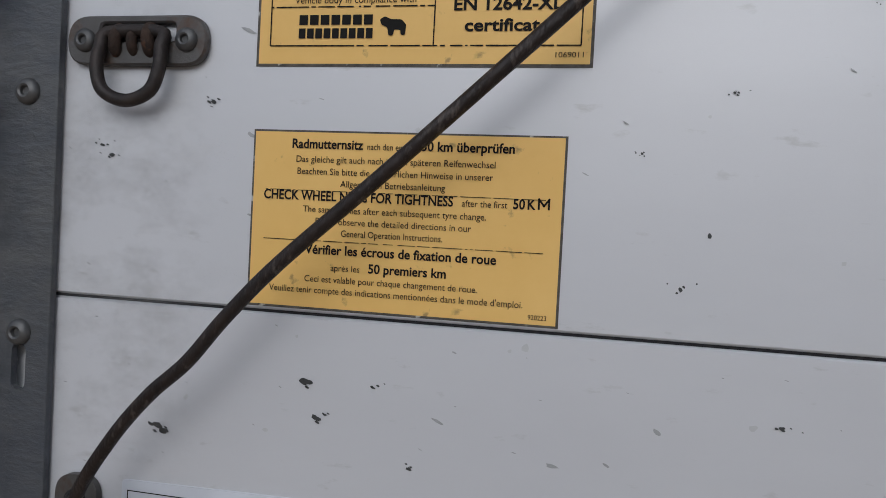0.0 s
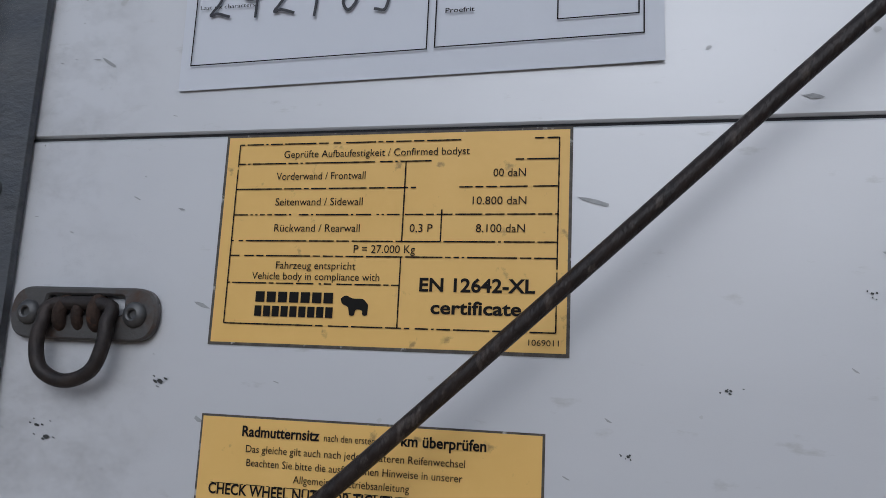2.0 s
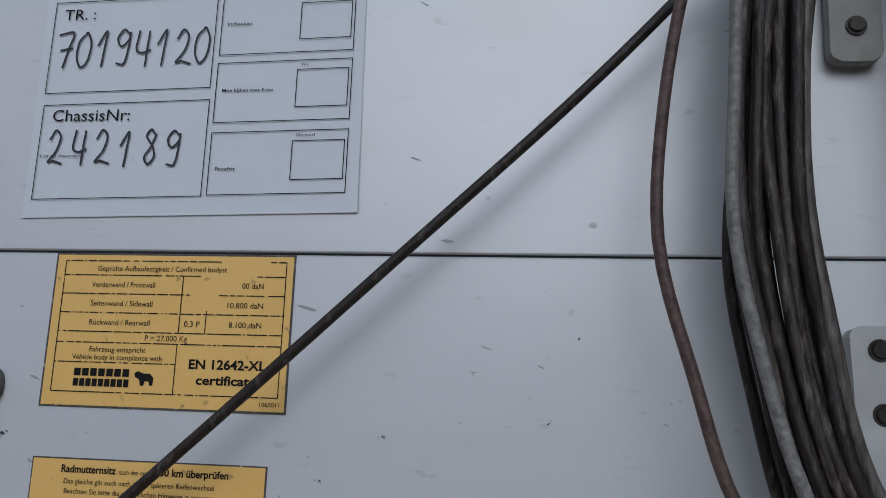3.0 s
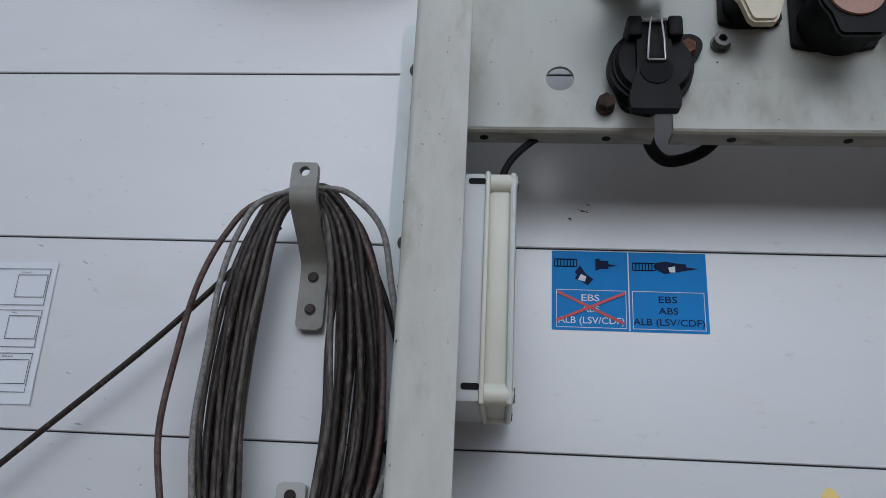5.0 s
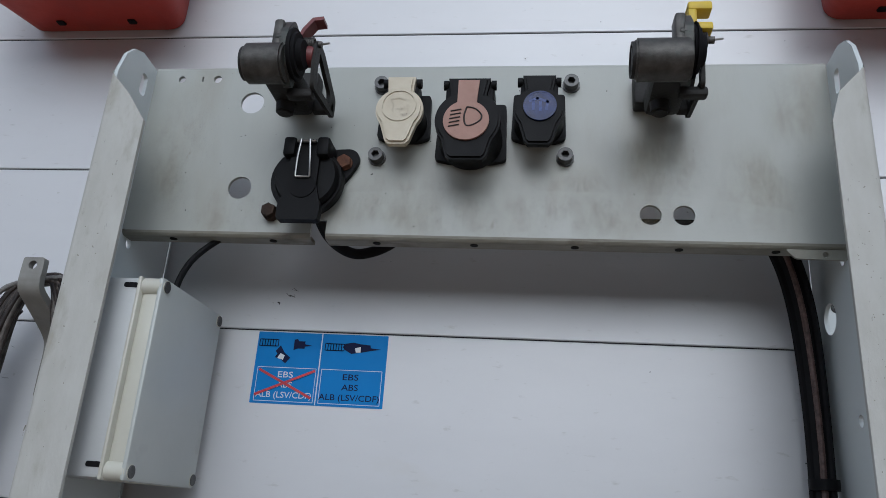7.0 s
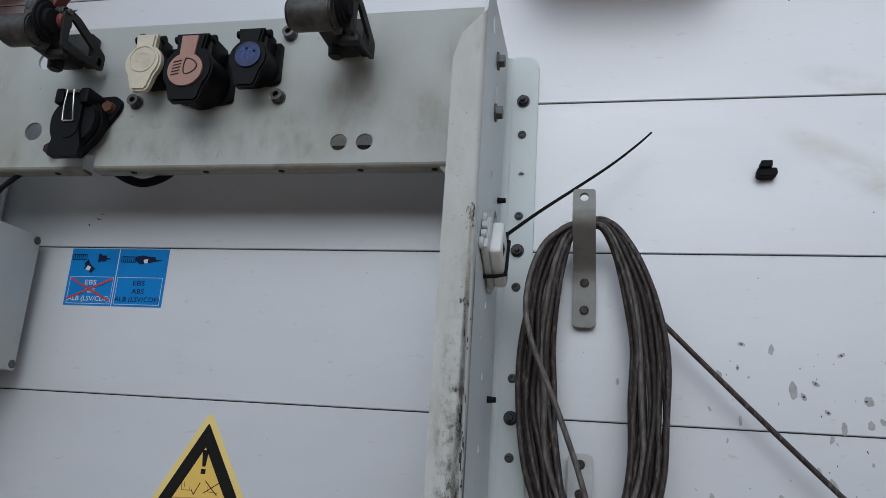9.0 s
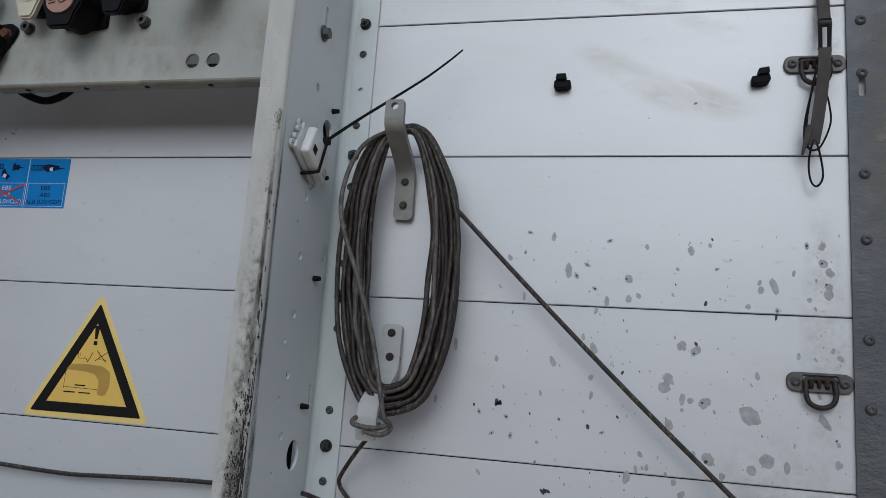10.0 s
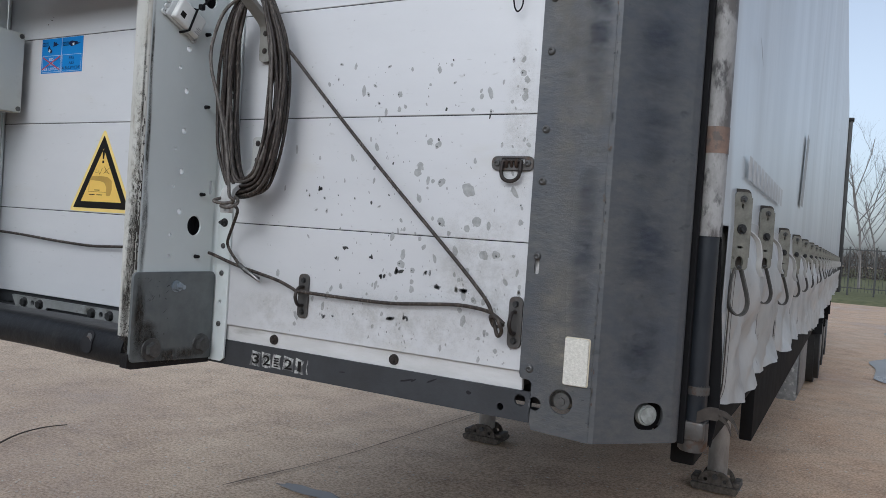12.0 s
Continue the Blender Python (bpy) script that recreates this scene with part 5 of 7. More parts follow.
def hook(cx, up, material, label):
    """A plastic hook: a screwed foot on the wall and a lip that stands off it."""
    t = thing("cable_hook", (cx, 0, 1.74 if up else 1.455), label, "hook", "cable hooks")
    if up:
        prof = [(0.0, 1.738), (-0.003, 1.740), (-0.004, 1.77), (-0.005, 1.800), (-0.016, 1.816), (-0.052, 1.838), (-0.072, 1.850), (-0.0765, 1.860), (-0.0765, 1.868)]
    else:
        prof = [(0.0, 1.598), (-0.003, 1.596), (-0.004, 1.57), (-0.005, 1.542), (-0.016, 1.526), (-0.054, 1.503), (-0.074, 1.489), (-0.0785, 1.477), (-0.0785, 1.468)]
    bm = B()
    path = smooth_path([(cx, y - 0.004, z) for y, z in prof[1:]], 12)
    def width(u):
        d = u * 0.19
        return 0.0275 - 0.002 * u - (2 * (0.006 - math.sqrt(0.006 ** 2 - (0.006 - d) ** 2)) if d < 0.006 else 0)

    ribbon(bm, path, width, 0.0085, (1, 0, 0))
    bmesh.ops.bevel(bm, geom=[e for e in bm.edges if e.is_manifold and e.calc_face_angle(0) > 1.2], offset=0.002, segments=2, affect="EDGES")
    part("strap", bm, material, t)
    s = 1 if up else -1
    for z in ((1.793, 1.760) if up else (1.584, 1.552)):
        part("screw", screw(B(), cx, z, -0.0122, 0.0056, 0.0022), "ring", t)
    # the lip's flat end, with a hole through it
    z0, z1, tz, yl = (1.864, 1.886, 1.877, -0.0848) if up else (1.447, 1.470, 1.457, -0.0868)
    out = rounded([(cx - 0.0132, z0), (cx + 0.0132, z0), (cx + 0.0125, z1), (cx - 0.0125, z1)] if up else [(cx - 0.0120, z0), (cx + 0.0120, z0), (cx + 0.0132, z1), (cx - 0.0132, z1)], 0.0035)
    part("lip", plate(B(), out, [circle2(cx, tz, 0.0050, 20)], XZ, yl, yl + 0.0084), material, t)
    return t


hook(-0.470, True, "hook", "grey plastic cable hook screwed to the wall")
hook(0.4805, True, "hook", "grey plastic cable hook screwed to the wall")
hook(-0.470, False, "hook_white", "scuffed white lower cable hook screwed to the wall")
hook(0.479, False, "hook_white", "scuffed white lower cable hook screwed to the wall")


def coil_loop(cx, top, bottom, left, right, y, lean, seed, wob=0.004, tip=0.65, foot=0.5):
    """Points of one long hanging loop, narrow at the hook and rounder below."""
    rnd = random.Random(seed)
    pts = []
    peak = max(((1 - u) / 2) ** tip * ((1 + u) / 2) ** foot for u in [i / 20 - 1 for i in range(41)])
    for i in range(18):
        a = 2 * math.pi * (i + 0.5) / 18
        c, s = math.cos(a), math.sin(a)
        u = s / math.sin(2 * math.pi * 4.5 / 18)
        half = right if c > 0 else -left
        x = cx + half * ((1 - u) / 2 + 0.003) ** tip * ((1 + u) / 2 + 0.003) ** foot / peak + lean * (1 - u) * 0.5
        z = (top + bottom) / 2 + (top - bottom) / 2 * u
        w = wob * (rnd.random() - 0.5) * 2
        yy = y + 0.010 * (1 - abs(u)) + 0.006 * (rnd.random() - 0.5)
        pts.append((x + w * abs(c), yy + (-0.050 - yy) * 0.75 * max(0, s) ** 3, z + 0.5 * w * abs(s)))
    return smooth_path(pts, 5, True)


STRANDS = ("cable_grey", "cable_dark", "cable_pale", "cable_grey", "cable_grey", "cable_dark", "cable_pale", "cable_grey", "cable_dark", "cable_grey")


def coil(cx, top, bottom, left, right, count, layers, y0, lean, seed, foot=0.5):
    """Loops lying side by side in flat layers, the inner ones shorter."""
    rnd = random.Random(seed)
    for k in range(count):
        row, layer = k // layers, k % layers
        u = row / max(1, (count - 1) // layers)
        off = 0.0031 * (layer % 2)
        lp = coil_loop(cx, top - 0.007 * u - 0.004 * rnd.random(), bottom + 0.032 * u + 0.004 * rnd.random(),
                       left[0] + (left[1] - left[0]) * u - off, right[0] + (right[1] - right[0]) * u - off,
                       y0 + 0.0085 * layer + 0.004 * rnd.random(), lean, seed + 31 * k, 0.0030, 0.43, foot)
        part("loop", tube(B(), lp, 0.0031 + 0.0003 * rnd.random(), 12, True), STRANDS[(k * 7 + seed) % 10], t)


t = thing("cable_coil", (0.49, -0.05, 1.485), "coiled dirty grey cable hanging on two hooks", "cable coil", "cable coils")
coil(0.486, 1.862, 1.478, (0.078, 0.047), (0.080, 0.047), 15, 3, -0.066, 0.010, 103, 0.42)
bm = tube(B(), smooth_path([(0.476, -0.050, 1.860), (0.438, -0.072, 1.828), (0.420, -0.082, 1.775), (0.424, -0.090, 1.72), (0.456, -0.093, 1.64), (0.482, -0.097, 1.57), (0.500, -0.103, 1.503), (0.507, -0.106, 1.478), (0.512, -0.100, 1.470), (0.496, -0.104, 1.464), (0.470, -0.106, 1.467),
                            (0.466, -0.085, 1.474), (0.49, -0.076, 1.478), (0.512, -0.09, 1.466), (0.505, -0.104, 1.457), (0.484, -0.103, 1.459)], 6), 0.0031, 12)
part("tied_end", bm, "cable_pale", t, "loose cable end tied round the lower hook")

t = thing("cable_coil", (-0.48, -0.05, 1.485), "coiled dark grey cable with loose loops on two hooks", "cable coil", "cable coils")
coil(-0.476, 1.876, 1.462, (0.070, 0.040), (0.088, 0.042), 18, 3, -0.068, 0.004, 207, 0.40)
for k, (l, r, mt, y, tip) in enumerate(((0.074, 0.106, "cable_white", -0.072, 0.36), (0.106, 0.092, "cable_red", -0.066, 0.42), (0.070, 0.104, "cable_dark", -0.04, 0.52))):
    part("loose_loop", tube(B(), coil_loop(-0.476, 1.872 - 0.003 * k, 1.474 - 0.010 * k, l, r, y, 0.0, 300 + k, 0.004, tip, 0.40), 0.0031, 12, True), mt, t)

# ---- long cables on the wall ----
single("stretched_cable", tube(B(), smooth_path([(-0.50, -0.045, 1.835), (-0.515, -0.042, 1.820), (-0.540, -0.036, 1.797), (-0.585, -0.032, 1.750), (-0.633, -0.030, 1.7025), (-0.707, -0.030, 1.633), (-0.781, -0.030, 1.5635), (-0.854, -0.030, 1.496),
                                                 (-0.900, -0.030, 1.455), (-0.924, -0.030, 1.430), (-0.941, -0.030, 1.4095), (-0.958, -0.030, 1.394), (-0.976, -0.029, 1.373), (-0.994, -0.027, 1.345), (-1.006, -0.024, 1.31), (-1.000, -0.024, 1.295), (-0.992, -0.03, 1.305), (-1.004, -0.034, 1.318)], 6), 0.0031, 12),
       "cable_dark", "dark brown cable stretched slantwise from the coil to a lashing eye", "cable", "stretched cables")
single("stretched_cable", tube(B(), smooth_path([(0.512, -0.045, 1.846), (0.536, -0.045, 1.806), (0.552, -0.04, 1.763), (0.574, -0.034, 1.738), (0.682, -0.032, 1.630), (0.795, -0.030, 1.521), (0.89, -0.030, 1.4335), (0.948, -0.029, 1.379), (0.992, -0.028, 1.333), (1.004, -0.025, 1.303), (1.012, -0.026, 1.283), (1.022, -0.034, 1.292),
                                                 (1.014, -0.036, 1.310), (1.000, -0.030, 1.312), (1.003, -0.020, 1.296), (1.018, -0.018, 1.300)], 6), 0.0031, 12),
       "cable_grey", "grey brown cable stretched slantwise from the coil to a lashing eye", "cable", "stretched cables")
single("wall_cable", tube(B(), smooth_path([(-0.345, -0.02, 1.371), (-0.25, -0.018, 1.368), (-0.12, -0.016, 1.361), (0.005, -0.015, 1.357), (0.08, -0.015, 1.360), (0.196, -0.016, 1.366), (0.30, -0.018, 1.368), (0.368, -0.020, 1.368), (0.40, -0.024, 1.363), (0.455, -0.020, 1.348), (0.547, -0.017, 1.330),
                                            (0.590, -0.020, 1.318), (0.605, -0.022, 1.314), (0.640, -0.015, 1.312), (0.72, -0.011, 1.3105), (0.80, -0.011, 1.311), (0.87, -0.011, 1.317), (0.934, -0.012, 1.322), (0.985, -0.018, 1.319), (1.008, -0.026, 1.312), (1.022, -0.028, 1.303)], 6), 0.0031, 12),
       "cable_grey", "thin grey cable running along the wall through an eye", "cable")
t = thing("hanging_end", (0.47, -0.03, 1.325), "cable end with a crimped metal ferrule below the coil", "cable")
part("cord", tube(B(), smooth_path([(0.497, -0.09, 1.468), (0.490, -0.075, 1.462), (0.474, -0.05, 1.452), (0.450, -0.035, 1.425), (0.430, -0.026, 1.395), (0.4285, -0.022, 1.383), (0.437, -0.022, 1.372), (0.462, -0.023, 1.350), (0.478, -0.024, 1.343)], 6), 0.0029, 8), "cable_grey", t)
part("ferrule", tube(B(), [(0.462, -0.0235, 1.351), (0.480, -0.024, 1.340), (0.512, -0.024, 1.3275)], 0.0042, 10), "bolt", t, "dull metal ferrule")
part("clip", tube(B(), smooth_path([(0.478, -0.03, 1.345), (0.50, -0.034, 1.337), (0.517, -0.03, 1.326), (0.512, -0.022, 1.323), (0.49, -0.02, 1.332)], 4), 0.0018, 6), "wire", t)

# ---- lashing rings and eyes ----


def lashing_ring(cx, cz, label, category="lashing ring"):
    t = thing("lashing_ring", (cx, 0, cz - 0.04), label, category, "lashing rings")
    out = rounded([(cx - 0.0365, cz - 0.0115), (cx + 0.0365, cz - 0.0115), (cx + 0.0365, cz + 0.0115), (cx - 0.0365, cz + 0.0115)], 0.0175, 8)
    hole = rounded([(cx - 0.0185, cz - 0.0005), (cx + 0.0205, cz - 0.0005), (cx + 0.0205, cz + 0.0080), (cx - 0.0185, cz + 0.0080)], 0.002, 2)
    bm = plate(B(), out, [hole], XZ, -0.0045, -0.0008)
    bmesh.ops.remove_doubles(bm, verts=bm.verts, dist=0.0001)
    bmesh.ops.bevel(bm, geom=[e for e in bm.edges if e.is_manifold and e.calc_face_angle(0) > 1.2 and all(v.co.y < -0.004 for v in e.verts)], offset=0.0009, segments=1, affect="EDGES")
    part("plate", bm, "ring_plate", t)
    # pressed humps that hold the ring
    for dx, r, up in ((-0.0090, 0.0030, 0.0045), (-0.0008, 0.0024, 0.0030), (0.0072, 0.0031, 0.0050)):
        bm = tube(B(), smooth_path([(cx + dx, -0.0010, cz + up + 0.0010), (cx + dx, -0.0044, cz + up), (cx + dx * 1.05, -0.0062, cz + 0.0005), (cx + dx * 1.1, -0.0050, cz - 0.0042), (cx + dx * 1.1, -0.0010, cz - 0.0062)], 5), r, 14)
        part("hump", bm, "rust_dark", t, "rusty pressed hump")
    part("ring", tube(B(), smooth_path([(cx - 0.0135, -0.0050, cz + 0.0035), (cx - 0.0158, -0.0080, cz - 0.004), (cx - 0.0162, -0.0095, cz - 0.014), (cx - 0.0120, -0.0100, cz - 0.0245), (cx, -0.0100, cz - 0.0290), (cx + 0.0120, -0.0100, cz - 0.0245),
                                        (cx + 0.0162, -0.0095, cz - 0.014), (cx + 0.0158, -0.0080, cz - 0.004), (cx + 0.0135, -0.0050, cz + 0.0035)], 5, True), 0.0031, 14, True), "ring", t, "rusty brown steel ring")
    for s in (-1, 1):
        part("rivet", rivet(B(), cx + s * 0.0265, cz, -0.0045, 0.0056), "bolt", t)
    return t


lashing_ring(-0.990, 1.5515, "grey oxidised lashing ring plate with a hanging rusty ring")
lashing_ring(1.0075, 1.554, "grey oxidised lashing ring plate with a hanging rusty ring")
lashing_ring(1.0075, 1.954, "dark lashing ring plate holding a brown strap")


def lashing_eye(cx, cz, label):
    t = thing("lashing_eye", (cx, 0, cz - 0.042), label, "lashing eye", "lashing eyes")
    out = rounded([(cx - 0.0115, cz - 0.041), (cx + 0.0115, cz - 0.041), (cx + 0.0115, cz + 0.041), (cx - 0.0115, cz + 0.041)], 0.0105, 6)
    part("plate", plate(B(), out, [], XZ, -0.0045, -0.0008), "ring_plate", t)
    part("eye", tube(B(), smooth_path([(cx, -0.004, cz + 0.017), (cx, -0.018, cz + 0.015), (cx, -0.026, cz), (cx, -0.018, cz - 0.015), (cx, -0.004, cz - 0.017)], 5), 0.0032, 8), "ring", t, "dark steel eye")
    for s in (-1, 1):
        part("screw", screw(B(), cx, cz + s * 0.029, -0.0045, 0.0055, 0.004), "rivet", t)
    return t


for cx in (0.605, -0.59):
    lashing_eye(cx, 1.304, "grey upright lashing eye plate with a cable through it")
for cx in (1.0305, -1.012):
    lashing_eye(cx, 1.304, "grey upright lashing eye plate with a knotted cable")

# ---- rubber buffers and the hanging strap ----
def rubber_buffer(cx, cz, deg, side):
    t = thing("rubber_buffer", (cx, 0, cz - 0.010), "small worn black rubber buffer on the wall", "buffer", "rubber buffers")
    c, s = math.cos(radians(deg)), math.sin(radians(deg))
    turn = lambda pts: [(cx + x * c - z * s, cz + x * s + z * c) for x, z in pts]
    foot = rounded(turn([(-0.0115, -0.0050), (-0.0065, -0.0078), (0.0070, -0.0075), (0.0118, -0.0038), (0.0112, 0.0038), (-0.0105, 0.0042)]), 0.002, 3)
    bm = plate(B(), foot, [], XZ, -0.014, -0.0005)
    bmesh.ops.remove_doubles(bm, verts=bm.verts, dist=0.0001)
    bmesh.ops.bevel(bm, geom=[e for e in bm.edges if e.is_manifold and e.calc_face_angle(0) > 1.2 and all(v.co.y < -0.013 for v in e.verts)], offset=0.0015, segments=2, affect="EDGES")
    part("foot", bm, "rubber", t)
    cap = rounded(turn([(side - 0.0068, 0.0036), (side + 0.0066, 0.0036), (side + 0.0070, 0.0112), (side - 0.0056, 0.0112)]), 0.0012, 3)
    part("cap", plate(B(), cap, [], XZ, -0.0185, -0.004), "rubber", t)


rubber_buffer(0.691, 1.9335, 1, -0.0015)
rubber_buffer(0.9425, 1.9335, 9, 0.0040)
t = thing("hanging_strap", (1.008, -0.02, 1.79), "brown strap with a black cord loop hanging from a lashing ring", "strap")
part("webbing", ribbon(B(), smooth_path([(1.0165, -0.004, 2.16), (1.0165, -0.010, 2.06), (1.0160, -0.019, 2.010), (1.0160, -0.024, 2.0005), (1.0160, -0.019, 1.997)], 5), lambda u: 0.0145, 0.0025, (1, 0, 0.02)), "strap_brown", t)
part("lower_webbing", ribbon(B(), smooth_path([(1.0155, -0.017, 1.968), (1.0150, -0.0245, 1.9645), (1.0145, -0.025, 1.956), (1.0110, -0.025, 1.915), (1.0055, -0.022, 1.870), (1.0010, -0.019, 1.842)], 5), lambda u: 0.0150 - 0.001 * u, 0.0028, (1, 0, 0.06)), "strap_brown", t)
part("end_tab", ribbon(B(), [(0.996, -0.023, 1.866), (0.992, -0.024, 1.846), (0.988, -0.022, 1.828)], lambda u: 0.009 - 0.006 * u, 0.003, (1, 0, 0.2)), "strap_brown", t)
part("cord", tube(B(), smooth_path([(1.005, -0.027, 1.940), (0.9995, -0.027, 1.915), (0.9930, -0.024, 1.87), (0.9945, -0.022, 1.838), (1.008, -0.02, 1.838), (1.0205, -0.02, 1.868), (1.0190, -0.022, 1.893), (1.0155, -0.020, 1.912)], 6), 0.0013, 6), "rubber", t, "thin black cord")
part("cord", tube(B(), smooth_path([(1.003, -0.028, 1.925), (0.9965, -0.028, 1.900), (0.9905, -0.025, 1.868), (0.9905, -0.023, 1.842), (0.9960, -0.022, 1.836)], 6), 0.0012, 6), "rubber", t, "thin black cord")
part("cord_loop", tube(B(), smooth_path([(1.002, -0.02, 1.848), (0.996, -0.018, 1.822), (0.998, -0.016, 1.798), (1.005, -0.016, 1.790), (1.012, -0.016, 1.802), (1.009, -0.018, 1.828)], 6, True), 0.0013, 6, True), "rubber", t, "thin black cord loop")
part("link", plate(B(), rounded([(1.0085, 1.962), (1.0225, 1.962), (1.0240, 2.006), (1.0080, 2.006)], 0.0025), [rounded([(1.0125, 1.967), (1.0185, 1.967), (1.0190, 1.999), (1.0125, 1.999)], 0.0015)], XZ, -0.0235, -0.0195), "rubber", t, "black open link")

# ---- red storage boxes ----


def red_box(x0, x1):
    cx = (x0 + x1) / 2
    t = thing("red_storage_box", (cx, -0.1, 2.235), "faded red plastic extinguisher box on the wall", "storage box", "red boxes")
    top = 2.80

    def shell(name, steps, label=""):
        """Rounded upright sections set one before the other, away from the wall."""
        bm = B()
        rows = []
        for y, g, low in steps:
            out = rounded([(x0 - g, low), (x1 + g, low), (x1 + g, top + g), (x0 - g, top + g)], 0.022 + 0.5 * max(0, g), 6)
            rows.append([bm.verts.new((p[0], y, p[1])) for p in out])
        for a, b in zip(rows, rows[1:]):
            for j in range(len(a)):
                bm.faces.new((a[j], a[(j + 1) % len(a)], b[(j + 1) % len(a)], b[j]))
        bm.faces.new(rows[0])
        bm.faces.new(list(reversed(rows[-1])))
        return part(name, bm, "red_box", t, label)

    shell("back_shell", ((-0.001, -0.003, 2.246), (-0.006, 0.0, 2.243), (-0.060, 0.008, 2.236), (-0.101, 0.014, 2.230)))
    shell("rim", ((-0.099, 0.018, 2.227), (-0.102, 0.025, 2.220), (-0.112, 0.027, 2.218), (-0.118, 0.025, 2.220), (-0.120, 0.018, 2.226)))
    shell("door", ((-0.119, 0.016, 2.228), (-0.150, 0.014, 2.230), (-0.180, 0.006, 2.240), (-0.200, -0.012, 2.258), (-0.208, -0.035, 2.280)), "faded red hinged front cover")
    for dx in (-0.052, 0.050):
        bm = box(B(), cx + dx - 0.0055, cx + dx + 0.0055, -0.034, -0.024, 2.2372, 2.244, 0.002)
        part("drain", bm, "rubber", t, "small dark drain notch")
    part("latch", box(B(), x1 + 0.008, x1 + 0.026, -0.085, -0.045, 2.325, 2.375, 0.003), "black_plastic", t)
    return t


red_box(-0.622, -0.400)
red_box(0.421, 0.640)

# ---- stickers and papers on the wall ----
YS = -0.0006
YP = -0.0010


def sheet_on_wall(t, name, pts, material, y0=YS, y1=-0.00005):
    return part(name, plate(B(), pts, [], XZ, y0, y1), material, t)


def text_part(t, name, rows, material, y=YP):
    """rows: text, x, z, height, width, boldness, alignment."""
    for txt, x, z, h, w, bold, al in rows:
        part(name, lettering(txt, x, z, y, h, w, bold, al), material, t)


# load certificate
t = thing("load_sticker", (-0.8555, 0, 1.541), "worn yellow load certificate sticker with black table", "sticker", "yellow stickers")
x0, x1, z0, z1 = -0.9305, -0.7805, 1.5405, 1.6315
U = lambda u: x0 + (x1 - x0) * u
V = lambda v: z1 - (z1 - z0) * v
sheet_on_wall(t, "edge", [(x0, z0), (x1, z0), (x1, z1), (x0, z1)], "ink_grey", -0.0004)
sheet_on_wall(t, "film", [(x0 + 0.0013, z0 + 0.0012), (x1 - 0.0013, z0 + 0.0014), (x1 - 0.0012, z1 - 0.0012), (x0 + 0.0013, z1 - 0.0011)], "yellow")
bm = B()
rnd = random.Random(3)


def worn_line(bm, a, b, w, y, gap=0.12):
    """A printed line, rubbed thin in places."""
    a, b = Vector(a), Vector(b)
    k = max(3, int((b - a).length / 0.0011))
    d = (b - a).normalized()
    n = Vector((-d.y, d.x))
    prev = None
    for i in range(k + 1):
        p, h = a + (b - a) * (i / k), w / 2 * (0.75 + 0.35 * rnd.random())
        row = [bm.verts.new((q.x, y, q.y)) for q in (p - n * h, p + n * h)]
        if prev and (i in (1, k) or rnd.random() > gap):
            bm.faces.new((prev[0], row[0], row[1], prev[1]))
        prev = row
    return bm


for v, ua, ub in ((0.05, 0.045, 0.70), (0.05, 0.90, 0.965), (0.145, 0.045, 0.62), (0.145, 0.85, 0.965), (0.268, 0.045, 0.58), (0.268, 0.70, 0.965), (0.392, 0.045, 0.965), (0.515, 0.045, 0.965), (0.585, 0.045, 0.965), (0.712, 0.045, 0.548), (0.90, 0.045, 0.965)):
    part("table_rule", worn_line(B(), (U(ua), V(v)), (U(ub), V(v)), 0.0006, YP), "ink", t)
for u, va, vb in ((0.045, 0.05, 0.90), (0.965, 0.05, 0.90), (0.548, 0.145, 0.515), (0.655, 0.37, 0.515), (0.548, 0.585, 0.90)):
    part("table_rule", worn_line(B(), (U(u), V(va)), (U(u), V(vb)), 0.0006, YP, 0.05), "ink", t)
text_part(t, "text_line", [
    ("Geprüfte Aufbaufestigkeit / Confirmed bodyst", U(0.185), V(0.118), 0.0033, 0.081, 0, "LEFT"),
    ("Vorderwand / Frontwall", U(0.30), V(0.225), 0.0034, 0.040, 0, "CENTER"), ("Seitenwand / Sidewall", U(0.30), V(0.348), 0.0034, 0.039, 0, "CENTER"),
    ("Rückwand / Rearwall", U(0.30), V(0.472), 0.0034, 0.038, 0, "CENTER"), ("0,3 P", U(0.60), V(0.472), 0.0034, 0.0095, 0, "CENTER"),
    ("00 daN", U(0.835), V(0.222), 0.0034, 0.013, 0, "CENTER"), ("10.800 daN", U(0.81), V(0.348), 0.0034, 0.0215, 0, "CENTER"), ("8.100 daN", U(0.815), V(0.472), 0.0034, 0.0195, 0, "CENTER"),
    ("P = 27.000 Kg", U(0.50), V(0.568), 0.0034, 0.026, 0, "CENTER"), ("Fahrzeug entspricht", U(0.305), V(0.645), 0.0032, 0.035, 0, "CENTER"),
    ("Vehicle body in compliance with", U(0.305), V(0.695), 0.0032, 0.056, 0, "CENTER"), ("1069011", U(0.935), V(0.955), 0.0024, 0.0115, 0, "CENTER")], "ink")
text_part(t, "text_line", [("EN 12642-XL", U(0.757), V(0.735), 0.0054, 0.046, 0.026, "CENTER"), ("certificate", U(0.757), V(0.832), 0.0052, 0.036, 0.026, "CENTER")], "ink")
bm = B()
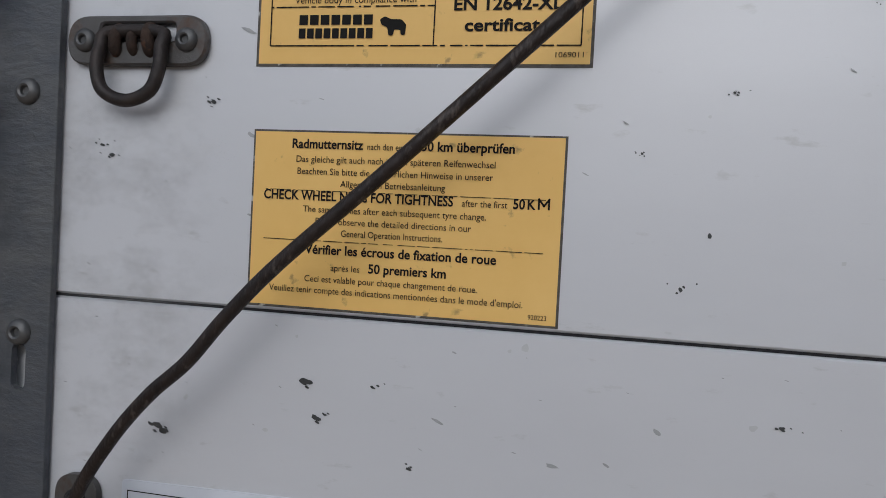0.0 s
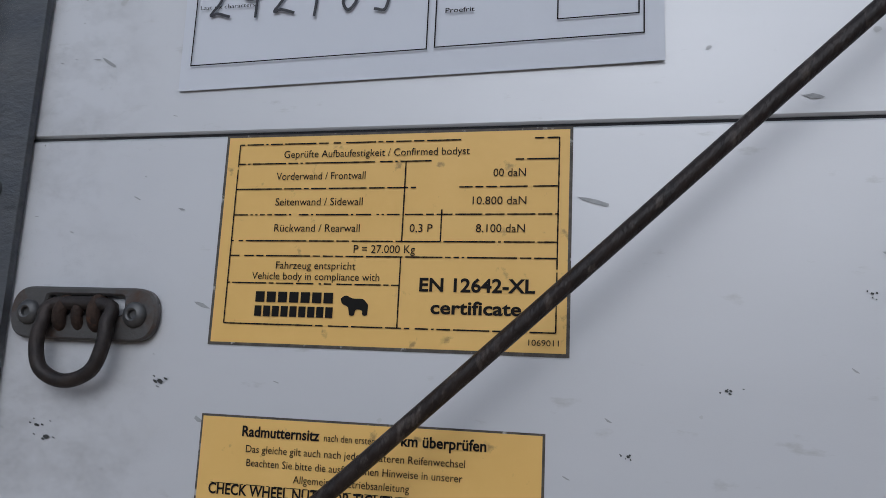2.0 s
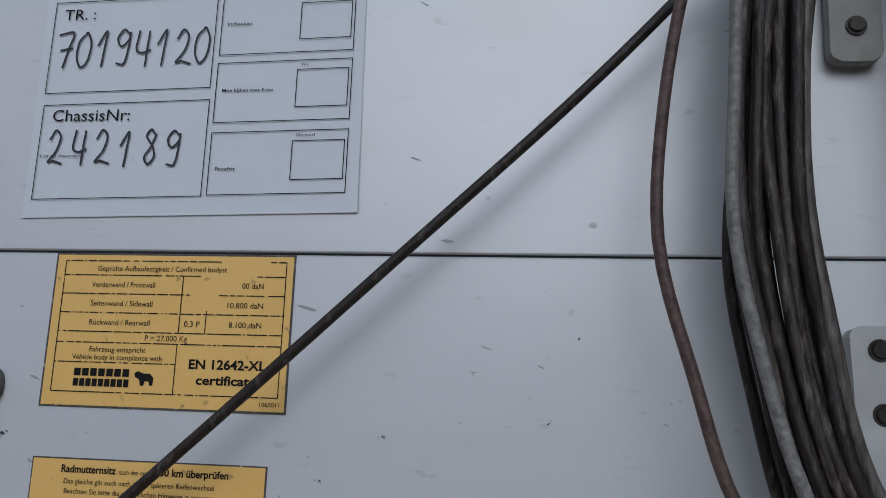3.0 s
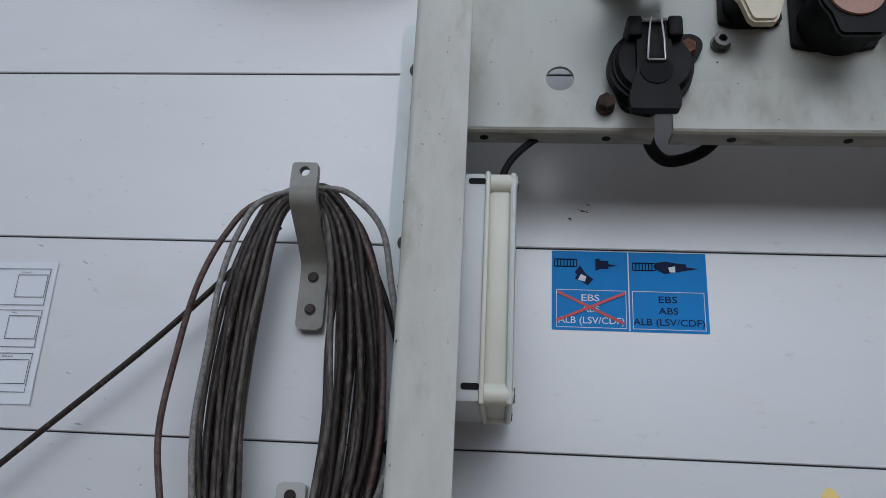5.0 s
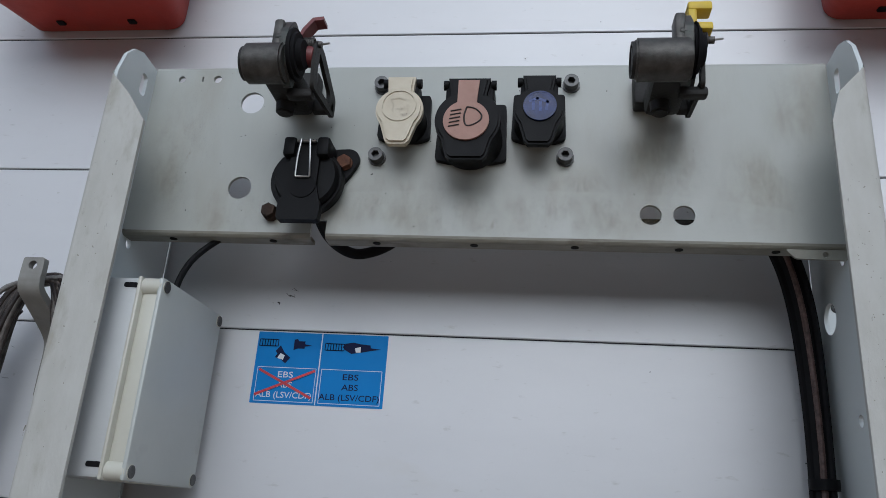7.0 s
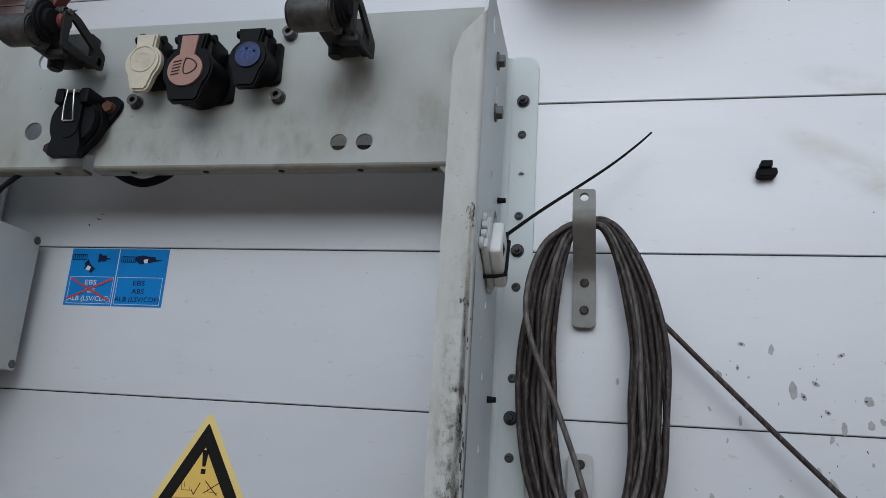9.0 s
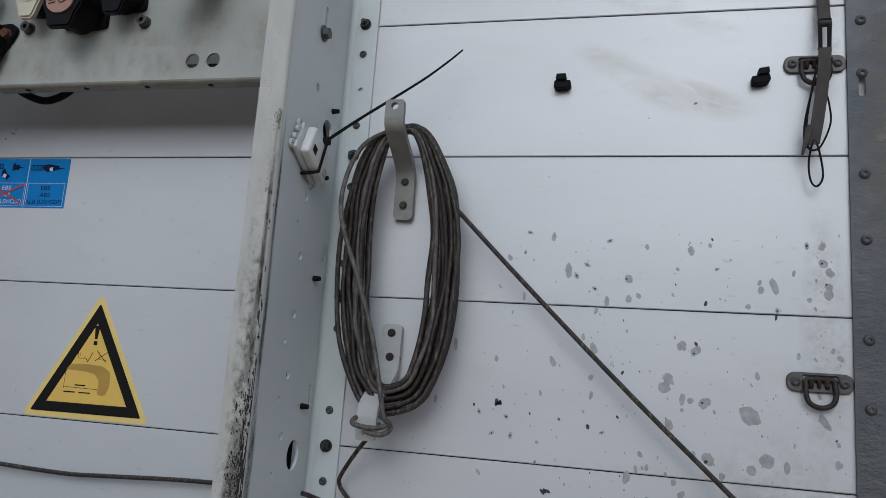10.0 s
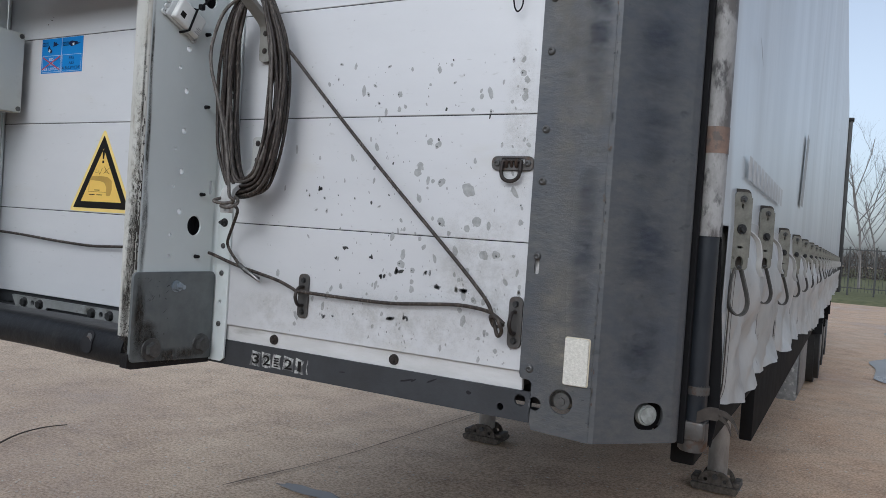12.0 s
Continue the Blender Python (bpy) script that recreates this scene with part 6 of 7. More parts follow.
for a, b, w in ((0.135, 0.37, 0.775), (0.135, 0.37, 0.84)):
    for k in range(7 if w < 0.8 else 9):
        n = 7 if w < 0.8 else 9
        xa = U(a + (b - a) * k / n)
        bm = B()
        quad(bm, xa, xa + (b - a) / n * 0.15 * 0.80, V(w + 0.024), V(w - 0.024), YP)
        part("mark_block", bm, "ink", t)
beast = rounded([(0.385, 0.775), (0.40, 0.76), (0.42, 0.775), (0.45, 0.775), (0.465, 0.80), (0.463, 0.85), (0.45, 0.85), (0.448, 0.825), (0.43, 0.822), (0.426, 0.852), (0.413, 0.852), (0.408, 0.812), (0.39, 0.80)], 0.006, 2)
bm = B()
poly(bm, [(U(u), V(v)) for u, v in beast], YP)
part("mark_shape", bm, "ink", t, "plain black maker shape")

# wheel nut notice
t = thing("wheel_nut_sticker", (-0.8595, 0, 1.4315), "worn yellow wheel nut notice with black text", "sticker", "yellow stickers")
x0, x1, z0, z1 = -0.9298, -0.7888, 1.4322, 1.5122
sheet_on_wall(t, "edge", [(x0, z0), (x1, z0), (x1, z1), (x0, z1)], "ink_grey", -0.0004)
sheet_on_wall(t, "film", [(x0 + 0.0010, z0 + 0.0011), (x1 - 0.0011, z0 + 0.0010), (x1 - 0.0010, z1 - 0.0008), (x0 + 0.0009, z1 - 0.0009)], "yellow")
text_part(t, "text_line", [("Radmutternsitz", U(0.135), V(0.100), 0.0042, 0.0333, 0.024, "LEFT"), ("50 km überprüfen", U(0.845), V(0.097), 0.0042, 0.0405, 0.024, "RIGHT"),
                           ("CHECK WHEEL NUTS FOR TIGHTNESS", U(0.045), V(0.388), 0.0043, 0.0875, 0.022, "LEFT"), ("50", U(0.884), V(0.386), 0.0043, 0.0050, 0.024, "RIGHT"), ("K", U(0.916), V(0.386), 0.0043, 0.0034, 0.024, "RIGHT"),
                           ("Vérifier les écrous de fixation de roue", U(0.50), V(0.685), 0.0042, 0.0865, 0.022, "CENTER"), ("50 premiers km", U(0.655), V(0.775), 0.0041, 0.035, 0.022, "RIGHT")], "ink")
text_part(t, "text_line", [("nach den ersten", U(0.385), V(0.100), 0.0029, 0.021, 0, "LEFT"), ("Das gleiche gilt auch nach jedem späteren Reifenwechsel", U(0.47), V(0.178), 0.0030, 0.090, 0, "CENTER"),
                            ("Beachten Sie bitte die ausführlichen Hinweise in unserer", U(0.47), V(0.245), 0.0030, 0.0885, 0, "CENTER"), ("Allgemeinen Betriebsanleitung", U(0.47), V(0.310), 0.0030, 0.0475, 0, "CENTER"),
                            ("after the first", U(0.693), V(0.386), 0.0029, 0.0195, 0, "LEFT"), ("The same applies after each subsequent tyre change.", U(0.475), V(0.455), 0.0030, 0.083, 0, "CENTER"),
                            ("Please observe the detailed directions in our", U(0.475), V(0.520), 0.0030, 0.0705, 0, "CENTER"), ("General Operation Instructions.", U(0.475), V(0.583), 0.0030, 0.046, 0, "CENTER"),
                            ("après les", U(0.283), V(0.775), 0.0029, 0.0135, 0, "LEFT"), ("Ceci est valable pour chaque changement de roue.", U(0.475), V(0.842), 0.0030, 0.0785, 0, "CENTER"),
                            ("Veuillez tenir compte des indications mentionnées dans le mode d'emploi.", U(0.485), V(0.905), 0.0030, 0.115, 0, "CENTER"), ("920223", U(0.965), V(0.962), 0.0021, 0.0078, 0, "RIGHT")], "ink")
bm, xm = B(), U(0.925)
for a, b in (((0, 0), (0, 0.0040)), ((0, 0.0040), (0.0021, 0.0012)), ((0.0021, 0.0012), (0.0042, 0.0040)), ((0.0042, 0.0040), (0.0042, 0))):
    line(bm, (xm + a[0], V(0.386) + 0.0004 + a[1]), (xm + b[0], V(0.386) + 0.0004 + b[1]), 0.0008, YP)
part("text_line", bm, "ink", t)
for v in (0.335, 0.613):
    part("divider", worn_line(B(), (U(0.05), V(v)), (U(0.945), V(v)), 0.0003, YP, 0.2), "ink", t)

# white label at the wall's foot, only its upper part in sight
t = thing("white_label", (-0.93, 0, 1.27), "white rectangular label with a thin black border", "label")
sheet_on_wall(t, "film", rounded([(-0.990, 1.268), (-0.870, 1.268), (-0.870, 1.347), (-0.990, 1.3445)], 0.002, 2), "paper")
part("border", frame_lines(B(), -0.9865, -0.8735, 1.2715, 1.3395, 0.0005, YP), "ink", t)

# blue coupling sticker
t = thing("coupling_sticker", (-0.1565, 0, 1.750), "blue brake coupling sticker with a crossed-out half", "sticker")
x0, x1, z0, z1 = -0.2315, -0.0805, 1.7503, 1.8313
sheet_on_wall(t, "film", rounded([(x0, z0), (x1, z0), (x1, z1), (x0, z1)], 0.001, 2), "blue_film")
bm = B()
line(bm, (U(0.498), z0 + 0.001), (U(0.498), z1 - 0.001), 0.0012, YP)
part("divider", bm, "white_print", t)
for a, b in ((0.03, 0.478), (0.52, 0.975)):
    part("text_frame", frame_lines(B(), U(a), U(b), V(0.965), V(0.50), 0.0006, YP), "white_print", t)
for cx in (0.19, 0.765):
    bm = B()
    poly(bm, [(U(cx - 0.02), V(0.37)), (U(cx + 0.025), V(0.395)), (U(cx + 0.035), V(0.33)), (U(cx), V(0.30))] if cx < 0.5 else [(U(cx), V(0.25)), (U(cx + 0.035), V(0.25)), (U(cx + 0.035), V(0.17)), (U(cx - 0.01), V(0.19))], YP - 0.0006)
    part("white_patch", bm, "white_print", t)
text_part(t, "text_line", [("EBS", U(0.25), V(0.635), 0.0068, 0.0175, 0.006, "CENTER"), ("ABS", U(0.25), V(0.775), 0.0068, 0.0175, 0.006, "CENTER"), ("ALB (LSV/CDF)", U(0.252), V(0.915), 0.0068, 0.064, 0.006, "CENTER")], "white_print")
text_part(t, "text_line", [("EBS", U(0.745), V(0.635), 0.0068, 0.0178, 0.006, "CENTER"), ("ABS", U(0.745), V(0.775), 0.0068, 0.0188, 0.006, "CENTER"), ("ALB (LSV/CDF)", U(0.745), V(0.915), 0.0068, 0.068, 0.006, "CENTER")], "navy_print")
bm = B()
line(bm, (U(0.05), V(0.54)), (U(0.455), V(0.90)), 0.0028, YP - 0.0004)
line(bm, (U(0.04), V(0.88)), (U(0.465), V(0.535)), 0.0028, YP - 0.0008)
part("red_cross", bm, "red_print", t)
bm = B()
for cx, cz, w in ((0.09, 0.155, 0.062), (0.60, 0.185, 0.062)):
    for k in range(7):
        xx = U(cx - w + 2 * w * k / 6)
        frame_lines(bm, xx - 0.0016, xx + 0.0016, V(cz + 0.045), V(cz - 0.045), 0.0009, YP)
    for s in (-1, 1):
        line(bm, (U(cx - w), V(cz + 0.048 * s)), (U(cx + w), V(cz + 0.048 * s)), 0.0009, YP)
poly(bm, [(U(a), V(b)) for a, b in ((0.15, 0.27), (0.185, 0.19), (0.22, 0.29), (0.27, 0.36), (0.235, 0.44), (0.19, 0.38), (0.15, 0.36), (0.165, 0.31))], YP - 0.0003)
poly(bm, [(U(a), V(b)) for a, b in ((0.285, 0.10), (0.31, 0.09), (0.32, 0.12), (0.37, 0.12), (0.37, 0.16), (0.43, 0.18), (0.37, 0.195), (0.37, 0.225), (0.32, 0.225), (0.285, 0.25))], YP)
poly(bm, [(U(a), V(b)) for a, b in ((0.66, 0.18), (0.68, 0.13), (0.74, 0.11), (0.80, 0.13), (0.87, 0.14), (0.875, 0.18), (0.955, 0.195), (0.875, 0.22), (0.80, 0.25), (0.73, 0.27), (0.68, 0.22))], YP)
part("coupling_picture", bm, "navy_print", t)

# warning triangle
t = thing("warning_sticker", (0.0145, 0, 1.432), "yellow triangular warning sticker with a black border", "sticker")
tri = [(-0.095, 1.4325), (0.1215, 1.4335), (0.0145, 1.6195)]
sheet_on_wall(t, "film", rounded(tri, 0.012, 6), "yellow_bright")
c = Vector((0.0138, 1.4945))
shrink = lambda f: [tuple(c + (Vector(p) - c) * f) for p in tri]
part("inner_film", plate(B(), shrink(0.64), [], XZ, -0.0008, -0.0006), "ochre_film", t)
part("border", plate(B(), rounded(shrink(0.875), 0.003, 3), [shrink(0.635)], XZ, YP, -0.0007), "ink", t, "black triangle border")
bm = B()
poly(bm, [(0.0105, 1.5705), (0.0195, 1.5705), (0.0172, 1.5505), (0.0128, 1.5505)], YP)
poly(bm, [(0.0118, 1.5475), (0.0182, 1.5475), (0.0182, 1.5415), (0.0118, 1.5415)], YP)
part("exclamation_mark", bm, "ink", t)
for name, strokes, w in (("check_mark", (((0.002, 1.522), (0.006, 1.5165)), ((0.006, 1.5165), (0.013, 1.5305))), 0.0011),
                         ("cross_mark", (((0.019, 1.519), (0.040, 1.533)), ((0.020, 1.5335), (0.037, 1.5175))), 0.0011),
                         ("dimension_line", (((-0.029, 1.478), (0.029, 1.477)), ((-0.029, 1.503), (-0.029, 1.476))), 0.0007),
                         ("pictogram", (((-0.012, 1.531), (-0.011, 1.521)), ((-0.011, 1.521), (0.0, 1.521)), ((0.0, 1.521), (0.0, 1.525)), ((-0.008, 1.531), (-0.0075, 1.5245))), 0.0006),
                         ("pictogram", (((0.024, 1.531), (0.025, 1.521)), ((0.025, 1.521), (0.038, 1.520))), 0.0006)):
    bm = B()
    for a, b in strokes:
        line(bm, a, b, w, YP)
    part(name, bm, "ink", t)
for xa, xb, z in ((-0.01, 0.008, 1.4805), (-0.028, -0.008, 1.470), (-0.002, 0.018, 1.470)):
    part("print_bar", quad(B(), xa, xb, z, z + 0.0018, YP), "ink", t)
bm = B()
poly(bm, rounded([(-0.030, 1.503), (-0.022, 1.512), (0.010, 1.513), (0.034, 1.511), (0.048, 1.503), (0.049, 1.483), (0.044, 1.469), (0.030, 1.469), (0.030, 1.489), (0.022, 1.499), (0.006, 1.502), (-0.020, 1.503)], 0.004, 3), YP)
part("vehicle_outline", bm, mat("ochre_print", (0.50, 0.31, 0.06), 0.5), t, "ochre vehicle outline")

# ---- paper form ----
t = thing("paper_form", (-0.851, 0, 1.653), "white paper form with handwritten numbers taped to the wall", "paper")
bm = B()
nx, nz = 14, 10
for layer in (0, 1):
    vs = []
    for i in range(nx + 1):
        col = []
        for j in range(nz + 1):
            u, v = i / nx, j / nz
            x = -0.957 + 0.2115 * u - 0.002 * v
            z = 1.6530 + 0.1485 * v + 0.0040 * u
            lift = 0.0012 + 0.0007 * (u > 0.9) * (1 - v) * (u - 0.9) * 10 * (v < 0.25) + 0.0004 * noise.noise((u * 4, v * 3, 1))
            col.append(bm.verts.new((x, -lift + 0.0003 * layer, z)))
        vs.append(col)
    for i in range(nx):
        for j in range(nz):
            bm.faces.new((vs[i][j], vs[i + 1][j], vs[i + 1][j + 1], vs[i][j + 1]))
part("sheet", bm, "paper", t)
YF = -0.0022
tilt = lambda x: (x + 0.957) * 0.0190


def cell(x0, x1, z0, z1, w=0.00055):
    bm = B()
    for a, b in (((x0, z0), (x1, z0)), ((x1, z0), (x1, z1)), ((x1, z1), (x0, z1)), ((x0, z1), (x0, z0))):
        line(bm, (a[0], a[1] + tilt(a[0])), (b[0], b[1] + tilt(b[0])), w, YF)
    part("form_cell", bm, "ink", t)


cell(-0.952, -0.8425, 1.7335, 1.7955)
cell(-0.9515, -0.8420, 1.6645, 1.7255)
for z0, z1 in ((1.7545, 1.7935), (1.7105, 1.7490), (1.6650, 1.7040)):
    cell(-0.8385, -0.7535, z0, z1)
    cell(-0.7875, -0.7555, z0 + 0.0085, z0 + 0.0325)
text_part(t, "text_line", [("TR. :", -0.9455, 1.7835, 0.0075, 0.0215, 0, "LEFT"), ("ChassisNr:", -0.9445, 1.7150, 0.0078, 0.0515, 0, "LEFT"), ("Last six characters", -0.9495, 1.6915, 0.0020, 0.027, 0, "LEFT"),
                           ("Inchecken", -0.8345, 1.7765, 0.0022, 0.0155, 0.01, "LEFT"), ("Mee kijken met Foto", -0.8345, 1.7325, 0.0022, 0.0325, 0.01, "LEFT"), ("Proefrit", -0.8345, 1.6825, 0.0022, 0.0125, 0.01, "LEFT"),
                           ("Gereed", -0.7855, 1.7925, 0.0020, 0.0105, 0, "LEFT"), ("Wit", -0.7855, 1.7485, 0.0020, 0.005, 0, "LEFT"), ("Gereed", -0.7855, 1.7035, 0.0020, 0.0115, 0, "LEFT")], "ink", YF)
DIGIT = {
    "7": [[(0.05, 0.95), (0.6, 1.0), (0.45, 0.5), (0.3, 0.0)], [(0.15, 0.5), (0.6, 0.55)]],
    "0": [[(0.4, 1.0), (0.1, 0.75), (0.05, 0.3), (0.25, 0.0), (0.5, 0.2), (0.58, 0.65), (0.45, 0.95), (0.35, 1.0)]],
    "1": [[(0.1, 0.6), (0.4, 1.0), (0.36, 0.5), (0.3, 0.0)]],
    "9": [[(0.55, 0.85), (0.3, 1.0), (0.08, 0.75), (0.25, 0.52), (0.52, 0.7), (0.56, 0.9), (0.52, 0.4), (0.4, 0.02), (0.12, 0.03)]],
    "4": [[(0.15, 1.0), (0.08, 0.5), (0.3, 0.38), (0.62, 0.45)], [(0.55, 0.98), (0.5, 0.5), (0.48, 0.0)]],
    "2": [[(0.1, 0.75), (0.3, 1.0), (0.52, 0.8), (0.4, 0.4), (0.1, 0.08), (0.3, 0.1), (0.66, 0.02)]],
    "8": [[(0.5, 0.85), (0.3, 1.0), (0.15, 0.8), (0.42, 0.5), (0.5, 0.2), (0.28, 0.0), (0.12, 0.2), (0.35, 0.5), (0.52, 0.85)]],
}


def handwriting(txt, x, z, h, step, seed):
    bm = B()
    r = random.Random(seed)
    for ch in txt:
        dz = 0.0015 * (r.random() - 0.5)
        for stroke in DIGIT[ch]:
            p = smooth_path([(a * h * 0.72, 0, b * h) for a, b in stroke], 6)
            for a, b in zip(p, p[1:]):
                line(bm, (x + a.x, z + a.z + dz), (x + b.x, z + b.z + dz), 0.0013, YF - 0.0002 * r.random())
        x += step * (0.94 + 0.12 * r.random())
    return bm


part("upper_number", handwriting("70194120", -0.9475, 1.7515, 0.0235, 0.0132, 1), "pen", t, "black handwritten number")
part("lower_number", handwriting("242189", -0.9455, 1.6862, 0.0220, 0.0155, 2), "pen", t, "black handwritten number")

# ---- worn spots and chips of the wall paint ----


def blob(bm, x, z, r, y, rnd, long=1.0, ang=0.0):
    k = 8 if r < 0.002 else 16
    c, s = math.cos(ang), math.sin(ang)
    pts, q = [], r
    for i in range(k):
        a = 2 * math.pi * i / k
        q = r * (0.6 + 0.55 * rnd.random()) if k < 16 else 0.55 * q + 0.45 * r * (0.55 + 0.75 * rnd.random())
        u, v = q * math.cos(a) * long, q * math.sin(a)
        pts.append((x + u * c - v * s, y, z + u * s + v * c))
    bm.faces.new([bm.verts.new(p) for p in pts])


def clear_of_joint(z):
    return min(abs(z - j) for j in JOINTS) > 0.003


rnd = random.Random(21)
grey, dark, pale = B(), B(), B()
BIG = [(0.785, 1.669, 12), (0.784, 1.645, 9), (0.850, 1.589, 12), (0.867, 1.582, 13), (0.834, 1.549, 15), (0.830, 1.538, 18), (0.878, 1.520, 14), (0.929, 1.510, 25), (0.883, 1.455, 20), (0.947, 1.459, 20), (0.932, 1.446, 14), (0.964, 1.406, 17),
       (0.987, 1.407, 15), (0.852, 1.410, 10), (0.808, 1.380, 15), (1.018, 1.658, 14), (1.019, 1.670, 10), (1.020, 1.686, 11), (1.012, 1.697, 13), (0.834, 1.337, 11), (0.936, 1.377, 12), (0.834, 1.370, 11), (0.951, 1.331, 11), (1.030, 1.583, 8)]
CHIP = [(0.657, 1.728, 6), (0.652, 1.701, 5), (0.720, 1.672, 6), (0.733, 1.687, 6), (0.744, 1.656, 6), (0.761, 1.719, 6), (0.624, 1.503, 10), (0.602, 1.490, 6), (0.638, 1.486, 6), (0.620, 1.464, 5), (0.644, 1.463, 6), (0.705, 1.488, 5),
        (0.758, 1.476, 5), (0.677, 1.433, 5), (0.688, 1.398, 8), (0.747, 1.386, 8), (0.770, 1.355, 10), (0.802, 1.367, 13), (0.882, 1.347, 12), (0.931, 1.345, 13), (0.670, 1.379, 6), (0.793, 1.283, 13), (0.823, 1.288, 9), (0.650, 1.272, 9),
        (0.672, 1.274, 6), (0.716, 1.283, 5), (0.860, 1.369, 9), (0.892, 1.686, 5), (0.962, 1.637, 6), (0.996, 1.719, 6)]
for x, z, s in BIG:
    for k in range(3):
        blob(grey, x + 0.003 * rnd.random(), z + 0.004 * (rnd.random() - 0.5), s * 0.00042 * (1 - 0.25 * k), -0.0002 - 0.0001 * k, rnd, 1.0 + 0.4 * rnd.random(), rnd.random() * 3)
    if rnd.random() < 0.4:
        blob(dark, x + s * 0.0004 * (rnd.random() - 0.5), z + s * 0.0004 * (rnd.random() - 0.5), s * 0.00012, -0.0007, rnd)
for x, z, s in CHIP:
    m = grey if z > 1.40 and s < 9 else dark
    for k in range(1 if m is grey else 3):
        blob(m, x + s * 0.0005 * k * rnd.random(), z + 0.003 * (rnd.random() - 0.5) * k, s * (0.00042 if m is grey else 0.00026), -0.0005, rnd, 1.2 + 1.0 * rnd.random(), rnd.random() * 3)
    if m is grey:
        blob(dark, x, z, s * 0.00022, -0.0008, rnd, 1.3, rnd.random() * 3)
for i in range(380):
    x = 0.50 + 0.535 * rnd.random() ** 0.62
    z = 1.236 + 0.50 * rnd.random() ** 1.25
    if not clear_of_joint(z):
        continue
    s = 0.0007 + 0.0034 * rnd.random() ** 3
    q = rnd.random()
    blob(grey if q < 0.8 else dark, x, z, s * (1.2 if q < 0.8 else 0.6), -0.00035, rnd, 1 + 1.6 * rnd.random(), 1.2 + rnd.random())
for i in range(90):
    x, z = -1.03 + 2.06 * rnd.random(), 1.24 + 1.15 * rnd.random()
    if clear_of_joint(z):
        blob(dark, x, z, 0.0003 + 0.0005 * rnd.random(), -0.0003, rnd, 1 + rnd.random(), rnd.random() * 3)
for x, z, s, l in ((-0.973, 1.372, 0.0022, 2.2), (-0.969, 1.3695, 0.0018, 2.0), (-0.894, 1.384, 0.0016, 2.2), (-0.899, 1.400, 0.002, 2.5), (-1.003, 1.498, 0.0011, 2.6), (-1.008, 1.503, 0.0009, 2.4), (-0.951, 1.524, 0.0012, 2.4), (-0.741, 1.452, 0.0014, 1.0), (-0.759, 1.506, 0.0008, 1.3),
                   (-0.868, 1.40, 0.0010, 1.8), (-0.85, 1.366, 0.0012, 1.5), (-0.70, 1.40, 0.0011, 1.7), (-0.725, 1.531, 0.0008, 1.5), (-0.676, 1.567, 0.0009, 1.0), (-0.635, 1.541, 0.0009, 1.0), (0.864, 1.905, 0.0022, 1.0), (-0.20, 1.875, 0.0014, 3.0), (-0.214, 1.866, 0.001, 3.0), (-0.195, 1.882, 0.0009, 3.0)):
    for k in range(6):
        blob(dark, x + 0.0030 * k * (rnd.random() - 0.45), z + 0.0013 * (rnd.random() - 0.5) * k, s * (0.62 - 0.07 * k), -0.0004 - 0.00005 * k, rnd, l, -0.4)
for i in range(70):
    x, z = -1.02 + 0.55 * rnd.random(), 1.30 + 0.75 * rnd.random()
    if clear_of_joint(z):
        blob(pale, x, z, 0.0007 + 0.0014 * rnd.random() ** 2, -0.00022, rnd, 1 + 0.5 * rnd.random(), rnd.random())
for i in range(150):
    x, z = -1.03 + 0.50 * rnd.random() ** 1.3, 1.33 + 0.50 * rnd.random()
    if clear_of_joint(z):
        blob(grey, x, z, 0.0002 + 0.0009 * rnd.random() ** 3, -0.0003, rnd, 2 + 5 * rnd.random(), -0.35 + 0.5 * (rnd.random() - 0.5))
single("bare_spots", grey, "stain", "scattered grey bare spots in the wall paint", "paint wear", kind="stuff")
single("paint_chips", dark, "chip", "scattered dark paint chips on the wall", "paint wear", kind="stuff")
single("dried_drops", pale, "pale_spot", "pale dried drops on the wall panels", "paint wear", kind="stuff")

# grime along the uprights' front edges: long thin smears on the bend, thickest low down
bm, faint = B(), B()
for i in range(5200):
    sx = 1 if rnd.random() < 0.88 else -1
    z = 1.165 + (0.80 if sx > 0 else 0.56) * rnd.random() ** 1.7
    low = max(0, 1 - (z - 1.165) / 0.80)
    if noise.noise((z * 14, 4.0 * sx, 0)) + 0.6 * noise.noise((z * 47, 2.0 * sx, 0)) < 0.28 - 0.95 * low * low:
        continue
    q = rnd.random() ** 2.2 * (0.25 + 0.75 * low * low)
    x = 0.3742 - 0.030 * q
    y = -0.1921
    blob(bm if z < 1.50 else faint, AXIS + sx * (x - AXIS), z, 0.00018 + 0.00085 * rnd.random() ** 3, y - 0.0002, rnd, 1.2 + 4 * rnd.random() ** 2, 1.57 + 0.35 * (rnd.random() - 0.5))
for i in range(750):
    sx = 1 if rnd.random() < 0.7 else -1
    z = 1.23 + 0.72 * rnd.random() ** 2.4
    x = 0.345 + 0.026 * rnd.random()
    blob(bm if z < 1.42 else faint, AXIS + sx * (x - AXIS), z, 0.00015 + 0.0006 * rnd.random() ** 4, -0.1924, rnd, 1 + 1.5 * rnd.random(), 3 * rnd.random())
for i in range(70):
    x, z = -0.34 + 0.70 * rnd.random(), 1.915 + 0.185 * rnd.random() ** (0.5 if rnd.random() < 0.5 else 1.5)
    blob(bm, x, z, 0.0002 + 0.0006 * rnd.random() ** 3, -0.1173, rnd, 1 + 1.5 * rnd.random(), 3 * rnd.random())
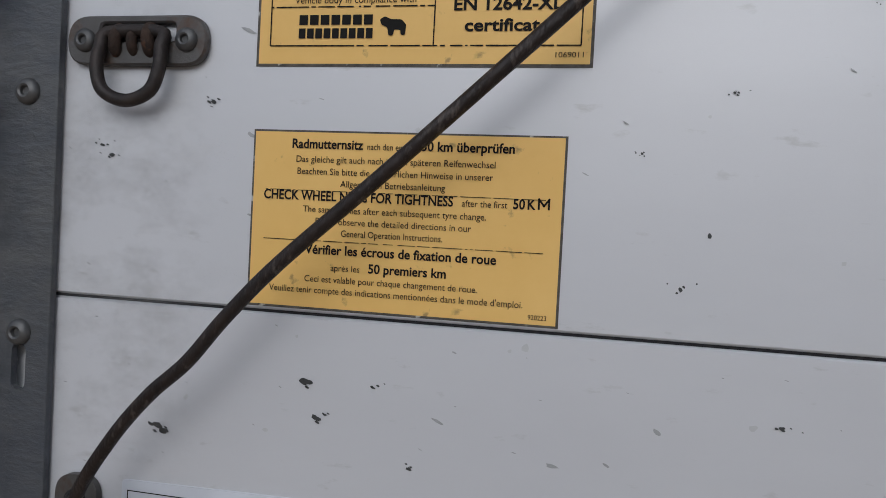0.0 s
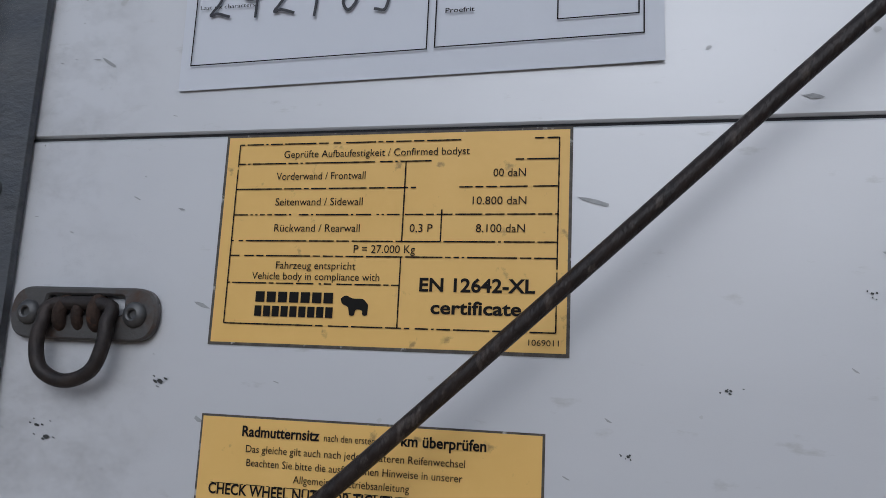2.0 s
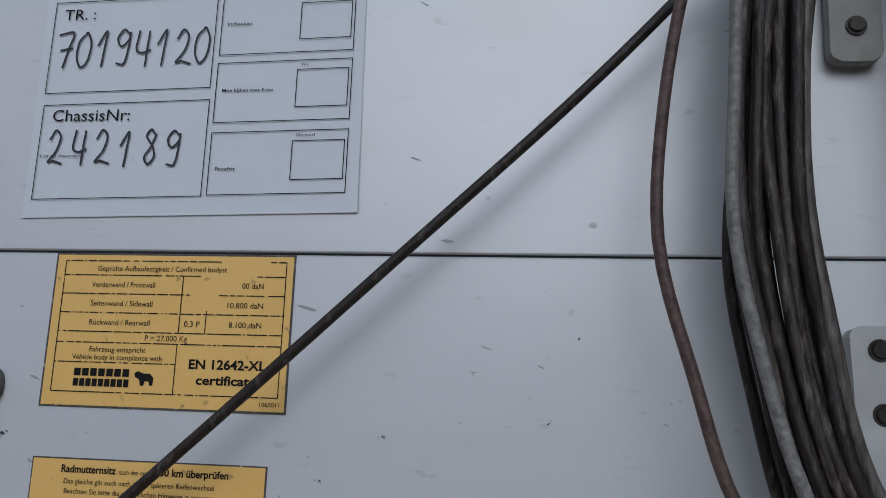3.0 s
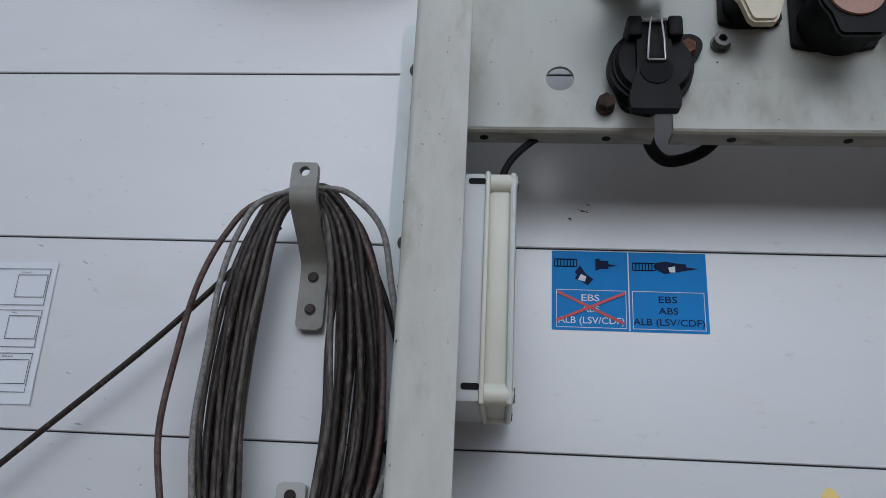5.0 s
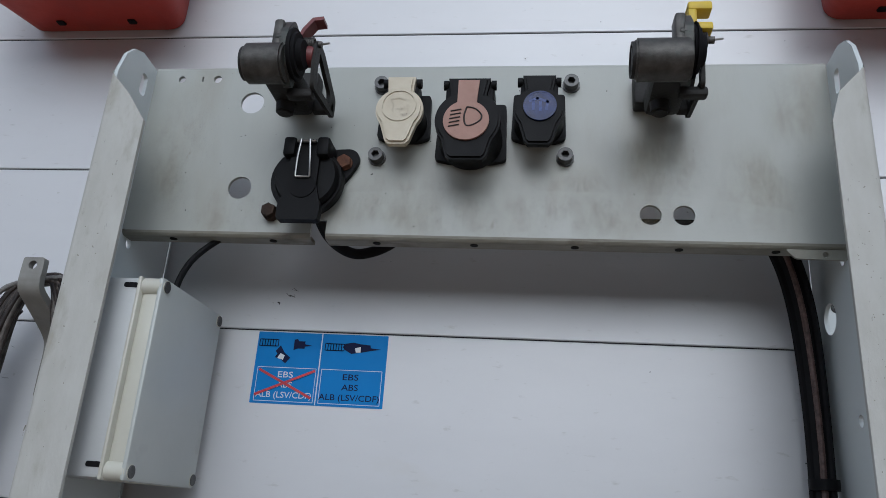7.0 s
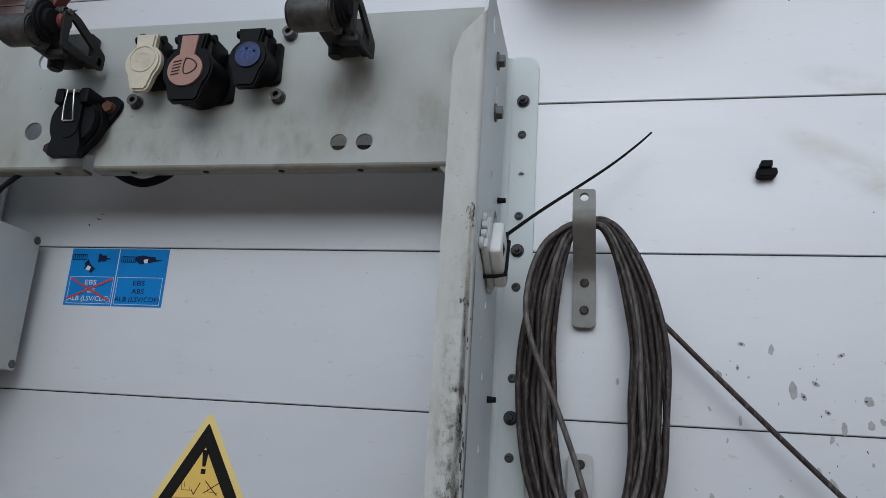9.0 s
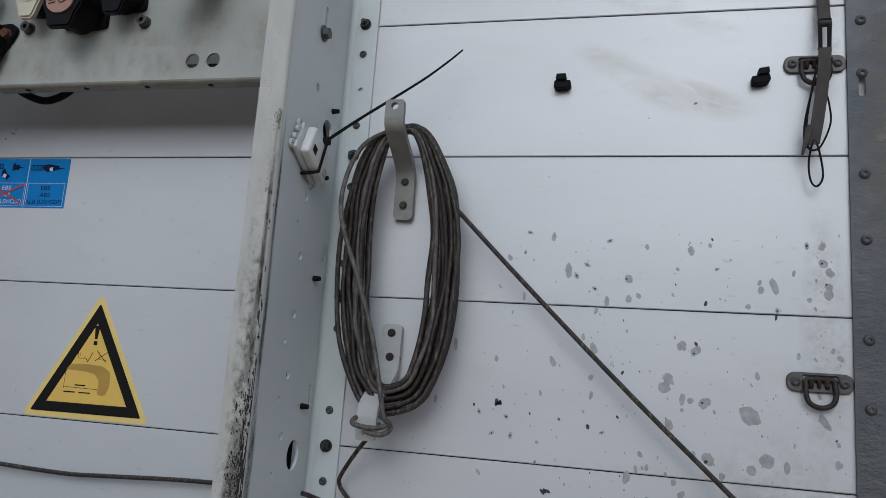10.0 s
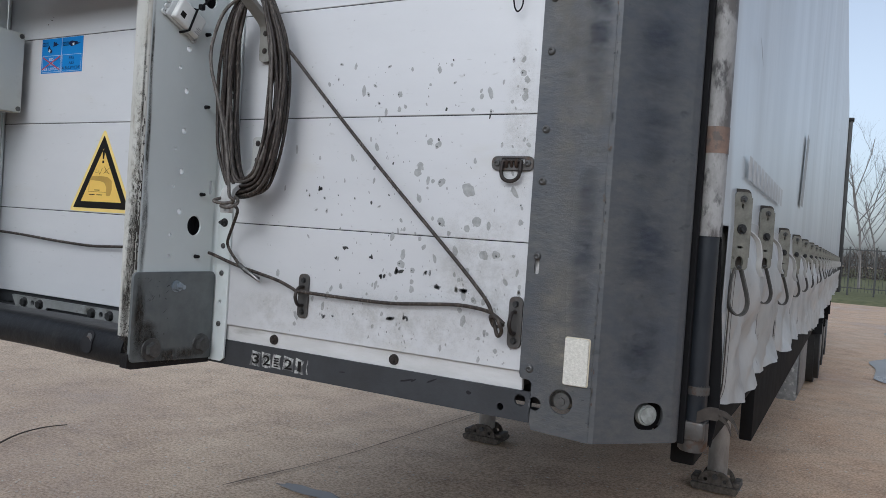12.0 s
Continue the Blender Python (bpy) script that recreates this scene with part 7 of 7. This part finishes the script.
# greasy band round the bend, broken up and thinning out upwards
rows = []
for i in range(170):
    z = 1.335 + i * 0.0024
    up = i / 169
    arc = []
    for j in range(8):
        a = radians(-4 - j * 12)
        arc.append((z, up, bm.verts.new((0.3705 + 0.0058 * math.cos(a), -0.1865 + 0.0058 * math.sin(a), z))))
    rows.append(arc)
for a, b in zip(rows, rows[1:]):
    for j in range(7):
        z, up, v = a[j]
        if noise.noise((z * 42, j * 0.9, 1.5)) + 0.7 * noise.noise((z * 150, j * 1.7, 6.5)) > 0.95 * up - 0.34 + 0.05 * abs(j - 2):
            bm.faces.new((v, b[j][2], b[j + 1][2], a[j + 1][2]))
bmesh.ops.delete(bm, geom=[v for v in bm.verts if not v.link_faces], context="VERTS")
single("faint_grime", faint, "grime_faint", "faint beige grey smears on the uprights' front flanges", "grime", kind="stuff")
single("edge_grime", bm, "grime", "dark grime specks on the uprights' front edges and the crossbeam", "grime", kind="stuff")
# oily scratches on the plate at the foot of the upright
bm = B()
for i in range(46):
    y, z = -0.190 + 0.075 * rnd.random() ** 1.8, 1.185 + 0.145 * rnd.random()
    a = radians(25 + 30 * rnd.random()) if rnd.random() < 0.7 else radians(150 * rnd.random())
    l, w = 0.002 + 0.008 * rnd.random() ** 2, 0.0003 + 0.0007 * rnd.random()
    k, lo, hi = 5, [], []
    for j in range(k):
        f = j / (k - 1)
        yy = max(-0.195, min(-0.01, y + math.cos(a) * l * (f - 0.3) + 0.0012 * (rnd.random() - 0.5)))
        zz = max(1.180, min(1.328, z + math.sin(a) * l * (f - 0.3) + 0.0012 * (rnd.random() - 0.5)))
        ww = w * (0.25 + rnd.random()) * (1 - abs(2 * f - 1) * 0.8)
        lo.append(bm.verts.new((0.3823, yy + math.sin(a) * ww, zz - math.cos(a) * ww)))
        hi.append(bm.verts.new((0.3823, yy - math.sin(a) * ww, zz + math.cos(a) * ww)))
    for j in range(k - 1):
        bm.faces.new((lo[j], lo[j + 1], hi[j + 1], hi[j]))
single("plate_scratches", bm, "joint", "black oily scratches on the gusset plate", "scratches", kind="stuff")
bm, pale = B(), B()
for i in range(150):
    z = 1.15 + 1.1 * rnd.random()
    blob(bm if rnd.random() < 0.35 else pale, 1.162 + 0.005 * (rnd.random() - 0.5), z, 0.0005 + 0.0013 * rnd.random(), -0.0059, rnd, 1 + 2.5 * rnd.random(), 1.4 + 0.3 * rnd.random())
for i in range(220):
    blob(bm if rnd.random() < 0.75 else pale, 1.048 + 0.11 * rnd.random(), 1.15 + 1.1 * rnd.random(), 0.0003 + 0.0010 * rnd.random() ** 3, -0.0058, rnd, 1.5 + 2.5 * rnd.random(), 0.3 * (rnd.random() - 0.5))
single("post_grime", bm, "beam", "dark rub marks on the corner post", "grime", kind="stuff")
single("post_scratches", pale, "ring_plate", "pale scratches on the corner post", "scratches", kind="stuff")

# ---- stains: dirt films on wall, beam, uprights and post, bluish tone films on the posts ----
disc = B()
disc.faces.new([disc.verts.new((math.cos(2 * math.pi * k / 24), 0, math.sin(2 * math.pi * k / 24))) for k in range(24)])
STAIN_MESH = {k: None for k in FILM}
for k in FILM:
    me = bpy.data.meshes.new("stain")
    disc.to_mesh(me)
    me.materials.append(FILM[k])
    STAIN_MESH[k] = me
disc.free()


def stain(film, x, y, z, hw, hz, label, turn=0.0, tilt=0.0):
    """A stain half hw wide and half hz high, flat on a face that looks to -y, or turned about z."""
    ob = new("stain", STAIN_MESH[film])
    ob.location, ob.rotation_euler, ob.scale = (x, y, z), (0, radians(tilt), radians(turn)), (hw, 1, hz)
    return tagged(ob, label, "stain", "stains", "stuff")


W = -0.0004
for x, z, hw, hz, tilt in ((0.785, 1.945, 0.11, 0.030, 30), (0.865, 1.905, 0.10, 0.026, 10), (0.855, 1.930, 0.11, 0.014, 20), (0.79, 2.055, 0.08, 0.020, 14), (0.90, 2.005, 0.12, 0.018, 22)):
    stain("yellow", x, W, z, hw, hz, "faint yellowish dried streak on the wall panel", tilt=tilt)
for x, z, hw, hz in ((0.96, 1.36, 0.12, 0.18), (0.80, 1.275, 0.26, 0.07), (1.015, 1.60, 0.035, 0.22), (0.55, 1.27, 0.16, 0.06), (-0.55, 1.30, 0.25, 0.09), (1.02, 2.02, 0.03, 0.16)):
    stain("dust", x, W - 0.0001, z, hw, hz, "grey brown road film on the lower wall panel")
for x, z, hw, hz in ((-1.0, 1.46, 0.07, 0.20), (-1.01, 1.66, 0.05, 0.10)):
    stain("smudge", x, W - 0.0002, z, hw, hz, "scattered grey smudges on the wall paint")
for x, z, hw, hz in ((0.207, 1.990, 0.055, 0.075), (0.13, 1.950, 0.13, 0.045), (-0.04, 1.945, 0.13, 0.045), (0.29, 1.96, 0.06, 0.07), (-0.225, 1.93, 0.10, 0.035), (0.335, 2.05, 0.035, 0.08), (-0.31, 2.0, 0.05, 0.10), (0.05, 1.93, 0.30, 0.03)):
    stain("drip", x, -0.1174, z, hw, hz, "brown run marks on the crossbeam")
for x, z, hw, hz in ((0.3575, 1.27, 0.0150, 0.13), (0.3620, 1.32, 0.0105, 0.20), (0.366, 1.32, 0.009, 0.10), (0.3585, 1.30, 0.016, 0.08), (0.3705, 1.50, 0.005, 0.28), (0.367, 1.44, 0.008, 0.22), (0.3715, 1.66, 0.0040, 0.20)):
    stain("oil", x, -0.1925, z, hw, hz, "black brown grease along the upright's front edge")
for y, z, hw, hz in ((-0.181, 1.25, 0.015, 0.078), (-0.183, 1.245, 0.013, 0.084), (-0.165, 1.215, 0.030, 0.040), (-0.160, 1.197, 0.035, 0.034), (-0.10, 1.174, 0.09, 0.017)):
    stain("oil", 0.3823, y, z, hw, hz, "black grease on the gusset plate", 90)
for y, z, hw, hz in ((-0.1785, 1.41, 0.0085, 0.12), (-0.177, 1.42, 0.009, 0.085), (-0.180, 1.54, 0.006, 0.18), (-0.182, 1.72, 0.004, 0.14)):
    stain("oil", 0.3766, y, z, hw, hz, "black grease on the upright's cheek", 90)
for x, z, hw, hz in ((0.3585, 1.40, 0.0165, 0.18), (0.3600, 1.56, 0.0150, 0.24), (0.3585, 1.33, 0.0165, 0.11)):
    stain("flange", x, -0.19235, z, hw, hz, "brown grey road dirt on the upright's front flange")
for x, z, hw, hz in ((1.10, 1.86, 0.06, 0.26), (1.12, 1.62, 0.06, 0.20), (1.105, 1.30, 0.06, 0.14), (-1.10, 1.6, 0.06, 0.35)):
    stain("warm", x, -0.0058, z, hw, hz, "brown grey oxide on the corner post")
# blue black films darken the front faces of both posts
for x, z, hw, hz in ((1.135, 1.42, 0.024, 0.20), (1.135, 1.78, 0.024, 0.18), (-1.10, 1.35, 0.05, 0.2), (-1.075, 1.55, 0.035, 0.30), (-1.11, 1.72, 0.05, 0.20), (-1.07, 1.44, 0.035, 0.25), (-1.085, 1.66, 0.045, 0.25), (-1.075, 1.58, 0.034, 0.14), (-1.12, 1.50, 0.04, 0.25)):
    stain("blue", x, -0.0060, z, hw, hz, "blue black film on the corner post")
# bluish sky reflection of the slanted face, put into its colour by films
for z, hw, hz in ((1.40, 0.055, 0.20), (1.70, 0.050, 0.22), (2.02, 0.050, 0.20), (1.28, 0.045, 0.10)):
    stain("blue", 1.2169, 0.0412, z, hw, hz, "blue black film on the corner post", 45)

# ---- curtain fittings ----


def curtain_buckle(y):
    t = thing("curtain_buckle", (1.31, y, 1.30), "olive grey steel curtain buckle with a looped webbing strap", "buckle", "curtain buckles")
    turn = Matrix.Translation((1.312, y, 0)) @ Matrix.Rotation(radians(-48), 4, "Z") @ Matrix.Translation((-1.312, -y, 0))

    def put(name, bm, m, label=""):
        bmesh.ops.transform(bm, matrix=turn, verts=bm.verts)
        return part(name, bm, m, t, label)

    out = rounded([(y - 0.0165, 1.408), (y + 0.0165, 1.408), (y + 0.0160, 1.541), (y - 0.0160, 1.541)], 0.010, 5)
    put("plate", plate(B(), out, [circle2(y, 1.421, 0.0075, 14, 1, 1.5), slot2(y, 1.447, 0.010, 0.004), slot2(y, 1.517, 0.004, 0.008)], YZ, 1.316, 1.320), "buckle")
    put("backing", plate(B(), rounded([(y - 0.0195, 1.412), (y + 0.0235, 1.412), (y + 0.0225, 1.547), (y - 0.0185, 1.547)], 0.012, 5), [], YZ, 1.306, 1.309), "strap_brown", "dark leather backing strap")
    bm = B()
    for s in (-1, 1):
        box(bm, 1.308, 1.320, y + s * 0.0172 - 0.0015, y + s * 0.0172 + 0.0015, 1.43, 1.532, 0.001)
    put("rim", bm, "buckle")
    for z, r in ((1.529, 0.0060), (1.478, 0.0085), (1.413, 0.0035)):
        bm = cyl(B(), (1.320, y, z), (1.3225, y, z), r, r, 18)
        cyl(bm, (1.3225, y, z), (1.327, y, z), r * 0.72, r * 0.6, 6)
        put("stud", bm, "bolt" if r < 0.008 else "rivet")
    put("strap", ribbon(B(), smooth_path([(1.318, y - 0.008, 1.412), (1.322, y - 0.016, 1.385), (1.325, y - 0.019, 1.357), (1.326, y - 0.013, 1.340), (1.327, y + 0.001, 1.332), (1.326, y + 0.014, 1.339), (1.325, y + 0.018, 1.357), (1.322, y + 0.012, 1.385), (1.318, y + 0.006, 1.410)], 5), 0.010, 0.0026, (1, 0, 0)), "webbing", "looped grey webbing")
    put("curled_end", ribbon(B(), smooth_path([(1.312, y + 0.014, 1.480), (1.322, y + 0.030, 1.462), (1.324, y + 0.036, 1.436), (1.326, y + 0.034, 1.415), (1.330, y + 0.038, 1.400)], 5), 0.010, 0.0022, (1, 0.3, 0)), "skirt", "pale curled strap end")
    drop = smooth_path([(1.309, y, 1.41), (1.307, y, 1.34), (1.306, y, 1.25), (1.304, y, 1.20), (1.292, y, 1.165)], 5)
    part("lower_strap", ribbon(B(), drop, 0.028, 0.003, (0, 1, 0)), "skirt", t, "lower strap tucked under the rail")
    for s in (-1, 1):
        part("strap_seam", tube(B(), [p + Vector((0.001, s * 0.0145, 0)) for p in drop], 0.0013, 6), "strap_brown", t, "dark stitched strap edge")
    return t


first = curtain_buckle(BUCKLES[0])
for y in BUCKLES[1:-1]:
    copy_thing(first, pose(1.31 + aside(y), y, 1.30 if y < 1 else 1.272))
t = thing("curtain_label", (1.307, 0.74, 1.57), "row of pale bars printed on the curtain", "marking")
for k in range(11):
    y = 0.37 + k * 0.07
    bm = B()
    bm.faces.new([bm.verts.new(p) for p in ((1.3095 + aside(y), y, 1.572), (1.3095 + aside(y), y + 0.046, 1.572), (1.3095 + aside(y), y + 0.046, 1.616), (1.3095 + aside(y), y, 1.616))])
    part("bar", bm, "pale_spot", t)
for q in (((1.92, 1.63), (2.06, 1.63), (2.20, 1.905), (2.06, 1.91)), ((0.40, 1.840), (0.435, 1.828), (0.475, 1.800), (0.440, 1.812))):
    bm = B()
    bm.faces.new([bm.verts.new((1.3095 + aside(y), y, z)) for y, z in q])
    single("curtain_patch", bm, "stain", "narrow grey repair patch on the curtain", "patch", "curtain patches")
t = thing("rear_corner_post", (1.33, 13.62, 0.9), "black rear corner post of the trailer", "post")
part("column", slew(box(B(), 1.29, 1.36, 13.57, 13.7, 0.92, 3.86, 0.01)), "fence", t)
part("cap", slew(box(B(), 1.27, 1.38, 13.55, 13.72, 3.86, 3.92, 0.01)), "black_paint", t)

# ---- landing legs and running gear ----
for x in (-0.745, 0.815):
    t = thing("landing_leg", (x, 3.76, 0), "grey steel landing leg on a muddy hinged foot", "landing leg", "landing legs")
    part("outer_tube", box(B(), x - 0.075, x + 0.075, 3.685, 3.835, 0.50, 1.16, 0.012), "leg", t)
    part("inner_tube", cyl(B(), (x, 3.76, 0.10), (x, 3.76, 0.51), 0.058, 0.058, 28), "leg_bright", t, "bright worn steel leg tube")
    bm = plate(B(), rounded([(x - 0.14, 0.040), (x - 0.125, 0.012), (x + 0.125, 0.012), (x + 0.14, 0.040), (x + 0.13, 0.050), (x - 0.13, 0.050)], 0.008), [], XZ, 3.66, 3.86)
    part("sole", bm, "foot", t)
    for s in (-1, 1):
        bm = plate(B(), rounded([(x - 0.105, 0.050), (x + 0.105, 0.050), (x + 0.080, 0.105), (x + 0.045, 0.128), (x - 0.045, 0.128), (x - 0.080, 0.105)], 0.012), [circle2(x - 0.055, 0.075, 0.012, 12), circle2(x + 0.055, 0.075, 0.012, 12)], XZ, 3.76 + s * 0.072 - 0.006, 3.76 + s * 0.072 + 0.006)
        part("yoke", bm, "foot", t)
    part("pivot", cyl(B(), (x, 3.67, 0.098), (x, 3.85, 0.098), 0.016, 0.016, 16), "bolt", t)
    for s in (-1, 1):
        part("bumper", box(B(), x + s * 0.12 - 0.02, x + s * 0.12 + 0.02, 3.69, 3.83, 0.050, 0.080, 0.006), "foot", t)
single("leg_brace", box(B(), -0.67, 0.74, 3.74, 3.78, 0.78, 0.84, 0.004), "beam", "dark cross brace between the landing legs", "brace")
for y in (8.9, 10.2, 11.5):
    for sx in (1, -1):
        t = thing("trailer_wheel", (sx * 1.08, y, 0), "dusty black trailer wheel", "wheel", "trailer wheels")
        part("tyre", slew(cyl(B(), (sx * 0.93, y, 0.52), (sx * 1.24, y, 0.52), 0.52, 0.52, 40, 0.05)), "tyre", t)
        part("rim", slew(cyl(B(), (sx * 1.20, y, 0.52), (sx * 1.245, y, 0.52), 0.29, 0.27, 32, 0.01)), "leg", t)
        bm = B()
        prev = None
        for i in range(13):
            a = radians(10 + 160 * i / 12)
            p = (y + 0.60 * math.cos(a), 0.52 + 0.57 * math.sin(a))
            if prev:
                box_v = [(sx * 0.92, *prev), (sx * 1.26, *prev), (sx * 1.26, *p), (sx * 0.92, *p)]
                bm.faces.new([bm.verts.new(q) for q in box_v])
            prev = p
        single("mudguard", slew(bm), "black_plastic", "black mudguard over the wheel", "mudguard", "mudguards")
t = thing("side_locker", (1.07, 5.5, 0.38), "speckled galvanised locker hung under the trailer side", "locker")
part("body", box(B(), 0.995, 1.135, 5.1, 5.9, 0.38, 0.97, 0.012), "speckled", t)
part("lid", box(B(), 1.136, 1.146, 5.12, 5.88, 0.42, 0.95, 0.004), "leg", t)
part("hanger", box(B(), 1.02, 1.12, 5.2, 5.8, 0.965, 1.162), "black_paint", t)

# ---- yard clutter ----
rnd = random.Random(9)
bm = B()
for i in range(19000):
    u = rnd.random()
    x, y = -5.5 + 9.5 * rnd.random(), 0.9 + 10 * u * u
    r = 0.0020 + 0.0085 * rnd.random() ** 4
    o = Vector((x, y, 0.012 * noise.noise((x * 0.5, y * 0.5, 0)) + 0.0012 + r * 0.15))
    pts = [Vector((1, 0, 0)), Vector((-1, 0, 0)), Vector((0, 1, 0)), Vector((0, -1, 0)), Vector((0.2, 0.1, 0.42)), Vector((0, 0, -0.4))]
    vs = [bm.verts.new(o + p * r * (0.7 + 0.6 * rnd.random())) for p in pts]
    for a, b, c in ((0, 2, 4), (2, 1, 4), (1, 3, 4), (3, 0, 4), (2, 0, 5), (1, 2, 5), (3, 1, 5), (0, 3, 5)):
        bm.faces.new((vs[a], vs[b], vs[c]))
grit = mat("pale_grit_stones", (0.80, 0.77, 0.70), 0.85, 0, (0.38, 0.33, 0.27), 9, 0.6)
single("loose_grit", bm, grit, "loose pale grit on the yard", "gravel", kind="stuff", base=(0, 0, 0))
single("dry_twig", tube(B(), smooth_path([(-2.92, 1.58, 0.016), (-2.98, 1.70, 0.022), (-3.03, 1.83, 0.020), (-3.03, 1.95, 0.022), (-3.01, 2.08, 0.016)], 5), lambda u: 0.006 - 0.003 * u, 6), "bark", "thin dry twig lying on the yard", "twig")


def puddle(cx, cy, a, b, seed):
    r = random.Random(seed)
    pts = [(cx + a * math.cos(w) * (0.7 + 0.5 * r.random()), cy + b * math.sin(w) * (0.7 + 0.5 * r.random())) for w in [2 * math.pi * i / 16 for i in range(16)]]
    bm = B()
    p = smooth_path([(x, y, 0.0135) for x, y in pts], 4, True)
    bm.faces.new([bm.verts.new(q) for q in p])
    return bm


water = mat("shallow_muddy_water", (0.17, 0.13, 0.10), 0.30, 0, (0.12, 0.095, 0.075), 2, 0.5, 0, 1, 0.5)
for cx, cy, a, b, k in ((-1.0, 2.12, 0.22, 0.06, 1), (2.9, 17.0, 0.9, 1.6, 3), (2.05, 10.8, 0.42, 1.9, 5)):
    single("puddle", puddle(cx, cy, a, b, k), water, "shallow muddy puddle reflecting the sky", "puddle", "puddles", "structure")
bm = B()
p = smooth_path([(-1.42, 1.9, 0.014), (-1.27, 2.68, 0.013), (-1.22, 3.32, 0.014), (-1.15, 4.39, 0.012), (-1.02, 6.5, 0.013)], 12)
prev = None
for i, q in enumerate(p):
    w = 0.003 + 0.009 * abs(noise.noise((i * 0.7, 0, 0)))
    row = (bm.verts.new((q.x - w, q.y + w * 0.4, 0.0138)), bm.verts.new((q.x + w, q.y - w * 0.4, 0.0138)))
    if prev:
        bm.faces.new((prev[0], prev[1], row[1], row[0]))
    prev = row
single("ground_seam", bm, mat("dirt_filled_joint", (0.20, 0.145, 0.105), 0.9, 0, (0.12, 0.085, 0.06), 30, 0.6), "dark dirt-filled seam in the yard surface", "seam", kind="structure")

# ---- distance: verge, fence, trees ----
bm = B()
vs = [[bm.verts.new((x, y, 0.05 + 0.12 * noise.noise((x * 0.3, y * 0.3, 1)) + (0 if y > 29.5 else -0.06))) for y in (29, 29.6, 31, 34, 38, 46, 60, 300)] for x in range(-200, 221, 6)]
for a, b in zip(vs, vs[1:]):
    for j in range(7):
        bm.faces.new((a[j], b[j], b[j + 1], a[j + 1]))
single("grass_verge", bm, "grass", "dull winter grass verge behind the yard", "grass", kind="structure", base=(0, 29, 0))
t = thing("fence", (2, 36, 0), "tall black metal bar fence behind the verge", "fence", kind="structure")
rail = box(B(), -25, 30, 35.98, 36.02, 0.35, 0.39)
box(rail, -25, 30, 35.98, 36.02, 2.0, 2.04)
part("rail", rail, "fence", t)
post_me = None
for k in range(0, 56):
    x = -25 + k * 1.0
    ob = None
    if post_me is None:
        ob = part("post", box(B(), x - 0.035, x + 0.035, 35.96, 36.04, 0, 2.15), "fence", t)
        post_me, px0 = ob.data, x
    else:
        ob = new("post", post_me)
        ob.parent = t
        ob.location = (x - px0, 0, 0)
bars = B()
for k in range(0, 420):
    x = -25 + k * 0.13
    box(bars, x - 0.009, x + 0.009, 35.99, 36.01, 0.2, 2.1)
tagged(part("bars", bars, "fence", t), kind="stuff")


def bare_tree(x, y, h, seed):
    """A leafless tree: a tapered trunk, limbs and a haze of fine twigs."""
    r = random.Random(seed)
    t = thing("bare_tree", (x, y, 0), "leafless grey winter tree with fine twigs", "tree", "bare trees")
    trunk, twigs = B(), B()

    def grow(p, d, length, rad, depth):
        pts = [p]
        for i in range(4):
            d = (d + Vector((r.uniform(-1, 1), r.uniform(-1, 1), r.uniform(-0.3, 0.6))) * 0.16).normalized()
            pts.append(pts[-1] + d * length / 4)
        tgt = trunk if depth < 2 else twigs
        tube(tgt, pts, lambda u: rad * (1 - 0.45 * u), 5 if depth < 2 else 3)
        if depth >= 5:
            return
        for i in range(3 if depth else 7):
            q = pts[1 + (i % 4)] if depth else pts[1].lerp(pts[4], i / 7)
            side = Vector((r.uniform(-1, 1), r.uniform(-1, 1), r.uniform(0.1, 0.9))).normalized()
            grow(q, (d * 0.7 + side * 0.75).normalized(), length * r.uniform(0.5, 0.72) * (0.8 if depth == 0 else 1), rad * 0.42, depth + 1)

    grow(Vector((x, y, 0)), Vector((0, 0, 1)), h * 0.62, h * 0.0075, 0)
    part("trunk", trunk, "branch", t)
    tagged(part("crown", twigs, "branch", t), kind="stuff")


for i, (x, y, h) in enumerate(((1.4, 46, 10.5), (3.6, 50, 9.5), (5.4, 44, 8.5), (-0.5, 58, 11), (2.4, 64, 10), (7.5, 52, 10), (4.4, 70, 11))):
    bare_tree(x, y, h, 40 + i)
bm = B()
r = random.Random(8)
for i in range(9000):
    x, y, z = r.uniform(-20, 30), r.uniform(74, 84), 0
    z = r.uniform(0, 3.2) * (0.6 + 0.4 * noise.noise((x * 0.25, 0, 0)))
    d = Vector((r.uniform(-1, 1), r.uniform(-1, 1), r.uniform(-0.2, 1.4))).normalized()
    s = r.uniform(0.5, 1.3)
    w = d.orthogonal().normalized() * 0.05
    o = Vector((x, y, max(0.0, z)))
    bm.faces.new([bm.verts.new(q) for q in (o - w, o + w, o + d * s)])
single("far_hedge", bm, "bark", "brown leafless hedge in the distance", "hedge", kind="stuff", base=(5, 79, 0))

# plain unseen wall added behind the camera's way to block low sky light
single("depot_wall", box(B(), -30, 30, -9.4, -9.0, 0, 3.2), "blocker", "plain dark grey wall added unseen to block low sky light", "wall", kind="structure")
